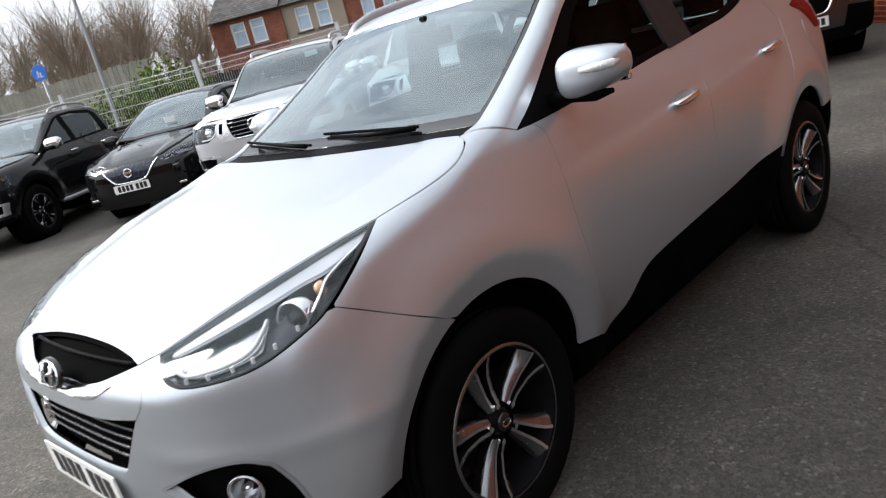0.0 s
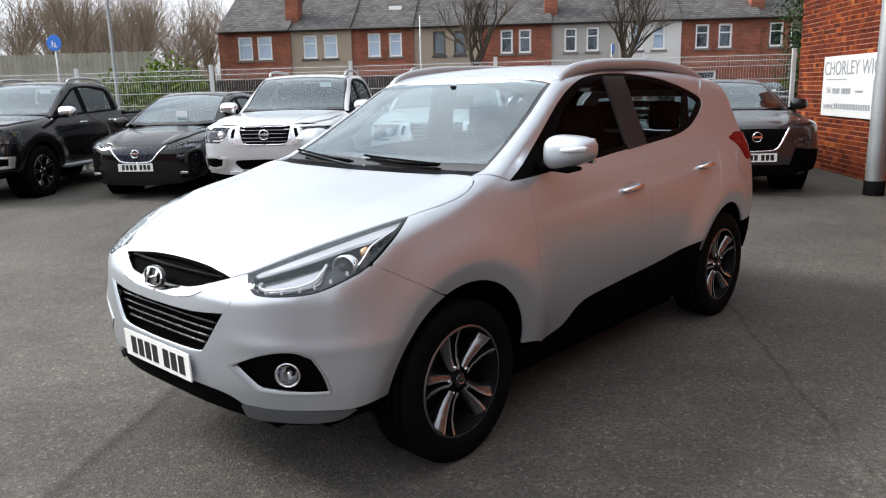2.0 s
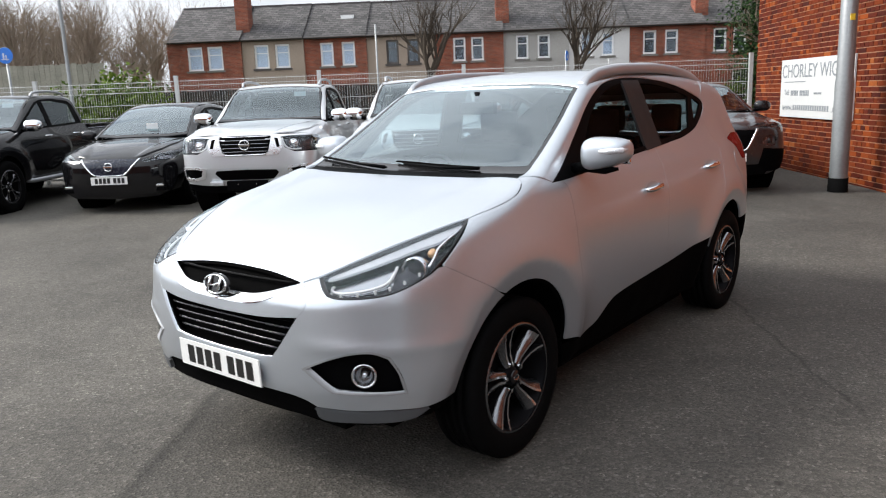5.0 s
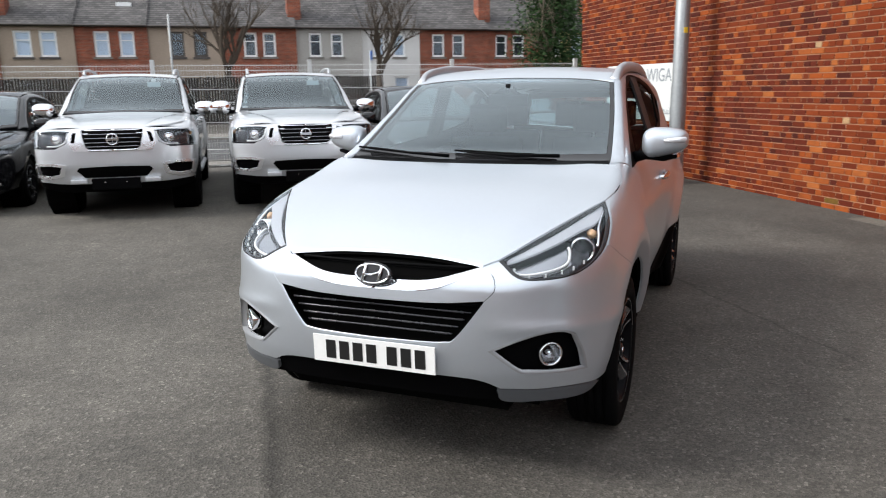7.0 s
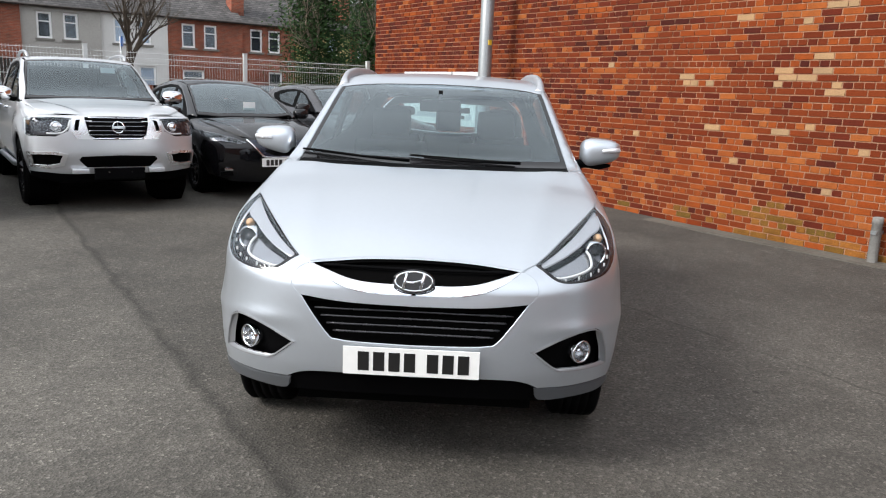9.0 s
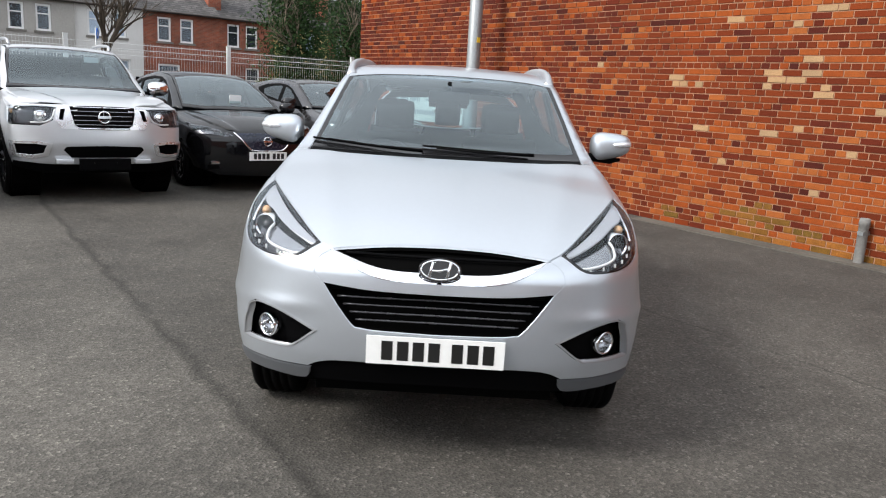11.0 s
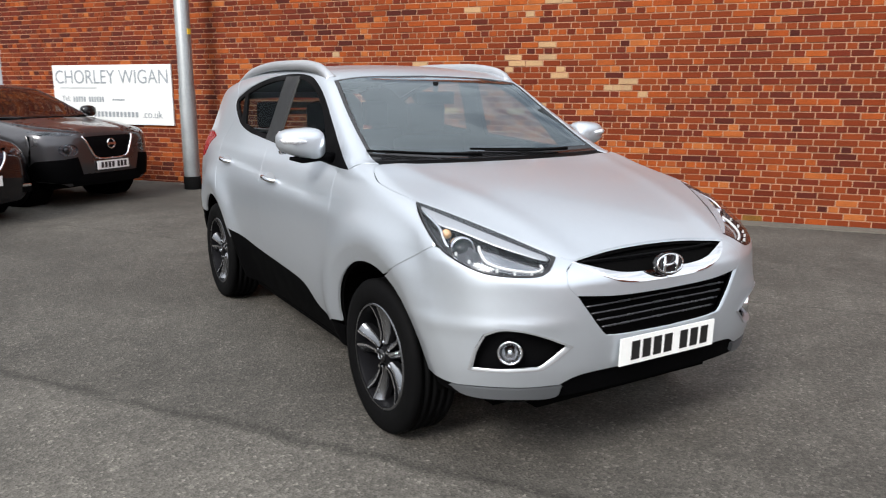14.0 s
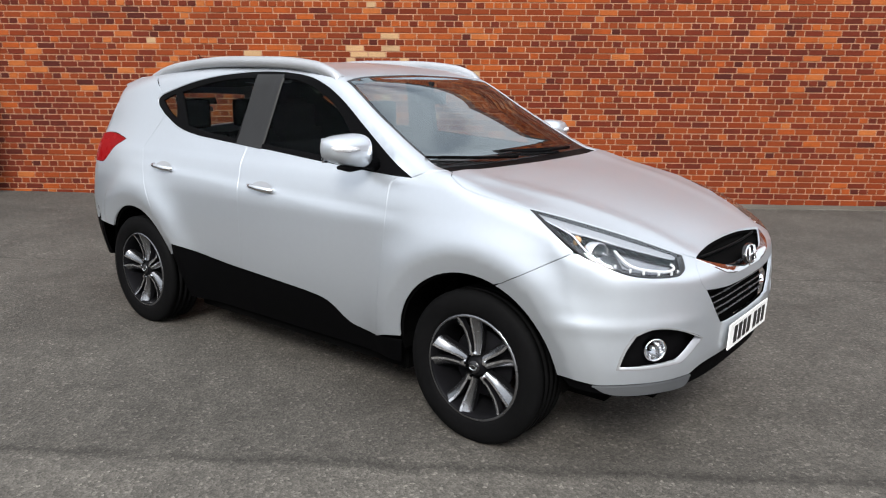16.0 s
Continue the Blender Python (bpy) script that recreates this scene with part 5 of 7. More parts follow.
    screen_bow = lambda p: 0.03 * np.clip(1 - (p[:, 0] / 0.64) ** 2, 0, 1) * np.sin(np.clip((p[:, 1] - 0.42) / 0.58, 0, 1) * math.pi) ** 0.7
    panel("windscreen", skin(HERO, ws_in, (0, -0.6, 0.8), step=0.04, lift=-0.004, gap=-0.001, depth=0, bulge=screen_bow), glassy, car, "clear windscreen")
    roof = [p for p in ws_head[::-1]] + roof_edge[1:] + curve(roof_edge[-1], on_top(0.3, 3.17), on_top(0, 3.18))[1:]
    roof = roof + mir(roof)[1:-1]
    panel("roof", skin(HERO, roof, (0, -0.1, 1), step=0.05, depth=0.004), body, car)
    panel("headlining", skin(HERO, roof, (0, -0.1, 1), step=0.08, lift=-0.035, depth=0), "cabin_pale", car, "pale grey headlining")
    # side windows
    dlo = belt + dlo_back[1:] + dlo_top[1:-1]

    def pane(pts):
        return [on_side(y, z) for y, z in pts]

    front_pane = pane(curve((0.72, 1.178), (1.1, 1.2), (1.49, 1.222)) + curve((1.49, 1.222), (1.47, 1.4), (1.44, 1.57)) + curve((1.44, 1.57), (1.32, 1.555), (1.16, 1.515), (0.98, 1.425), (0.83, 1.3), (0.72, 1.178)))
    rear_pane = pane(curve((1.72, 1.238), (1.95, 1.252), (2.2, 1.285)) + curve((2.2, 1.285), (2.27, 1.38), (2.34, 1.475)) + curve((2.34, 1.475), (2.1, 1.525), (1.85, 1.557), (1.66, 1.565)) + curve((1.66, 1.565), (1.68, 1.4), (1.72, 1.238)))
    quarter_pane = pane(curve((2.33, 1.315), (2.45, 1.37), (2.53, 1.42)) + curve((2.53, 1.42), (2.45, 1.45), (2.4, 1.463)) + curve((2.4, 1.463), (2.36, 1.39), (2.33, 1.315)))
    both("window_surround", skin(HERO, dlo, (1, 0, 0.35), holes=[front_pane, rear_pane, quarter_pane], step=0.03, lift=-0.006, gap=0.001), "trim_black", car, "black side window surround")
    for nm, pn in (("front_window", front_pane), ("rear_window", rear_pane), ("quarter_window", quarter_pane)):
        both(nm, skin(HERO, pn, (1, 0, 0.35), step=0.05, lift=-0.014, gap=-0.003, depth=0), "side_glass", car, "tinted side window")
    sash = pane([(1.48, 1.19), (1.7, 1.205), (1.655, 1.585), (1.43, 1.585)])
    both("centre_pillar", skin(HERO, sash, (1, 0, 0.35), step=0.05, lift=-0.002), "pillar_grey", car, "dark grey centre pillar trim")
    # front bumper
    grille_c, grille_l, grille_u = mid_at(0.595), (0.31, -0.876, 0.611), (0.437, -0.85, 0.768)
    bar_out = curve(grille_u, (0.466, -0.835, 0.8), (0.47, -0.825, 0.832), (0.45, -0.8, 0.86), (0.412, -0.785, 0.884))
    grille_edge = curve(grille_c, (0.2, -0.882, 0.598), (0.285, -0.877, 0.604), (0.325, -0.872, 0.622), grille_u)
    fog = curve((0.452, -0.854, 0.58), (0.56, -0.83, 0.625), (0.64, -0.785, 0.652), (0.7, -0.735, 0.655), (0.74, -0.69, 0.63)) + curve((0.74, -0.69, 0.63), (0.765, -0.66, 0.56), (0.776, -0.64, 0.485))[1:] + curve((0.776, -0.64, 0.485), (0.7, -0.73, 0.487), (0.6, -0.8, 0.493), (0.55, -0.82, 0.503), (0.452, -0.854, 0.58))[1:-1]
    low_edge = curve(arch_f(172, 172)[0], (0.8, -0.55, 0.41), (0.76, -0.65, 0.42), (0.62, -0.77, 0.424), (0.49, -0.825, 0.428)) + curve((0.49, -0.825, 0.428), (0.43, -0.84, 0.452), (0.34, -0.86, 0.466), mid_at(0.466))[1:]
    bumper = grille_edge + bar_out[1:] + curve(bar_out[-1], lamp_top[0], n=4)[1:] + lamp_low[seam_at + 1:][::-1][1:] + seam[::-1][:-1] + arch_f(110, 172) + low_edge[1:]
    way = (0.72, -0.69, 0.05)

    def cheek(p):      # a soft hollow under the lamp and a swell over the fog lamp
        ax = np.abs(p[:, 0])
        return 0.008 * np.exp(-((p[:, 2] - 0.662 - 0.06 * (0.6 - ax)) / 0.032) ** 2) * np.clip((ax - 0.4) / 0.2, 0, 1) * np.clip((-0.28 - p[:, 1]) / 0.25, 0, 1) - 0.003 * np.exp(-((p[:, 2] - 0.765) / 0.05) ** 2) * np.clip((ax - 0.48) / 0.15, 0, 1) * np.clip((-0.28 - p[:, 1]) / 0.25, 0, 1)

    half = skin(HERO, bumper, (0.69, -0.65, 0.3), holes=[fog], step=0.019, gap=0.0012, bulge=cheek)
    bump = panel("front_bumper", joined(half, mirrored(half)), body, car)
    lip = curve((0.475, -0.825, 0.424), (0.62, -0.765, 0.42), (0.76, -0.645, 0.416), (0.8, -0.55, 0.406)) + curve((0.8, -0.55, 0.406), (0.76, -0.62, 0.375), (0.62, -0.75, 0.372), (0.5, -0.81, 0.375), (0.475, -0.825, 0.424))[1:-1]
    val = curve(mid_at(0.475), (0.35, -0.85, 0.475), (0.49, -0.82, 0.436), (0.76, -0.64, 0.43), arch_f(171, 171)[0]) + curve(arch_f(172, 172)[0], on_side(-0.45, 0.37), n=4)[1:] + curve(on_side(-0.45, 0.37), (0.6, -0.7, 0.35), (0.4, -0.8, 0.365), mid_at(0.375))[1:]
    half = skin(HERO, val, way, step=0.05, lift=-0.012, depth=0.03)
    panel("lower_valance", joined(half, mirrored(half)), "plastic_dark", car, "black lower bumper valance")
    both("bumper_lip", skin(HERO, lip, way, step=0.03, lift=0.004, depth=0.03), "lip_grey", car, "grey skid lip")
    # grilles
    low_open = grille_edge + curve(grille_u, (0.25, -0.868, 0.752), mid_at(0.748))[1:]
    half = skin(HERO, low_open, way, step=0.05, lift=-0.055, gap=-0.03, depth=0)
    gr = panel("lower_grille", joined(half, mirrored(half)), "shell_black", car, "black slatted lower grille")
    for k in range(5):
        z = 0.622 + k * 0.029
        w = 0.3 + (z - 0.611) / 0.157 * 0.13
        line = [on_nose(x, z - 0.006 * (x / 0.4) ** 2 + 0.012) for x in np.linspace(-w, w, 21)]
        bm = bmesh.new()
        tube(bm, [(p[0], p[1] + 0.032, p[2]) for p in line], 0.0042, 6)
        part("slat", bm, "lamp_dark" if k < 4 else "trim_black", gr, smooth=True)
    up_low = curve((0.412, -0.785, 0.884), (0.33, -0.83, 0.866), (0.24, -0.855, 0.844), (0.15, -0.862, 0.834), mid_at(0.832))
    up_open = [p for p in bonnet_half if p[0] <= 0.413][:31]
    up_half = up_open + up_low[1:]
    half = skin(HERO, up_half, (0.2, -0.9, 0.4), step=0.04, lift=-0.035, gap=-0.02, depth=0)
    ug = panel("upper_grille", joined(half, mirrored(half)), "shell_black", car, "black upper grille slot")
    bm = bmesh.new()
    line = [on_nose(x, 0.872) for x in np.linspace(-0.36, 0.36, 21)]
    tube(bm, [(p[0], p[1] + 0.034, p[2]) for p in line], 0.006, 6)
    part("slat", bm, "trim_black", ug, smooth=True)
    chrome_low = curve(mid_at(0.79), (0.15, -0.87, 0.792), (0.25, -0.862, 0.806), (0.34, -0.83, 0.842), (0.412, -0.785, 0.884))
    chrome_half = up_low + chrome_low[1:-1]
    lean = lambda p: -0.02 * np.clip((p[:, 2] - 0.79 - 0.55 * np.clip(np.abs(p[:, 0]) - 0.12, 0, 1) ** 1.5) / 0.045, 0, 1)
    half = skin(HERO, chrome_half, (0.3, -0.93, 0.2), step=0.014, lift=0.003, gap=0.0, depth=0.012, bulge=lean)
    panel("chrome_strip", joined(half, mirrored(half)), "chrome", car, "chrome strip under the upper grille")
    bar = low_open[len(grille_edge) - 1:][::-1] + bar_out[1:] + chrome_low[::-1][1:]
    half = skin(HERO, bar, (0.3, -0.93, 0.1), step=0.025, gap=0.0012)
    panel("grille_bar", joined(half, mirrored(half)), body, car)
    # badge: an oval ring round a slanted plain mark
    bx = thing_part("badge", car, pose(0, -0.878, 0.847, -14, 0, 0))
    bm = bmesh.new()
    ring = [(0.07 * math.cos(a), 0, 0.036 * math.sin(a)) for a in np.linspace(0, 2 * math.pi, 41)]
    tube(bm, ring, 0.0042, 8, cap=False)
    part("ring", bm, "chrome", bx, "chrome oval ring", smooth=True)
    bm = bmesh.new()
    rims = [[bm.verts.new((r * 0.08 * math.cos(a), d, r * 0.045 * math.sin(a))) for a in np.linspace(0, 2 * math.pi, 40, endpoint=False)] for r, d in ((0.86, 0.003), (0.97, 0.001), (1.0, 0.005), (1.0, 0.013))]
    bm.faces.new(rims[0])
    for a, b in zip(rims, rims[1:]):
        for i in range(40):
            bm.faces.new((a[i], a[(i + 1) % 40], b[(i + 1) % 40], b[i]))
    part("field", bm, "trim_gloss", bx, "glossy black oval")
    bm = bmesh.new()
    tube(bm, [(-0.04, -0.003, -0.029), (-0.026, -0.004, 0.029)], [0.007, 0.006], 6)
    tube(bm, [(0.026, -0.004, -0.029), (0.04, -0.003, 0.029)], [0.006, 0.007], 6)
    tube(bm, [(-0.028, -0.004, -0.004), (0.0, -0.004, -0.004), (0.028, -0.004, 0.006)], 0.005, 6)
    part("mark", bm, "chrome", bx, "slanted chrome mark", smooth=True)
    # number plate
    plate(car, pose(0, -0.893, 0.533, 2, 0, 0), "")
    # fog lamps
    bez = [np.array(p) for p in fog]
    cen = np.mean(bez, 0)
    inner = [tuple(cen + (p - cen) * 0.935) for p in bez]
    both("fog_bezel", skin(HERO, fog, way, holes=[inner], step=0.02, lift=0.004, gap=0.001, depth=0.03, bulge=cheek), "plastic_silver", car, "thin satin silver fog lamp surround")
    both("fog_recess", skin(HERO, fog, way, step=0.05, lift=-0.05, gap=-0.02, depth=0), "trim_black", car, "black fog lamp recess")
    for s in (1, -1):
        fl = thing_part("fog_lamp", car, pose(s * 0.662, -0.745, 0.56, 0, 0, s * 38))
        bm = bmesh.new()
        lathe(bm, [(0.038, 0.0), (0.036, 0.012), (0.028, 0.028), (0.012, 0.036), (0.0, 0.037)], 28, axis="y")
        part("reflector", bm, "lamp_body", fl, smooth=True)
        bm = bmesh.new()
        lathe(bm, [(0.046, 0.03), (0.047, -0.004), (0.043, -0.009), (0.039, -0.004), (0.038, 0.002)], 28, axis="y")
        part("ring", bm, "chrome", fl, "chrome lamp ring", smooth=True)
        bm = bmesh.new()
        lathe(bm, [(0.0, 0.006), (0.009, 0.008), (0.011, 0.03)], 14, axis="y")
        part("bulb_cap", bm, "chrome", fl, smooth=True)
        bm = bmesh.new()
        lathe(bm, [(0.0, -0.008), (0.022, -0.006), (0.039, -0.001)], 28, axis="y")
        ob = part("lens", bm, "lamp_glass", fl, smooth=True)
        ob.visible_shadow = False
    # headlights
    lamp = lamp_top + lamp_low[1:-1]
    lway = (0.62, -0.62, 0.48)
    lc = np.mean([np.array(p) for p in lamp], 0)
    rim_in = [tuple(lc + (np.array(p) - lc) * 0.94) for p in lamp]
    hb = both("headlight", skin(HERO, lamp, lway, step=0.035, lift=-0.06, gap=0.002, depth=-0.055), "lamp_dark", car, "clear projector headlight with daylight strip")
    low_line = lamp_low[::-1]

    def in_lamp(u, v):
        """A place in the lamp: u from its inner end to its tip, v from its lower to its upper edge."""
        pick = lambda line: np.array([np.interp(u * (len(line) - 1), range(len(line)), [q[k] for q in line]) for k in range(3)])
        return tuple((1 - v) * pick(low_line) + v * pick(lamp_top))

    def lamp_patch(lower, upper, lift, depth=0.01):
        return skin(HERO, [in_lamp(*q) for q in curve(*lower, n=6)] + [in_lamp(*q) for q in curve(*upper[::-1], n=6)], lway, step=0.018, lift=lift, gap=0.0, depth=depth)

    for nm, lower, upper, lift, mat, lab in (
            ("reflector", ((0.1, 0.3), (0.25, 0.26), (0.48, 0.28)), ((0.12, 0.64), (0.3, 0.68), (0.5, 0.68)), -0.045, "lamp_body", "silvered inner reflector"),
            ("brow_strip", ((0.08, 0.74), (0.4, 0.76), (0.66, 0.72), (0.8, 0.6), (0.95, 0.5)), ((0.1, 0.92), (0.4, 0.93), (0.66, 0.93), (0.8, 0.93), (0.96, 0.92)), -0.014, "plastic_silver", "pale band along the top of the lamp")):
        piece = lamp_patch(lower, upper, lift)
        for h, pc in ((hb[0], piece), (hb[1], mirrored(piece))):
            panel(nm, pc, mat, h, lab)
    hr = [panel("rim", skin(HERO, lamp, lway, holes=[rim_in], step=0.02, lift=-0.002, gap=0.0015, depth=0.02), "trim_gloss", hb[0]), panel("rim", mirrored(skin(HERO, lamp, lway, holes=[rim_in], step=0.02, lift=-0.002, gap=0.0015, depth=0.02)), "trim_gloss", hb[1])]
    lens = skin(HERO, rim_in, lway, step=0.04, lift=-0.001, gap=-0.002, depth=0)
    for h, piece in ((hb[0], lens), (hb[1], mirrored(lens))):
        panel("lens", piece, "lamp_glass", h, "clear lens", shadow=False)

    def lamp_spot(x, y, z, back):
        p = meet(HERO, [(x, y, z)], np.array(lway) / np.linalg.norm(lway), 0.4)
        n = normals_of(HERO, p)
        return Vector(p[0] - n[0] * back), Vector(n[0])

    for s, h in ((1, hb[0]), (-1, hb[1])):
        p, n = lamp_spot(*in_lamp(0.6, 0.44), 0.058)
        m = look((s * p.x, p.y, p.z), (s * p.x + s * 0.35, p.y - 1, p.z + 0.1))
        pj = thing_part("projector", h, m)
        bm = bmesh.new()
        lathe(bm, [(0.05, 0.03), (0.048, -0.01), (0.044, -0.014), (0.04, -0.003), (0.032, 0.012), (0.02, 0.018)], 32, axis="z")
        part("bezel", bm, "chrome", pj, smooth=True)
        bm = bmesh.new()
        lathe(bm, [(0.0, -0.012), (0.014, -0.009), (0.024, 0.0), (0.027, 0.016)], 32, axis="z")
        part("bowl", bm, "trim_gloss", pj, "dark projector lens", smooth=True)

        def lamp_line(name, uv, back, r, material, label=""):
            bm = bmesh.new()
            pts = [lamp_spot(*in_lamp(*q), back)[0] for q in curve(*uv, n=5)]
            tube(bm, [(s * q.x, q.y, q.z) for q in pts], r, 6)
            part(name, bm, material, h, label, smooth=True)

        lamp_line("daylight_strip", ((0.14, 0.6), (0.13, 0.42), (0.2, 0.3), (0.32, 0.28), (0.44, 0.32), (0.49, 0.48), (0.51, 0.64)), 0.034, 0.0055, "sign_white", "white daylight strip")
        lamp_line("side_strip", ((0.95, 0.5), (0.85, 0.52), (0.78, 0.44), (0.74, 0.28), (0.68, 0.14)), 0.018, 0.0055, "chrome", "bright hooked side strip")
        q = lamp_spot(*in_lamp(0.72, 0.6), 0.04)[0]
        bm = bmesh.new()
        lathe(bm, [(0.0, -0.01), (0.014, -0.005), (0.02, 0.012)], 16, axis="y", at=(s * q.x, q.y, q.z))
        part("indicator", bm, "amber", h, "amber indicator bulb", smooth=True)
        for k in range(7):
            q = lamp_spot(*in_lamp(0.16 + k * 0.075, 0.13), 0.02)[0]
            bm = bmesh.new()
            box(bm, s * q.x - 0.003, s * q.x + 0.003, q.y - 0.004, q.y + 0.004, q.z - 0.007, q.z + 0.007, 0.001)
            part("led", bm, "sign_white", h)
    # tail
    tail_half = curve((0, 3.2, 1.5), (0.35, 3.19, 1.5), (0.5, 3.14, 1.48)) + curve((0.5, 3.14, 1.48), (0.62, 3.15, 1.35), (0.66, 3.27, 1.15), (0.66, 3.38, 0.95))[1:] + curve((0.66, 3.38, 0.95), (0.64, 3.42, 0.8), (0.0, 3.52, 0.78))[1:]
    tail_glass = curve((-0.46, 3.22, 1.43), (0.0, 3.25, 1.45), (0.46, 3.22, 1.43)) + curve((0.46, 3.22, 1.43), (0.52, 3.3, 1.2), n=4)[1:] + curve((0.52, 3.3, 1.2), (0.0, 3.36, 1.17), (-0.52, 3.3, 1.2))[1:] + curve((-0.52, 3.3, 1.2), (-0.46, 3.22, 1.43), n=4)[1:-1]
    panel("tailgate", skin(HERO, tail_half + mir(tail_half)[1:-1], (0, 1, 0.25), holes=[tail_glass], step=0.06), body, car)
    panel("rear_screen", skin(HERO, tail_glass, (0, 1, 0.25), step=0.08, lift=-0.004, gap=-0.002, depth=0), glassy, car, "rear window", shadow=False)
    rb = curve((0, 3.52, 0.775), (0.6, 3.43, 0.79), (0.74, 3.3, 0.8)) + curve((0.74, 3.3, 0.8), (0.78, 3.12, 0.62), n=5)[1:] + curve((0.78, 3.12, 0.62), (0.78, 3.12, 0.38), n=5)[1:] + curve((0.78, 3.12, 0.38), (0.6, 3.4, 0.3), (0, 3.45, 0.3))[1:]
    half = skin(HERO, rb, (0.5, 0.86, 0), step=0.06)
    panel("rear_bumper", joined(half, mirrored(half)), "plastic_dark", car, "black rear bumper")
    bm = bmesh.new()
    rows_ = []
    for p, q in zip(curve((-0.54, 2.98, 1.555), (-0.3, 3.06, 1.575), (0, 3.08, 1.58), (0.3, 3.06, 1.575), (0.54, 2.98, 1.555)), curve((-0.55, 3.16, 1.508), (-0.35, 3.25, 1.525), (0, 3.28, 1.53), (0.35, 3.25, 1.525), (0.55, 3.16, 1.508))):
        rows_.append([bm.verts.new(w) for w in (p, q, (q[0], q[1], q[2] - 0.035), (p[0], p[1], p[2] - 0.05))])
    for a, b in zip(rows_, rows_[1:]):
        for i in range(4):
            bm.faces.new((a[i], a[(i + 1) % 4], b[(i + 1) % 4], b[i]))
    bm.faces.new(rows_[0])
    bm.faces.new(rows_[-1][::-1])
    bmesh.ops.recalc_face_normals(bm, faces=bm.faces)
    part("spoiler", bm, body, car)
    # roof rails
    for s in (1, -1):
        pts = [(q[0] + 0.004, q[1], q[2] + h) for (q, h) in ((on_top(x, y), h) for x, y, h in curve((0.585, 1.03, -0.012), (0.592, 1.1, 0.012), (0.588, 1.3, 0.034), (0.582, 1.8, 0.042), (0.568, 2.3, 0.038), (0.552, 2.62, 0.022), (0.543, 2.8, -0.012)))]
        bm = bmesh.new()
        secs = []
        for i, p in enumerate(pts):
            e = min(i, len(pts) - 1 - i) / 8
            w = 0.021 + 0.01 * max(0, 1 - e)
            secs.append([bm.verts.new((s * (p[0] + dx * w), p[1], p[2] + dz * 0.02)) for dx, dz in ((-1, -2.0), (-1, 0.5), (-0.4, 1), (0.5, 0.8), (1, 0), (1, -2.0))])
        for a, b in zip(secs, secs[1:]):
            for i in range(6):
                bm.faces.new((a[i], a[(i + 1) % 6], b[(i + 1) % 6], b[i]))
        bm.faces.new(secs[0])
        bm.faces.new(secs[-1][::-1])
        bmesh.ops.recalc_face_normals(bm, faces=bm.faces)
        part("roof_rail", bm, "plastic_silver", car, "satin silver roof rail", smooth=True)
    # door handles
    for s, doors in ((0, 1), (1, -1)):
        for d, (y, z) in ((fd[s], (1.385, 1.0)), (rd[s], (2.32, 1.035))):
            x = on_side(y, z)[0]
            bm = bmesh.new()
            line = [(doors * (x + o), y + dy, z + 0.006 * dy / 0.1) for dy, o in ((-0.105, 0.0), (-0.09, 0.018), (-0.05, 0.03), (0.05, 0.03), (0.09, 0.018), (0.105, 0.0))]
            tube(bm, line, [0.012, 0.014, 0.016, 0.016, 0.014, 0.012], 8)
            part("handle", bm, "chrome", d, "bright door handle", smooth=True)
            cup = [(x, y + 0.085 * math.cos(a), z + 0.034 * math.sin(a)) for a in np.linspace(0, 2 * math.pi, 24, endpoint=False)]
            piece = skin(HERO, cup, (1, 0, 0), step=0.02, lift=0.0015, depth=0)
            panel("handle_cup", piece if doors == 1 else mirrored(piece), "plastic_silver", d)
    # door mirrors
    for s in (1, -1):
        mr = thing_part("door_mirror", car, pose(s * 0.913, 0.655, 1.247))
        bm = bmesh.new()
        bmesh.ops.create_uvsphere(bm, u_segments=32, v_segments=18, radius=1.0)
        for v in bm.verts:
            x, y, z = v.co
            sq = lambda q, e: math.copysign(abs(q) ** e, q)
            x, y, z = sq(x, 0.62), sq(y, 0.8), sq(z, 0.66)
            y = min(y, 0.55)
            t = (x + 1) / 2
            v.co = (s * x * 0.114, y * 0.085 + 0.03 * t, z * (0.055 + 0.034 * (1 - t)) - 0.008 * (1 - t) + 0.012 * t)
        if s < 0:
            bmesh.ops.reverse_faces(bm, faces=bm.faces)
        part("shell", bm, body, mr, smooth=True)
        part("glass", boxes((-0.088, 0.088, 0.075, 0.082, -0.055, 0.058), bevel=0.01), "chrome", mr, "mirror glass")
        bm = bmesh.new()
        tube(bm, [(s * 0.0, -0.069, 0.012), (s * 0.055, -0.06, 0.014), (s * 0.095, -0.03, 0.016), (s * 0.104, 0.0, 0.018)], [0.008, 0.015, 0.015, 0.008], 8)
        part("repeater", bm, "repeater_clear", mr, "clear indicator strip", smooth=True)
        bm = bmesh.new()
        tube(bm, [(-s * 0.15, -0.03, -0.075), (-s * 0.09, -0.02, -0.062), (s * 0.0, 0.0, -0.078), (s * 0.06, 0.01, -0.072)], [0.03, 0.026, 0.02, 0.008], 10)
        part("arm", bm, "trim_black", mr, "black mirror arm", smooth=True)
    # wipers
    for pts in (((-0.12, 0.27), (-0.35, 0.32), (-0.62, 0.37)), ((0.45, 0.3), (0.2, 0.31), (-0.05, 0.345))):
        w = thing_part("wiper", car, pose(0, 0, 0))
        arm = [on_top(x, y) for x, y in pts]
        bm = bmesh.new()
        tube(bm, [(p[0], p[1] - 0.01, p[2] + 0.02 - 0.004 * i) for i, p in enumerate(arm)], [0.01, 0.007, 0.005], 6)
        part("arm", bm, "trim_black", w, smooth=True)
        bm = bmesh.new()
        b0, b1 = pts[0], pts[2]
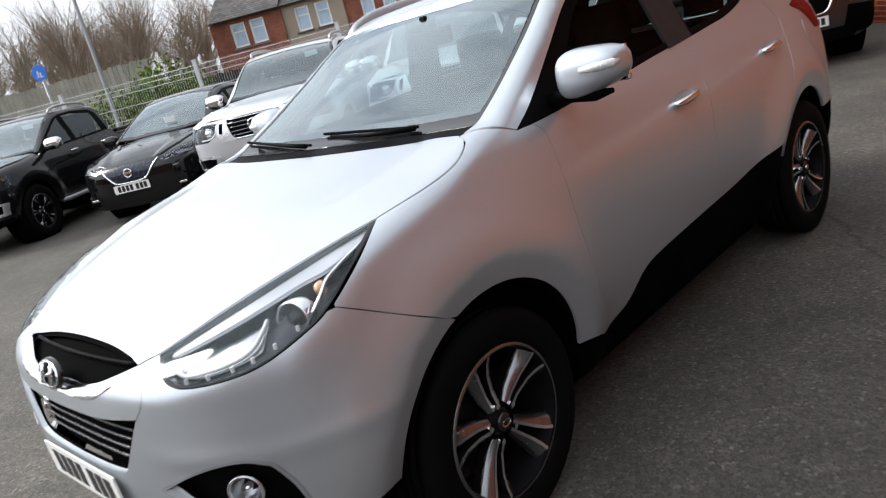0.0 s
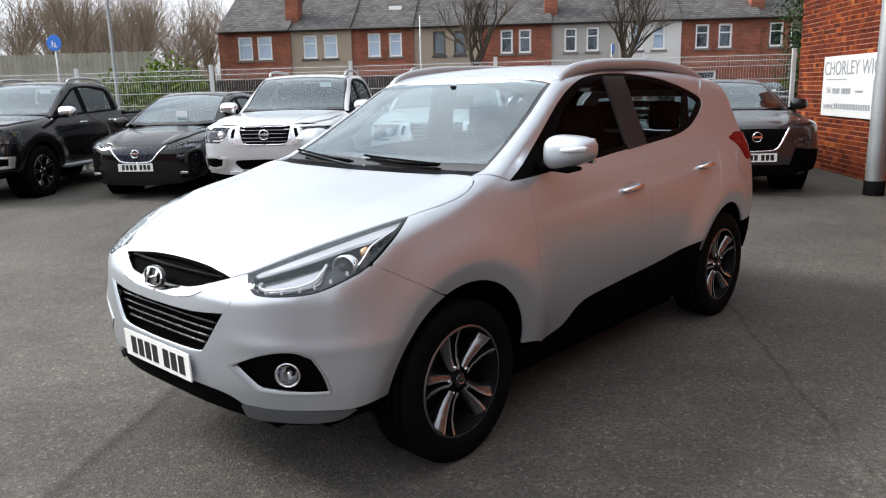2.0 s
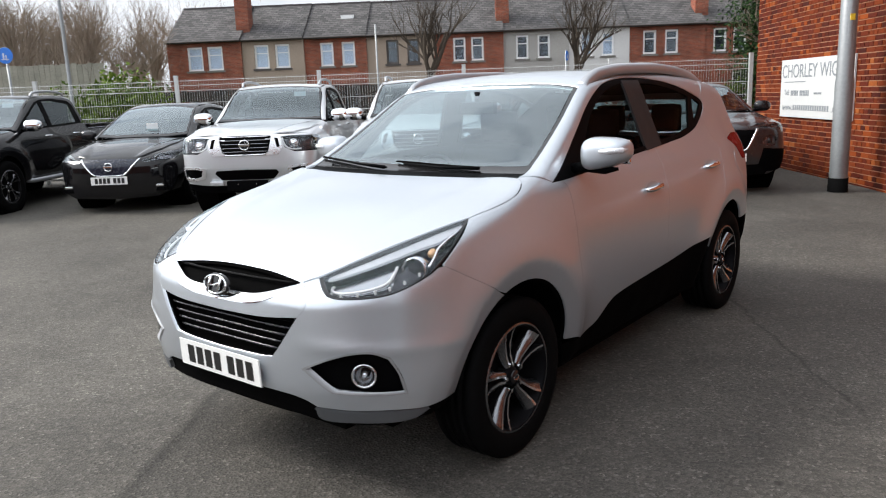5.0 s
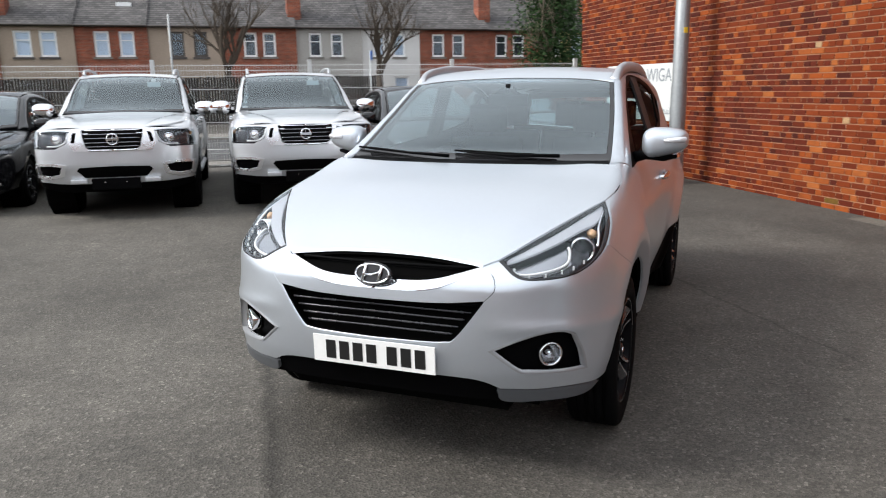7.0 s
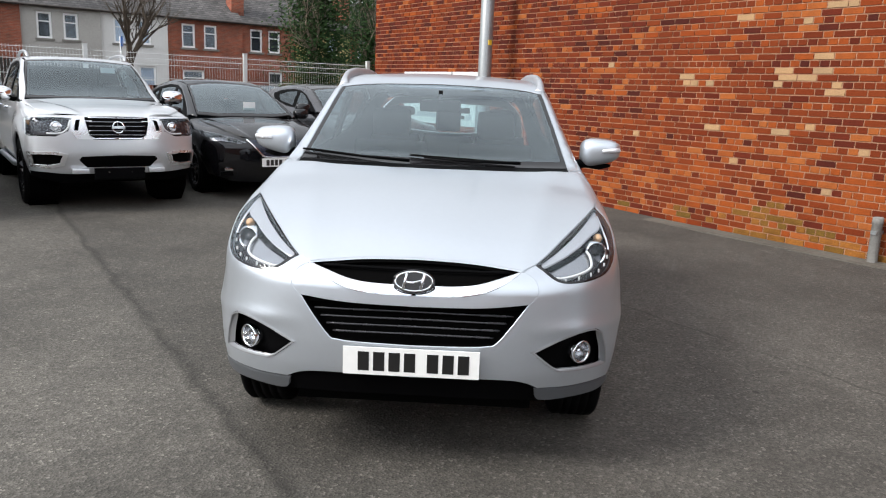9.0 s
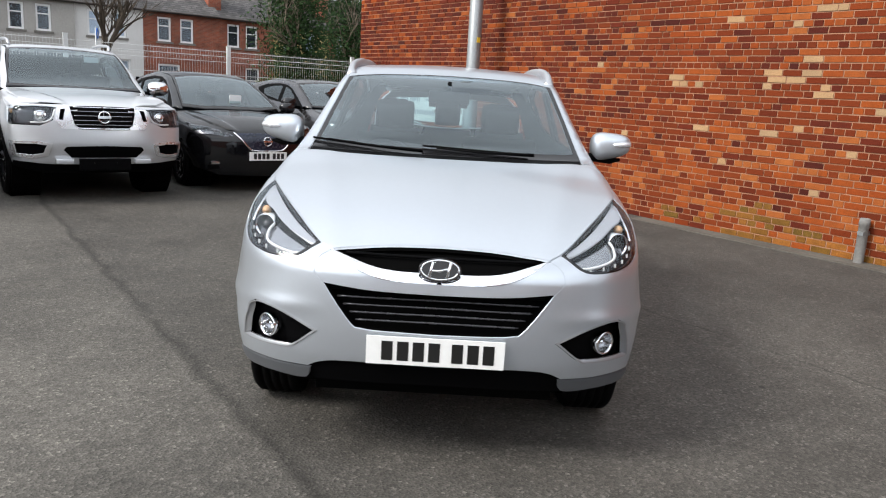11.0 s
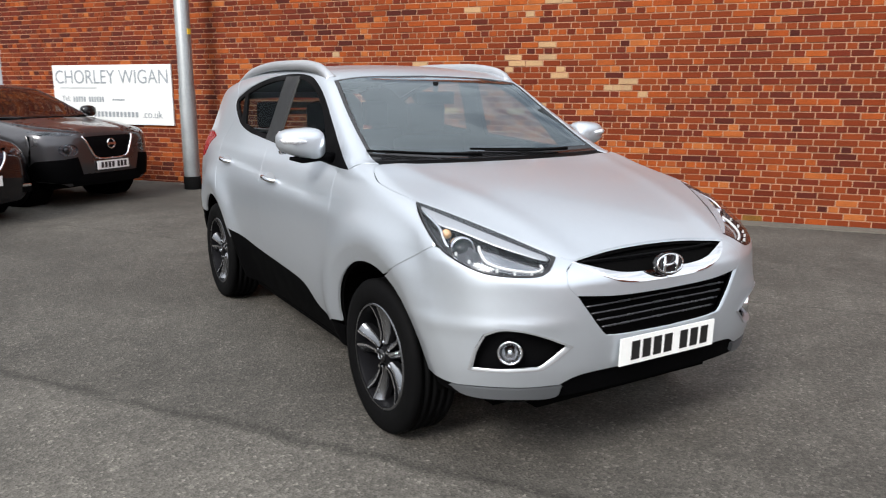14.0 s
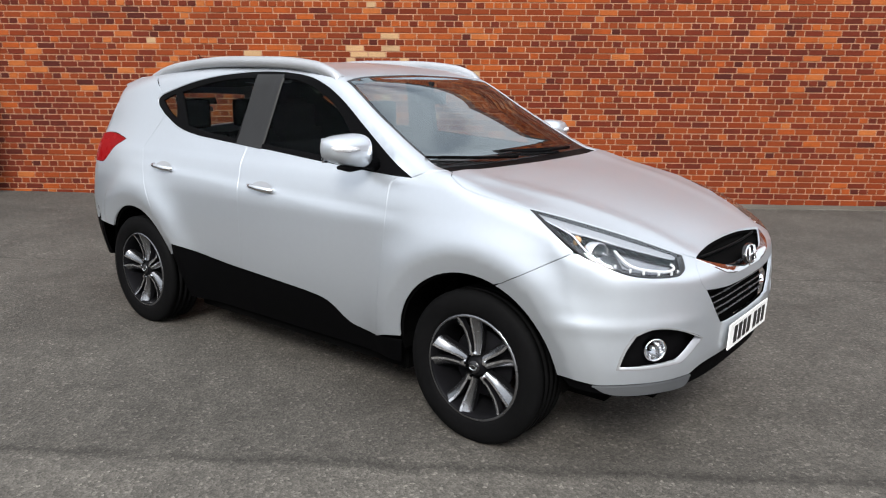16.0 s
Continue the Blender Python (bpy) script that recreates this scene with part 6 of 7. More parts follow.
        blade = [on_top(b0[0] + (b1[0] - b0[0]) * t, max(0.3, b0[1] + 0.03 + (b1[1] - b0[1]) * t * 0.7)) for t in np.linspace(0.05, 1.15, 9)]
        tube(bm, [(p[0], p[1], p[2] + 0.008) for p in blade], 0.006, 5)
        part("blade", bm, "rubber", w)
    # aerial
    bm = bmesh.new()
    tube(bm, [(0, 2.95, 1.58), (0, 3.0, 1.62), (0, 3.12, 1.72)], [0.012, 0.005, 0.003], 6)
    part("aerial", bm, "trim_black", car)
    # underbody, wheel wells and a near-black inner skin for the shade in the gaps
    # the block below the nose is added only to deepen the shade under the bumper
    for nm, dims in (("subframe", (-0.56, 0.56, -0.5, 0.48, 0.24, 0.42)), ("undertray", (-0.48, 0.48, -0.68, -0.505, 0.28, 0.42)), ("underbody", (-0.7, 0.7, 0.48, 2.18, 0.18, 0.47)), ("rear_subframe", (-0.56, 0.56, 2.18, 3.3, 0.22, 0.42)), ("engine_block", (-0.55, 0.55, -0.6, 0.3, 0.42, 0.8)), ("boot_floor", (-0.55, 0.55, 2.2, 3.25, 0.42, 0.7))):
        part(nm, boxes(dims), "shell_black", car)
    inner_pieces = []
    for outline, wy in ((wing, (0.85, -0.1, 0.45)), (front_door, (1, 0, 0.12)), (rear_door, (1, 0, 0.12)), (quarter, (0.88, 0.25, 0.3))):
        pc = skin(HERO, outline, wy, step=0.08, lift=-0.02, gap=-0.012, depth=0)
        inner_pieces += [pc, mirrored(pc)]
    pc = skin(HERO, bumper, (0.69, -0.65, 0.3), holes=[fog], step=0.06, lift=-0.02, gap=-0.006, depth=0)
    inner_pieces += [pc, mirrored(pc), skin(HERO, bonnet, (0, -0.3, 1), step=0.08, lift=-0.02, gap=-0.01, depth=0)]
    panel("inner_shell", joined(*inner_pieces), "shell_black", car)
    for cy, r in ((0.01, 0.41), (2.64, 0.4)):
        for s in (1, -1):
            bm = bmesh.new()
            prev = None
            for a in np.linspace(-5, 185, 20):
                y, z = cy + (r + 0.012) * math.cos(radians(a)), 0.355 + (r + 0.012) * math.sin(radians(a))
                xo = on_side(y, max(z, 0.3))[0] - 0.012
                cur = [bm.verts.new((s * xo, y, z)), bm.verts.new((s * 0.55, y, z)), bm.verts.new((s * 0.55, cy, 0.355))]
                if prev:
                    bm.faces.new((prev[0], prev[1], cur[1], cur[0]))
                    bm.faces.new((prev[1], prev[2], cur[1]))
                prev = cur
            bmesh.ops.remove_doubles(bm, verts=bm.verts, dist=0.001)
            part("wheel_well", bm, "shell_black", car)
    for y in (0.0, 2.64):
        for s in (1, -1):
            wheel(car, pose(s * 0.735, y, 0.345, 0, 0, 0 if s == 1 else 180), 0.347, 0.225, 0.236)
    # cabin
    dash_ = bmesh.new()
    rows_ = []
    for y, z in ((0.36, 1.12), (0.5, 1.15), (0.66, 1.15), (0.76, 1.08), (0.78, 0.9), (0.7, 0.6)):
        rows_.append([dash_.verts.new((x, y - 0.05 * (abs(x) / 0.7) ** 2 * -1, z - 0.03 * (x / 0.7) ** 2)) for x in np.linspace(-0.68, 0.68, 13)])
    for a, b in zip(rows_, rows_[1:]):
        for i in range(12):
            dash_.faces.new((a[i], a[i + 1], b[i + 1], b[i]))
    part("dashboard", dash_, "dash", car, smooth=True)
    sw = thing_part("steering_wheel", car, pose(-0.36, 0.9, 1.02, 62, 0, 0))
    bm = bmesh.new()
    tube(bm, [(0.185 * math.cos(a), 0.185 * math.sin(a), 0) for a in np.linspace(0, 2 * math.pi, 33)], 0.016, 8, cap=False)
    part("rim", bm, "dash", sw, smooth=True)
    part("spokes_hub", boxes((-0.17, 0.17, -0.025, 0.025, -0.01, 0.012), (-0.07, 0.07, -0.08, 0.05, -0.015, 0.02), bevel=0.005), "dash", sw)
    part("floor_pan", boxes((-0.68, 0.68, 0.5, 3.2, 0.47, 0.5)), "dash", car)
    for s in (1, -1):
        seat(car, s * 0.36, 1.28)
    for xx in (-0.42, 0.0, 0.42):
        seat(car, xx, 2.2, 0.4, 0.2)
    part("parcel_shelf", boxes((-0.6, 0.6, 2.62, 3.2, 0.98, 1.0)), "dash", car)
    inner_trim = []
    for pc in (skin(HERO, cant, (0.72, -0.25, 0.6), step=0.05, lift=-0.04, gap=0.0, depth=0),):
        inner_trim += [pc, mirrored(pc)]
    panel("pillar_trim", joined(*inner_trim), "cabin_pale", car, "pale grey pillar trim")
    st = thing_part("window_sticker", car, pose(0.0, 3.17, 1.36, -20, 0, 0))
    part("upper_bar", boxes((-0.17, 0.17, -0.002, 0.002, 0.0, 0.05)), "sign_white", st)
    part("lower_bar", boxes((-0.12, 0.12, -0.002, 0.002, -0.055, -0.02)), "sign_white", st)
    rm = thing_part("interior_mirror", car, pose(0, 0.93, 1.46))
    part("housing", boxes((-0.12, 0.12, -0.02, 0.015, -0.035, 0.035), bevel=0.012), "dash", rm)
    part("stalk", boxes((-0.012, 0.012, -0.02, 0.0, 0.035, 0.09)), "dash", rm)
    return car


silver_car()

# ---- the parked cars ----
surface("pickup_silver", (0.58, 0.595, 0.615), 0.32, 0.5, vary=0.02, big=2, fine=40, rvary=0.03, coat=1.0)
surface("lamp_grey", (0.13, 0.13, 0.14), 0.25, 0.8, vary=0.15, big=12, fine=60)
surface("pickup_bright", (0.75, 0.76, 0.78), 0.25, 0.8, vary=0.03, big=4, fine=60)
surface("paper", (0.72, 0.74, 0.74), 0.8, vary=0.05)
surface("grille_blue", (0.012, 0.016, 0.03), 0.25, vary=0.1, big=30, fine=200)


class Form:
    """Places on the skin of a body: from the side, from above, from ahead."""

    def __init__(self, inside):
        self.inside = inside

    def S(self, *yz):
        return [tuple(p) for p in meet(self.inside, [(0.8, y, z) for y, z in yz], (1, 0, 0), 0.6)]

    def T(self, *xy):
        return [tuple(p) for p in meet(self.inside, [(x, y, 1.3) for x, y in xy], (0, 0, 1), 0.9)]

    def N(self, *xz):
        return [tuple(p) for p in meet(self.inside, [(x, -0.7, z) for x, z in xz], (0, -1, 0), 0.6)]


def mirror_line(line):
    return [(-p[0], p[1], p[2]) for p in line][::-1]


def whole(half):
    """A full-width outline from a half that starts and ends on the middle."""
    return half + mirror_line(half)[1:-1]


def parked_car(m, label, F, paint, bonnet, screen, roof, side, cant, panes, wing, wheel_r, rim_r, half_track, wheelbase, group, ridge=0.012):
    """What all the parked cars have: bonnet, glass, roof, sides, wheels, mirrors, dark inside."""
    car = thing("car", m, label, "car", group)
    f = F.inside
    crease = lambda p: ridge * np.tanh((np.abs(p[:, 0]) - (0.36 + 0.28 * (p[:, 1] + 0.8))) / 0.035) * np.clip((0.4 - p[:, 1]) / 0.5, 0, 1)
    panel("bonnet", skin(f, whole(F.T(*bonnet)), (0, -0.35, 1), step=0.035, bulge=crease), paint, car)
    ws = whole(F.T(*screen))
    c = np.mean([np.array(p) for p in ws], 0)
    inner = F.T(*[(c[0] + (p[0] - c[0]) * 0.955, c[1] + (p[1] - c[1]) * 0.88) for p in ws])
    panel("windscreen_seal", skin(f, ws, (0, -0.6, 0.8), holes=[inner], step=0.06, lift=-0.003), "trim_gloss", car, "black windscreen surround")
    panel("windscreen", skin(f, inner, (0, -0.6, 0.8), step=0.1, lift=-0.003, gap=-0.001, depth=0), "parked_glass", car, "clear windscreen", shadow=False)
    panel("roof", skin(f, whole(F.T(*roof)), (0, -0.1, 1), step=0.09), paint, car)
    line = []
    for q in side:     # a point, or (y, z, r): a wheel arch, met from behind
        line += [q] if len(q) == 2 else [(q[0] + q[2] * math.cos(radians(a)), q[1] + q[2] * math.sin(radians(a))) for a in np.linspace(-12, 192, 20)]
    sd = F.S(*line)
    both("body_side", skin(f, sd, (1, 0, 0.15), step=0.07), paint, car)
    both("wing_top", skin(f, F.T(*[(x - 0.07, y) for x, y in bonnet[2:6]]) + F.S(*wing), (0.6, -0.3, 0.74), step=0.07, lift=-0.004, gap=0), paint, car)
    both("roof_side", skin(f, F.T(*cant[0]) + F.S(*cant[1]), (0.75, -0.2, 0.6), step=0.06, gap=0.001), paint, car)
    band = F.S(*cant[2])
    holes = [F.S(*pn) for pn in panes]
    both("window_surround", skin(f, band, (1, 0, 0.35), holes=holes, step=0.06, lift=-0.004, gap=0), "trim_black", car, "black side window surround")
    for hl in holes:
        both("side_window", skin(f, hl, (1, 0, 0.35), step=0.1, lift=-0.012, gap=-0.003, depth=0), "privacy_glass", car, "dark side window", shadow=False)
    for y in (0.0, wheelbase):
        for s in (1, -1):
            wheel(car, pose(s * half_track, y, wheel_r, 0, 0, 0 if s == 1 else 180), wheel_r, 0.23, rim_r, "alloy")
            bm = bmesh.new()
            bmesh.ops.create_cone(bm, cap_ends=True, segments=24, radius1=wheel_r + 0.06, radius2=wheel_r + 0.06, depth=0.3, matrix=pose(s * (half_track - 0.08), y, wheel_r, 0, 90, 0))
            part("wheel_well", bm, "shell_black", car)
    return car


def car_mirrors(car, x, y, z, material, scale=1.0):
    for s in (1, -1):
        mr = thing_part("door_mirror", car, pose(s * x, y, z))
        bm = bmesh.new()
        bmesh.ops.create_uvsphere(bm, u_segments=20, v_segments=12, radius=1.0)
        for v in bm.verts:
            q = [math.copysign(abs(w) ** 0.75, w) for w in v.co]
            v.co = (q[0] * 0.12 * scale, min(q[1], 0.5) * 0.08 * scale, q[2] * 0.08 * scale)
        part("shell", bm, material, mr, smooth=True)
        bm = bmesh.new()
        tube(bm, [(-s * 0.2, 0, -0.07), (-s * 0.08, 0, -0.06), (0, 0, -0.05)], [0.03, 0.025, 0.02], 8)
        part("arm", bm, "trim_black", mr, smooth=True)


def dark_inside(car, y0, y1, z0, belt, w, seat_y, top, back):
    """Floor, dash, seats and the dark behind panel gaps."""
    part("underbody", boxes((-w + 0.12, w - 0.12, -0.55, y1, z0, belt - 0.35)), "shell_black", car)
    part("rear_panel", boxes((-0.6, 0.6, back, back + 0.04, belt - 0.3, top - 0.1), bevel=0.01), "shell_black", car)
    part("dashboard", boxes((-w + 0.15, w - 0.15, y0, y0 + 0.4, belt - 0.35, belt - 0.06), bevel=0.05), "dash", car)
    for yy in seat_y:
        for s in (1, -1):
            st = thing_part("seat", car, pose(s * 0.37, yy, 0))
            part("backrest", boxes((-0.25, 0.25, 0.0, 0.16, belt - 0.4, belt + 0.18), bevel=0.06), "seat_cloth", st, smooth=True)
            part("head_restraint", boxes((-0.13, 0.13, 0.03, 0.13, belt + 0.2, min(top - 0.08, belt + 0.38)), bevel=0.04), "seat_cloth", st, smooth=True)


def round_badge(car, p, r, tilt):
    """A chrome ring with a plain bar across it."""
    b = thing_part("badge", car, pose(p[0], p[1], p[2], tilt, 0, 0))
    bm = bmesh.new()
    tube(bm, [(r * math.cos(a), 0, r * math.sin(a)) for a in np.linspace(0, 2 * math.pi, 33)], r * 0.14, 8, cap=False)
    part("ring", bm, "chrome", b, "chrome ring", smooth=True)
    part("bar", boxes((-r * 1.12, r * 1.12, -0.012, -0.002, -r * 0.22, r * 0.22), bevel=0.002), "chrome", b, "chrome bar")


def bar_along(F, car, name, xz, r, material, lift=0.01, label=""):
    """A moulding laid along the nose."""
    for s in (1, -1):
        bm = bmesh.new()
        pts = F.N(*[tuple(q) for q in curve(*xz, n=5)])
        nr = normals_of(F.inside, np.array(pts))
        tube(bm, [(s * (p[0] + n[0] * lift), p[1] + n[1] * lift, p[2] + n[2] * lift) for p, n in zip(pts, nr)], r, 6)
        part(name, bm, material, car, label, smooth=True)


def pickup(m, label, paint, group, rails=True):
    body = body_of(
        top=[(-1.0, 0.98), (-0.85, 1.07), (-0.7, 1.12), (-0.3, 1.175), (0.2, 1.21), (0.42, 1.232), (0.54, 1.28), (1.2, 1.68), (1.45, 1.745), (2.0, 1.755), (2.42, 1.72), (2.56, 1.64), (2.68, 1.2), (4.4, 1.19)],
        section=[(0.3, 0.82), (0.5, 0.875), (0.7, 0.905), (0.85, 0.91), (1.0, 0.9), (1.1, 0.88), (1.2, 0.845), (1.4, 0.785), (1.6, 0.715), (1.8, 0.65)],
        nose=[(0.3, -0.78), (0.5, -0.88), (0.65, -0.92), (0.8, -0.915), (0.95, -0.9), (1.05, -0.87), (1.15, -0.75), (1.3, -0.5)],
        tail=[(0.3, 4.25), (0.6, 4.33), (1.2, 4.33), (1.8, 4.3)],
        crown=[(-0.9, 0.07), (0.3, 0.05), (0.7, 0.03), (1.3, 0.04), (1.6, 0.07), (4.3, 0.05)],
        front_bow=(0.94, 0.5, 3.6), tail_bow=(0.95, 0.3, 6.0),
        taper=[(-0.9, -0.02), (0, 0.0), (4.3, 0.0)], flare=0.035, arches=[(0, 0.39, 0.45), (3.15, 0.39, 0.45)], bottom=0.3,
        shoulder=[(-0.9, 0.1), (0.5, 0.08), (1.3, 0.06), (4.3, 0.05)])
    F = Form(body)
    belt = [(0.42, 1.17), (1.1, 1.2), (1.8, 1.215), (2.48, 1.245)]
    top_line = [(2.42, 1.56), (2.3, 1.635), (1.8, 1.675), (1.45, 1.66), (1.25, 1.615), (0.76, 1.36), (0.48, 1.2)]
    car = parked_car(
        m, label, F, paint,
        bonnet=[(0, -0.83), (0.35, -0.82), (0.62, -0.74), (0.78, -0.5), (0.82, 0.0), (0.8, 0.38), (0.4, 0.38), (0, 0.38)],
        screen=[(0, 0.43), (0.4, 0.44), (0.765, 0.48), (0.71, 0.88), (0.65, 1.24), (0.3, 1.28), (0, 1.29)],
        roof=[(0, 1.3), (0.3, 1.29), (0.64, 1.26), (0.66, 1.8), (0.64, 2.42), (0.3, 2.48), (0, 2.5)],
        side=[(-0.5, 0.62), (-0.55, 0.85), (-0.5, 1.02), (-0.1, 1.1), (0.32, 1.13), (0.42, 1.17), (1.1, 1.2), (1.8, 1.215), (2.5, 1.245), (2.72, 1.17), (4.25, 1.16), (4.25, 0.62), (3.63, 0.48), (3.15, 0.39, 0.45), (2.6, 0.43), (0.55, 0.43), (0, 0.39, 0.45), (-0.46, 0.44)],
        cant=([(0.78, 0.43), (0.71, 0.88), (0.655, 1.24), (0.66, 1.8), (0.64, 2.45)], [(2.56, 1.3), (2.48, 1.245)] + top_line, belt + top_line),
        panes=[[(0.66, 1.215), (1.38, 1.235), (1.38, 1.62), (1.24, 1.57), (0.86, 1.38)], [(1.5, 1.24), (2.32, 1.265), (2.3, 1.58), (1.8, 1.64), (1.5, 1.635)]],
        wing=[(0.4, 1.1), (0.0, 1.04), (-0.4, 1.0), (-0.55, 1.0), (-0.68, 1.01)], wheel_r=0.385, rim_r=0.245, half_track=0.8, wheelbase=3.15, group=group)
    # front
    lamp = F.N((0.465, 1.04), (0.51, 0.9), (0.64, 0.84)) + F.S((-0.62, 0.835), (-0.45, 0.88), (-0.42, 1.01), (-0.6, 1.04)) + F.N((0.7, 1.05), (0.56, 1.05))
    grille = F.N((-0.004, 0.83), (0.26, 0.83), (0.3, 0.86), (0.335, 1.05), (0.2, 1.057), (-0.004, 1.06))
    cheek = F.N((0.345, 1.055), (0.4, 1.052), (0.45, 1.045), (0.485, 0.9), (0.43, 0.815), (0.27, 0.81), (0.31, 0.855), (0.33, 0.95))
    intake = F.N((-0.004, 0.5), (0.34, 0.5), (0.42, 0.585), (0.39, 0.62), (-0.004, 0.63))
    fog = F.N((0.53, 0.65), (0.57, 0.53), (0.7, 0.5)) + F.S((-0.66, 0.51), (-0.64, 0.66)) + F.N((0.66, 0.67))
    front = F.N((-0.004, 1.075), (0.35, 1.07), (0.62, 1.065)) + F.S((-0.6, 1.055), (-0.5, 1.02), (-0.55, 0.85), (-0.5, 0.6), (-0.47, 0.42)) + F.N((0.74, 0.4), (0.62, 0.36), *[(-0.004, z) for z in np.linspace(0.36, 1.05, 14)])
    way = (0.35, -0.93, 0.06)
    half = skin(body, front, way, holes=[lamp, fog], step=0.05, gap=0.0)
    panel("front_end", joined(half, mirrored(half)), paint, car)
    for nm, ol, mt, lf in (("upper_grille", grille, "trim_black", 0.004), ("intake", intake, "shell_black", 0.004)):
        h2 = skin(body, ol, way, step=0.06, lift=lf, gap=-0.001, depth=0)
        panel(nm, joined(h2, mirrored(h2)), mt, car, "black " + nm.replace("_", " "))
    for z in (0.86, 0.905, 0.955, 1.0, 1.042):
        bar_along(F, car, "grille_bar", [(0.0, z), (0.15, z), (0.3, z)], 0.007, "chrome" if z > 1.04 else "alloy_grey", 0.008)
    both("chrome_wing", skin(body, cheek, way, step=0.04, lift=0.014, gap=0.0, depth=0.016), "pickup_bright", car, "bright wing beside the grille")
    slot = F.N((0.385, 1.02), (0.43, 1.015), (0.455, 0.91), (0.415, 0.905))
    both("side_slot", skin(body, slot, way, step=0.03, lift=0.017, gap=0.0, depth=0.004), "shell_black", car, "black slot beside the grille")
    # shade below the bumper, put in as a black strip over the paint
    shade_strip = F.N((-0.004, 0.42), (0.45, 0.42), (0.62, 0.43), (0.74, 0.445)) + F.S((-0.49, 0.45), (-0.47, 0.4)) + F.N((0.74, 0.36), (0.6, 0.325), (-0.004, 0.32))
    h2 = skin(body, shade_strip, way, step=0.06, lift=0.006, gap=0.0, depth=0.01)
    panel("under_bumper_shade", joined(h2, mirrored(h2)), "plastic_dark", car, "black strip standing for the shade under the bumper")
    bar_along(F, car, "grille_sill", [(0.27, 0.822), (0.2, 0.818), (0.0, 0.815)], 0.012, "chrome", 0.006)
    round_badge(car, (0, -0.932, 0.945), 0.062, 0)
    part("plate_carrier", boxes((-0.27, 0.27, -0.94, -0.9, 0.36, 0.49), bevel=0.008), "trim_black", car, "empty black plate carrier")
    for s in (1, -1):
        part("skid_end", boxes((s * 0.41 - 0.09, s * 0.41 + 0.09, -0.915, -0.85, 0.43, 0.485), bevel=0.015), paint, car)
        part("tow_cover", boxes((s * 0.12 - 0.006, s * 0.12 + 0.006, -0.945, -0.939, 0.44, 0.452)), "chrome", car)
    hb = both("headlight", skin(body, lamp, (0.5, -0.8, 0.2), step=0.05, lift=-0.05, gap=0.002, depth=-0.045), "lamp_dark", car, "smoked headlight")
    ln = skin(body, lamp, (0.5, -0.8, 0.2), step=0.06, lift=0.001, gap=0.001, depth=0)
    for h, pc, s in ((hb[0], ln, 1), (hb[1], mirrored(ln), -1)):
        panel("lens", pc, "lamp_glass", h, "clear lens", shadow=False)
        p = F.N((0.62, 0.945))[0]
        bm = bmesh.new()
        lathe(bm, [(0.0, -0.02), (0.03, -0.01), (0.045, 0.02), (0.055, 0.0), (0.06, 0.03)], 20, axis="y", at=(s * p[0], p[1] + 0.03, p[2]))
        part("projector", bm, "chrome", h, smooth=True)
        pts = F.N((0.48, 1.02), (0.52, 0.92), (0.6, 0.875), (0.72, 0.872))
        bm = bmesh.new()
        tube(bm, [(s * q[0], q[1] + 0.012, q[2]) for q in curve(*pts, n=5)], 0.011, 6)
        part("daylight_strip", bm, "sign_white", h, "white daylight strip", smooth=True)
        p = F.S((-0.52, 0.98))[0]
        bm = bmesh.new()
        lathe(bm, [(0.0, -0.02), (0.03, 0.0), (0.04, 0.03)], 16, axis="y", at=(s * (p[0] - 0.06), p[1], p[2]))
        part("indicator", bm, "amber", h, smooth=True)
    both("fog_recess", skin(body, fog, way, step=0.05, lift=-0.03, gap=-0.005, depth=0), "trim_black", car, "black fog lamp recess")
    fc = np.mean([np.array(p) for p in fog], 0)
    both("fog_trim", skin(body, fog, way, holes=[[tuple(fc + (np.array(p) - fc) * 0.78) for p in fog]], step=0.03, lift=0.012, gap=-0.006), "pickup_bright", car, "satin fog lamp frame")
    for s in (1, -1):
        bm = bmesh.new()
        lathe(bm, [(0.0, -0.02), (0.03, -0.015), (0.04, 0.02)], 16, axis="y", at=(s * fc[0], fc[1] + 0.02, fc[2]))
        part("fog_lamp", bm, "chrome", car, smooth=True)
        # roof rail
        bm = bmesh.new()
        q = [(p[0], p[1], p[2] + h) for p, h in zip(F.T((0.6, 1.36), (0.61, 1.46), (0.61, 1.9), (0.6, 2.32), (0.59, 2.44)), (0.0, 0.055, 0.07, 0.055, 0.0))]
        tube(bm, [(s * a, b, c) for a, b, c in curve(*q, n=6)], 0.02, 8)
        if rails:
            part("roof_rail", bm, "plastic_silver", car, "silver roof rail", smooth=True)
        # side step
        bm = bmesh.new()
        tube(bm, [(s * 0.84, 0.55, 0.42), (s * 0.9, 0.65, 0.41), (s * 0.9, 2.3, 0.41), (s * 0.84, 2.4, 0.42)], 0.035, 8)
        part("side_step", bm, "plastic_silver", car, "tubular side step", smooth=True)
        for y in (1.25, 2.15):
            p = F.S((y, 1.08))[0]
            bm = bmesh.new()
            tube(bm, [(s * p[0], y - 0.1, 1.08), (s * (p[0] + 0.03), y - 0.05, 1.08), (s * (p[0] + 0.03), y + 0.05, 1.08), (s * p[0], y + 0.1, 1.08)], 0.014, 6)
            part("handle", bm, "chrome", car, "chrome door handle", smooth=True)
    # load bed
    part("bed_floor", boxes((-0.78, 0.78, 2.72, 4.28, 0.7, 0.75)), "trim_black", car)
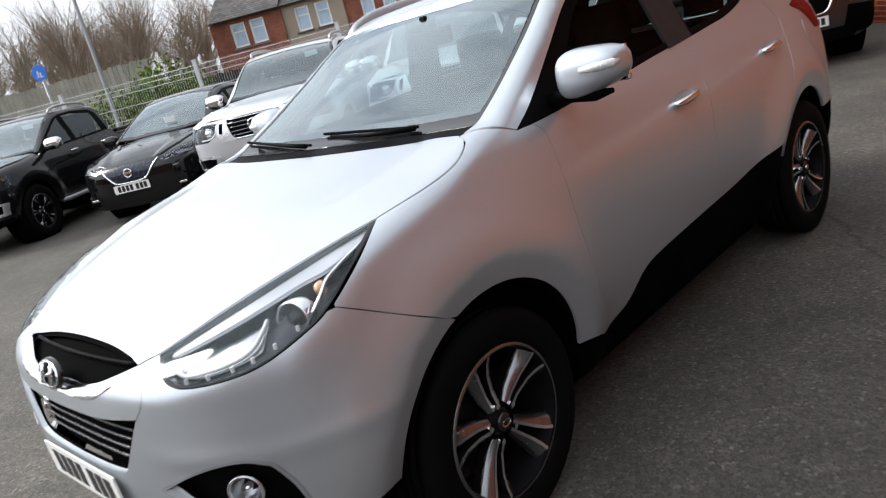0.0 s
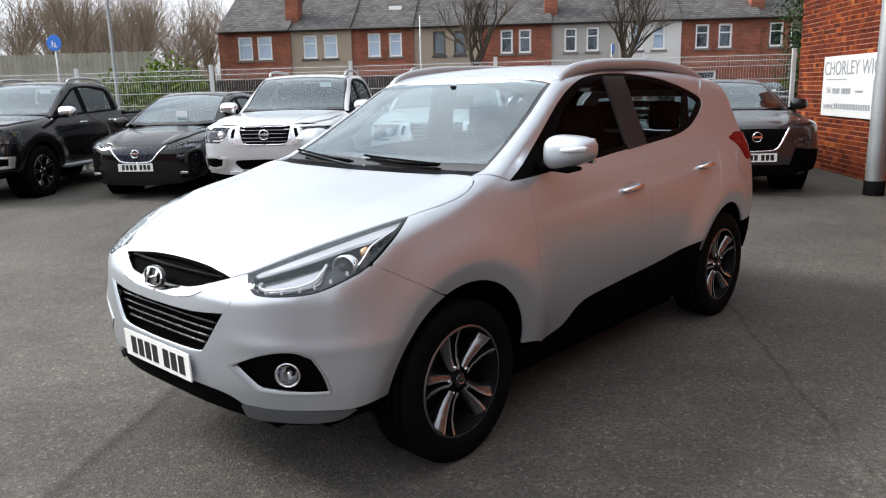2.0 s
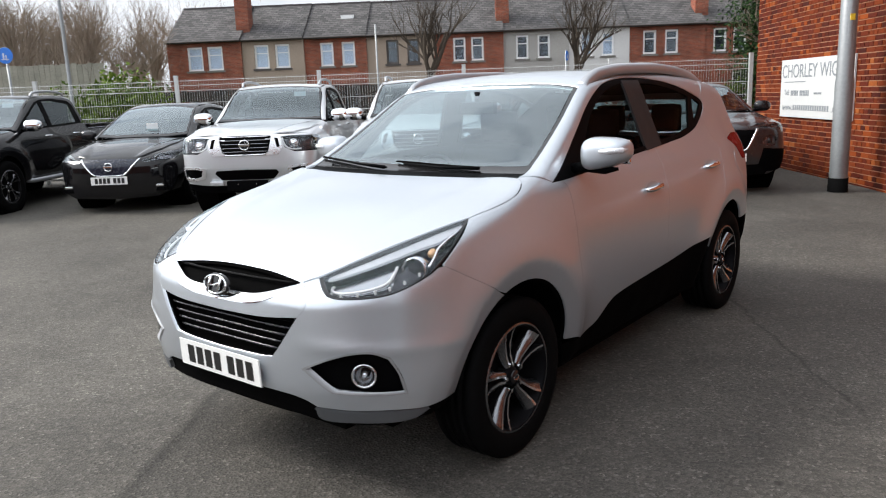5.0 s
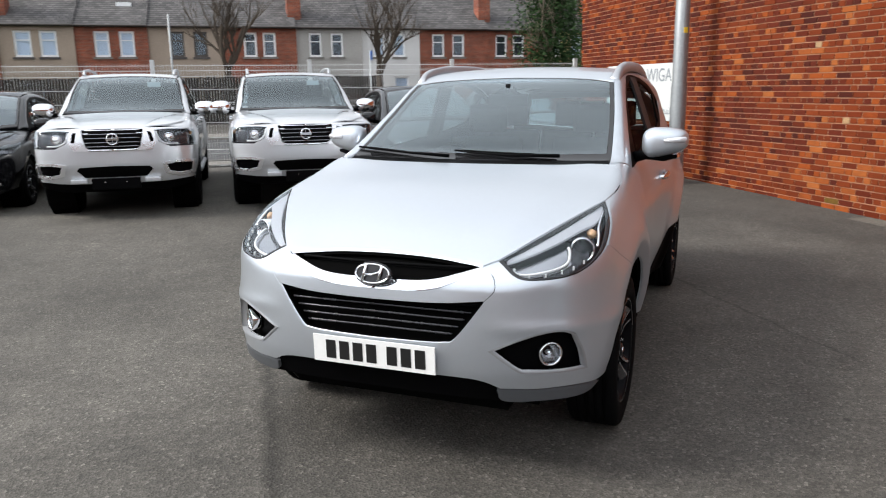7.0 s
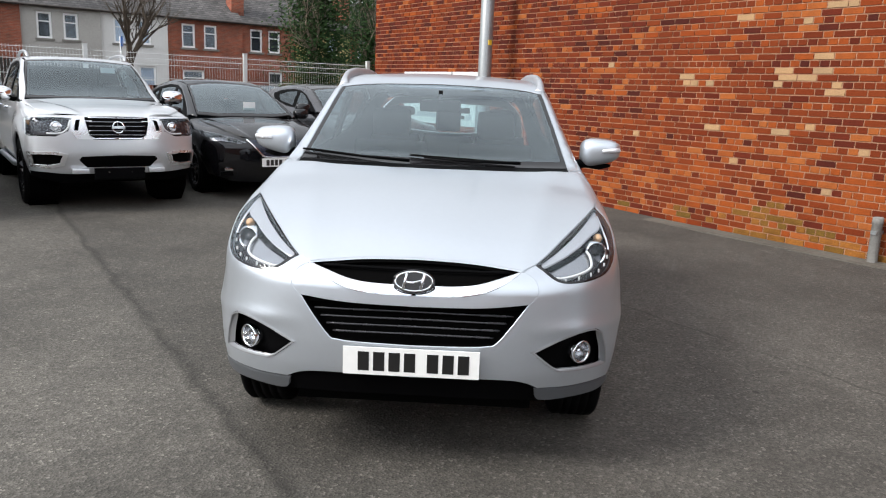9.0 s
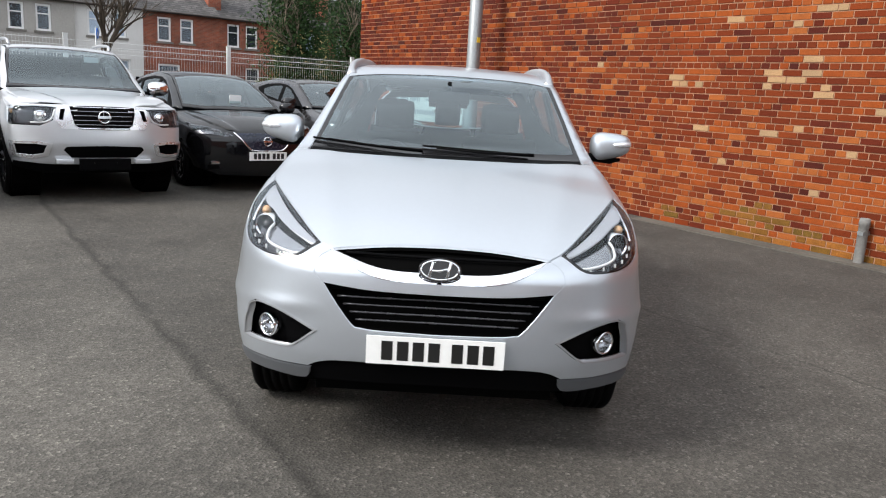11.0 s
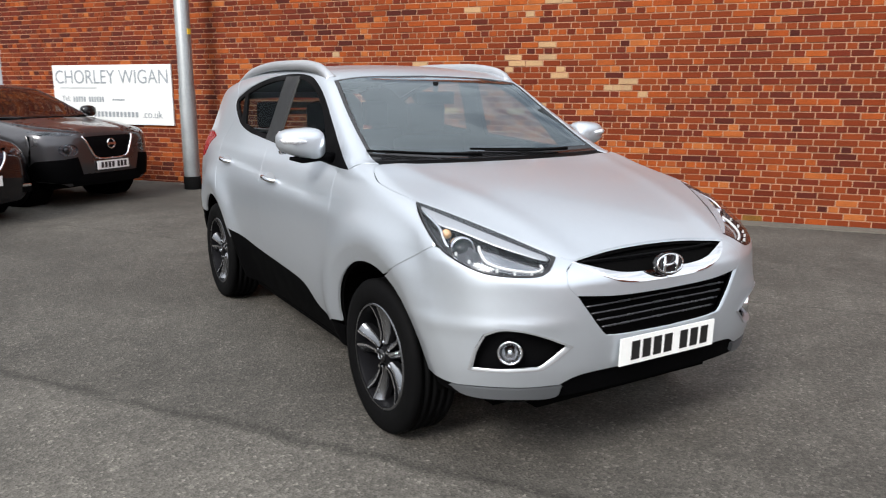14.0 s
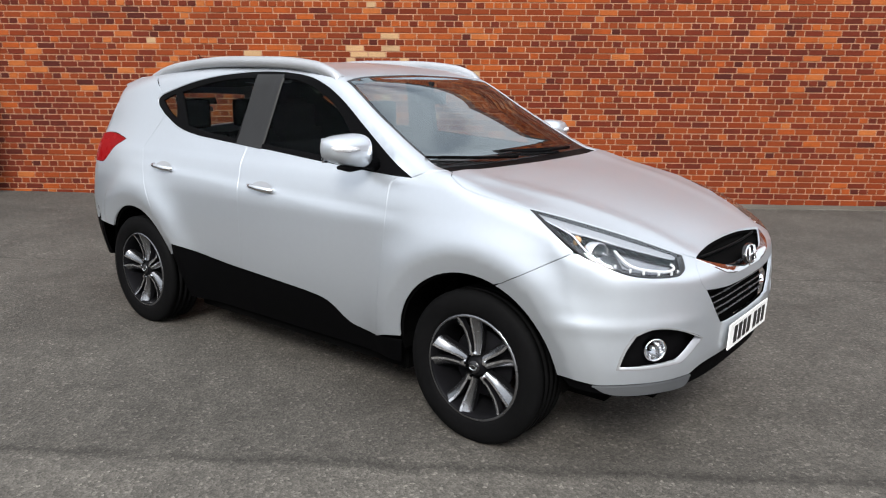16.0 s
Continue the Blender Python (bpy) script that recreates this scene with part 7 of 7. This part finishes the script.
    part("bed_rail", boxes((-0.88, -0.8, 2.68, 4.3, 1.15, 1.215), (0.8, 0.88, 2.68, 4.3, 1.15, 1.215), (-0.8, 0.8, 4.24, 4.3, 0.6, 1.2), bevel=0.01), paint, car)
    both("arch_lining", skin(body, F.S((-0.46, 0.5), (0.46, 0.5), (0.46, 0.31), (-0.46, 0.31)), (1, 0, 0), step=0.1, lift=-0.2, depth=0), "shell_black", car)
    car_mirrors(car, 1.02, 0.6, 1.26, "chrome", 1.15)
    part("windscreen_sticker", boxes((0.24, 0.42, 1.16, 1.17, 1.55, 1.62)), "paper", car, "pale paper ticket inside the windscreen")
    dark_inside(car, 0.6, 4.2, 0.34, 1.2, 0.85, (1.35, 2.15), 1.72, 2.46)
    return car



def hatchback(m, label, group):
    body = body_of(
        top=[(-1.05, 0.7), (-0.9, 0.77), (-0.7, 0.86), (-0.4, 0.945), (0.0, 1.0), (0.2, 1.02), (0.32, 1.075), (0.8, 1.31), (1.25, 1.475), (1.5, 1.52), (1.9, 1.53), (2.5, 1.48), (3.0, 1.4), (3.4, 1.3)],
        section=[(0.15, 0.74), (0.35, 0.82), (0.5, 0.865), (0.65, 0.885), (0.8, 0.885), (0.9, 0.865), (1.0, 0.82), (1.1, 0.765), (1.3, 0.68), (1.45, 0.61), (1.6, 0.52)],
        nose=[(0.12, -0.85), (0.3, -0.93), (0.5, -0.955), (0.65, -0.95), (0.75, -0.91), (0.85, -0.8), (1.0, -0.5)],
        tail=[(0.2, 3.4), (0.5, 3.5), (0.9, 3.5), (1.2, 3.4), (1.5, 3.2)],
        crown=[(-0.9, 0.14), (0.0, 0.1), (0.4, 0.06), (1.2, 0.07), (3.3, 0.1)],
        front_bow=(0.9, 0.68, 2.7), tail_bow=(0.88, 0.4, 3.0),
        taper=[(-0.9, -0.02), (0, 0.0), (2.6, 0.0), (3.4, -0.07)], flare=0.025, arches=[(0, 0.32, 0.36), (2.7, 0.32, 0.36)], bottom=0.15,
        shoulder=[(-0.9, 0.1), (0.3, 0.07), (1.2, 0.06), (3.4, 0.1)])
    F = Form(body)
    belt = [(0.35, 0.99), (1.0, 1.02), (1.8, 1.05), (2.5, 1.11)]
    top_line = [(2.85, 1.27), (2.5, 1.38), (1.9, 1.435), (1.5, 1.425), (1.2, 1.37), (0.75, 1.18), (0.42, 1.02)]
    paint = "car_black"
    car = parked_car(
        m, label, F, paint,
        bonnet=[(0, -0.88), (0.3, -0.86), (0.45, -0.78), (0.62, -0.5), (0.7, -0.1), (0.72, 0.2), (0.4, 0.19), (0, 0.18)],
        screen=[(0, 0.24), (0.4, 0.25), (0.7, 0.33), (0.64, 0.75), (0.57, 1.2), (0.3, 1.27), (0, 1.29)],
        roof=[(0, 1.3), (0.3, 1.28), (0.565, 1.22), (0.57, 1.8), (0.54, 2.6), (0.48, 3.05), (0, 3.15)],
        side=[(-0.42, 0.5), (-0.5, 0.7), (-0.3, 0.83), (0.1, 0.93), (0.35, 0.985), (1.0, 1.02), (1.8, 1.05), (2.5, 1.11), (2.85, 1.27), (3.1, 1.2), (3.2, 0.9), (3.25, 0.5), (3.07, 0.3), (2.7, 0.32, 0.36), (2.2, 0.22), (0.5, 0.22), (0, 0.32, 0.36), (-0.38, 0.3)],
        cant=([(0.715, 0.27), (0.645, 0.75), (0.575, 1.2), (0.575, 1.8), (0.545, 2.6), (0.5, 2.95)], [(2.95, 1.27)] + top_line, belt + top_line),
        panes=[[(0.75, 1.045), (1.45, 1.07), (1.45, 1.385), (1.22, 1.33), (0.9, 1.19)], [(1.56, 1.08), (2.25, 1.12), (2.35, 1.36), (1.9, 1.4), (1.56, 1.395)], [(2.33, 1.14), (2.5, 1.16), (2.72, 1.27), (2.44, 1.35)]],
        wing=[(0.3, 0.93), (0.0, 0.88), (-0.3, 0.81), (-0.5, 0.77)], wheel_r=0.316, rim_r=0.22, half_track=0.76, wheelbase=2.7, group=group)
    way = (0.45, -0.88, 0.08)
    lamp = F.N((0.42, 0.735), (0.52, 0.715)) + F.S((-0.62, 0.735), (-0.4, 0.8), (-0.28, 0.86), (-0.42, 0.85)) + F.N((0.62, 0.81), (0.52, 0.775))
    grille = F.N((-0.004, 0.545), (0.19, 0.545), (0.24, 0.575), (0.4, 0.76), (0.2, 0.765), (-0.004, 0.768))
    front = F.N((-0.004, 0.79), (0.3, 0.79), (0.45, 0.785), (0.55, 0.815)) + F.S((-0.52, 0.83), (-0.3, 0.84), (-0.42, 0.7), (-0.4, 0.5), (-0.36, 0.3)) + F.N((0.72, 0.27), (0.6, 0.22), *[(-0.004, z) for z in np.linspace(0.2, 0.77, 12)])
    half = skin(body, front, way, holes=[lamp], step=0.05, gap=0.0)
    panel("front_bumper", joined(half, mirrored(half)), paint, car)
    h2 = skin(body, grille, way, step=0.06, lift=0.004, gap=-0.001, depth=0)
    panel("grille_panel", joined(h2, mirrored(h2)), "grille_blue", car, "dark closed grille panel")
    bar_along(F, car, "chrome_wing", [(0.42, 0.765), (0.34, 0.675), (0.25, 0.575), (0.2, 0.548)], 0.014, "chrome", 0.006, "bright V-shaped grille bar")
    bar_along(F, car, "chrome_wing", [(0.2, 0.548), (0.1, 0.54), (0.0, 0.54)], 0.01, "chrome", 0.004)
    round_badge(car, (0, -0.962, 0.665), 0.055, -6)
    plate(car, pose(0, -0.978, 0.475), "")
    hb = both("headlight", skin(body, lamp, (0.5, -0.7, 0.4), step=0.05, lift=-0.03, gap=0.002, depth=-0.028), "lamp_grey", car, "slim clear headlight")
    ln = skin(body, lamp, (0.5, -0.7, 0.4), step=0.06, lift=0.001, gap=0.001, depth=0)
    for h, pc, s in ((hb[0], ln, 1), (hb[1], mirrored(ln), -1)):
        panel("lens", pc, "lamp_glass", h, "clear lens", shadow=False)
        for k, (x, z) in enumerate(((0.55, 0.755), (0.62, 0.765))):
            p = F.N((x, z))[0]
            bm = bmesh.new()
            lathe(bm, [(0.0, -0.012), (0.02, -0.006), (0.028, 0.015)], 14, axis="y", at=(s * p[0], p[1] + 0.02, p[2]))
            part("projector", bm, "trim_gloss", h, smooth=True)
        p = F.N((0.63, 0.38))[0]
        part("fog_strip", boxes((s * p[0] - 0.085, s * p[0] + 0.085, p[1] - 0.012, p[1] + 0.05, 0.365, 0.395), bevel=0.006), "chrome", car, "bright fog lamp strip")
        part("lower_vent", boxes((s * p[0] - 0.12, s * p[0] + 0.1, p[1] - 0.004, p[1] + 0.06, 0.3, 0.355), bevel=0.008), "trim_black", car)
    for s in (1, -1):
        for y in (1.25, 2.15):
            p = F.S((y, 0.93))[0]
            bm = bmesh.new()
            tube(bm, [(s * p[0], y - 0.09, 0.93), (s * (p[0] + 0.03), y - 0.05, 0.93), (s * (p[0] + 0.03), y + 0.05, 0.93), (s * p[0], y + 0.09, 0.93)], 0.013, 6)
            part("handle", bm, paint, car, smooth=True)
    car_mirrors(car, 0.97, 0.55, 1.06, "trim_gloss")
    part("windscreen_sticker", boxes((0.02, 0.2, 0.45, 0.46, 1.1, 1.22), bevel=0.004), "paper", car, "pale paper sheet inside the windscreen")
    dark_inside(car, 0.45, 3.3, 0.2, 1.03, 0.85, (1.35, 2.3), 1.5, 3.0)
    return car


def small_crossover(m, label, group):
    body = body_of(
        top=[(-0.95, 0.86), (-0.8, 0.93), (-0.6, 0.985), (-0.2, 1.04), (0.15, 1.075), (0.26, 1.1), (0.36, 1.14), (0.8, 1.35), (1.1, 1.465), (1.35, 1.51), (1.8, 1.52), (2.4, 1.485), (2.9, 1.42), (3.2, 1.36)],
        section=[(0.15, 0.75), (0.35, 0.82), (0.5, 0.86), (0.7, 0.885), (0.85, 0.885), (0.98, 0.86), (1.06, 0.82), (1.14, 0.775), (1.3, 0.71), (1.5, 0.62), (1.65, 0.54)],
        nose=[(0.15, -0.74), (0.35, -0.82), (0.55, -0.84), (0.75, -0.835), (0.88, -0.8), (0.96, -0.7), (1.1, -0.4)],
        tail=[(0.2, 3.3), (0.5, 3.37), (0.9, 3.36), (1.2, 3.25), (1.5, 3.05)],
        crown=[(-0.9, 0.1), (0.0, 0.07), (0.4, 0.04), (1.2, 0.06), (3.2, 0.1)],
        front_bow=(0.9, 0.55, 3.0), tail_bow=(0.88, 0.4, 3.0),
        taper=[(-0.9, -0.02), (0, 0.0), (2.6, 0.0), (3.3, -0.06)], flare=0.04, arches=[(0, 0.34, 0.39), (2.64, 0.34, 0.39)], bottom=0.17,
        shoulder=[(-0.9, 0.09), (0.3, 0.06), (1.1, 0.06), (3.2, 0.1)])
    F = Form(body)
    paint = "car_grey"
    belt = [(0.4, 1.07), (1.0, 1.11), (1.7, 1.15), (2.3, 1.24)]
    top_line = [(2.45, 1.34), (2.1, 1.405), (1.6, 1.43), (1.3, 1.41), (1.05, 1.35), (0.7, 1.2), (0.45, 1.09)]
    car = parked_car(
        m, label, F, paint,
        bonnet=[(0, -0.77), (0.35, -0.75), (0.55, -0.66), (0.68, -0.4), (0.74, 0.0), (0.74, 0.2), (0.4, 0.19), (0, 0.18)],
        screen=[(0, 0.25), (0.4, 0.26), (0.71, 0.33), (0.66, 0.65), (0.6, 1.05), (0.3, 1.12), (0, 1.14)],
        roof=[(0, 1.15), (0.3, 1.13), (0.595, 1.07), (0.6, 1.6), (0.56, 2.4), (0.5, 2.85), (0, 2.95)],
        side=[(-0.42, 0.5), (-0.45, 0.75), (-0.4, 0.9), (0.0, 0.99), (0.4, 1.06), (1.0, 1.11), (1.7, 1.15), (2.3, 1.24), (2.45, 1.38), (2.8, 1.3), (3.0, 1.0), (3.1, 0.5), (3.02, 0.3), (2.64, 0.34, 0.39), (2.2, 0.25), (0.5, 0.25), (0, 0.34, 0.39), (-0.4, 0.32)],
        cant=([(0.725, 0.28), (0.665, 0.65), (0.605, 1.05), (0.605, 1.6), (0.565, 2.4), (0.52, 2.75)], [(2.7, 1.36)] + top_line, belt + top_line),
        panes=[[(0.78, 1.125), (1.35, 1.155), (1.35, 1.385), (1.1, 1.335), (0.9, 1.24)], [(1.45, 1.165), (2.1, 1.235), (2.2, 1.33), (1.9, 1.385), (1.45, 1.4)]],
        wing=[(0.35, 1.0), (0.0, 0.95), (-0.3, 0.9), (-0.5, 0.88)], wheel_r=0.34, rim_r=0.235, half_track=0.76, wheelbase=2.64, group=group)
    way = (0.4, -0.9, 0.08)
    slit = F.N((0.44, 0.9), (0.55, 0.88)) + F.S((-0.58, 0.89), (-0.38, 0.93), (-0.42, 0.95)) + F.N((0.6, 0.925))
    lamp = [F.N((0.6 + 0.115 * math.cos(a), 0.71 + 0.075 * math.sin(a)))[0] for a in np.linspace(0, 2 * math.pi, 24, endpoint=False)]
    grille = F.N((-0.004, 0.585), (0.22, 0.585), (0.28, 0.63), (0.4, 0.86), (0.2, 0.865), (-0.004, 0.868))
    front = F.N((-0.004, 0.915), (0.35, 0.91), (0.52, 0.93)) + F.S((-0.55, 0.95), (-0.42, 0.93), (-0.47, 0.75), (-0.42, 0.5), (-0.39, 0.32)) + F.N((0.7, 0.3), (0.6, 0.26), *[(-0.004, z) for z in np.linspace(0.25, 0.89, 12)])
    half = skin(body, front, way, holes=[lamp, slit], step=0.045, gap=0.0)
    panel("front_bumper", joined(half, mirrored(half)), paint, car)
    h2 = skin(body, grille, way, step=0.06, lift=0.004, gap=-0.001, depth=0)
    panel("grille_panel", joined(h2, mirrored(h2)), "trim_black", car, "black grille")
    lowblack = F.N((-0.004, 0.4), (0.45, 0.4), (0.6, 0.34), (0.55, 0.26), (-0.004, 0.25))
    h2 = skin(body, lowblack, way, step=0.06, lift=0.005, gap=-0.001, depth=0)
    panel("lower_intake", joined(h2, mirrored(h2)), "trim_black", car, "black lower intake")
    for ay in (0.0, 2.64):
        ring = [(ay + r * math.cos(radians(a)), 0.34 + r * math.sin(radians(a))) for r, g in ((0.452, np.linspace(-8, 188, 26)), (0.394, np.linspace(188, -8, 26))) for a in g]
        both("arch_cladding", skin(body, F.S(*ring), (1, 0, 0.1), step=0.04, lift=0.008, gap=0, depth=0.012), "plastic_dark", car, "black plastic wheel arch cladding")
    both("sill_cladding", skin(body, F.S((0.42, 0.36), (2.2, 0.4), (2.2, 0.22), (0.42, 0.22)), (1, 0, 0.1), step=0.08, lift=0.008, gap=0, depth=0.012), "plastic_dark", car, "black plastic sill")
    corner = F.N((0.5, 0.62), (0.66, 0.6)) + F.S((-0.52, 0.58), (-0.43, 0.52), (-0.42, 0.34)) + F.N((0.7, 0.3), (0.55, 0.3), (0.44, 0.4))
    both("bumper_corner", skin(body, corner, way, step=0.05, lift=0.006, gap=0, depth=0.008), "plastic_dark", car, "black bumper corner")
    bar_along(F, car, "chrome_wing", [(0.41, 0.87), (0.36, 0.78), (0.28, 0.63), (0.22, 0.59)], 0.016, "chrome", 0.006, "bright V-shaped grille bar")
    bar_along(F, car, "chrome_wing", [(0.22, 0.59), (0.1, 0.58), (0.0, 0.58)], 0.012, "chrome", 0.004)
    round_badge(car, (0, -0.852, 0.765), 0.06, -4)
    plate(car, pose(0, -0.86, 0.5), "")
    for ol, nm, lb in ((lamp, "headlight", "round clear headlight"), (slit, "daylight_lamp", "slim daylight running lamp")):
        hb = both(nm, skin(body, ol, (0.4, -0.9, 0.15), step=0.04, lift=-0.03, gap=0.001, depth=-0.028), "lamp_grey", car, lb)
        ln = skin(body, ol, (0.4, -0.9, 0.15), step=0.05, lift=0.001, gap=0.001, depth=0)
        for h, pc, s in ((hb[0], ln, 1), (hb[1], mirrored(ln), -1)):
            panel("lens", pc, "lamp_glass", h, "clear lens", shadow=False)
            if nm == "headlight":
                p = F.N((0.6, 0.71))[0]
                bm = bmesh.new()
                lathe(bm, [(0.0, -0.012), (0.03, -0.006), (0.045, 0.015)], 18, axis="y", at=(s * p[0], p[1] + 0.02, p[2]))
                part("projector", bm, "trim_gloss", h, smooth=True)
    for s in (1, -1):
        p = F.S((1.25, 1.0))[0]
        bm = bmesh.new()
        tube(bm, [(s * p[0], 1.16, 1.0), (s * (p[0] + 0.03), 1.2, 1.0), (s * (p[0] + 0.03), 1.3, 1.0), (s * p[0], 1.34, 1.0)], 0.013, 6)
        part("handle", bm, paint, car, smooth=True)
    car_mirrors(car, 0.98, 0.55, 1.14, "trim_gloss")
    dark_inside(car, 0.45, 3.1, 0.22, 1.1, 0.85, (1.3, 2.2), 1.48, 2.75)
    return car


ROW = "cars parked in a row along the fence"
silver_a = pickup(yard(-2.37, 7.1, GROUND_UP), "silver double-cab pickup truck parked by the fence", "pickup_silver", ROW)
copy_thing(silver_a, yard(-0.12, 7.1, GROUND_UP))
pickup(yard(-7.22, 7.5, GROUND_UP), "black double-cab pickup truck parked by the fence", "car_black", ROW)
pickup(yard(-9.95, 7.5, GROUND_UP), "white double-cab pickup truck parked beside a black one", "car_white", ROW, rails=False)
hatch = hatchback(yard(-4.55, 7.9, GROUND_UP), "black hatchback car parked between two pickup trucks", ROW)
tagged(copy_thing(hatch, yard(1.97, 7.5, GROUND_UP)), "black hatchback car parked beside a silver pickup truck")
for a in (0.05, 11.2):
    tagged(copy_thing(hatch, yard(a, 28.5, -0.03)), "dark saloon car parked across the street", "car", "cars parked across the street")
small_crossover(yard(4.0, 7.6, GROUND_UP), "dark grey small crossover car parked beside the brick wall", ROW)

# ---- bricks of the wall that stand nearest to the camera ----
def brick_pieces():
    shared = {}
    for b, b1, z, proud in BRICK_PIECES:
        ln = round(b1 - b, 4)
        if ln not in shared:
            bm = boxes((0, 0.03, 0, ln, 0, 0.065))
            for v in bm.verts:
                if v.co.x < 0.01:
                    v.co.y += 0.002 if v.co.y < ln / 2 else -0.002
                    v.co.z += 0.002 if v.co.z < 0.03 else -0.002
            shared[ln] = finish(bm, "brick", "brick_piece")
        ob = new("brick", shared[ln])
        ob.parent = WALL
        ob.matrix_local = pose(WALL_A - proud, b, z)


brick_pieces()
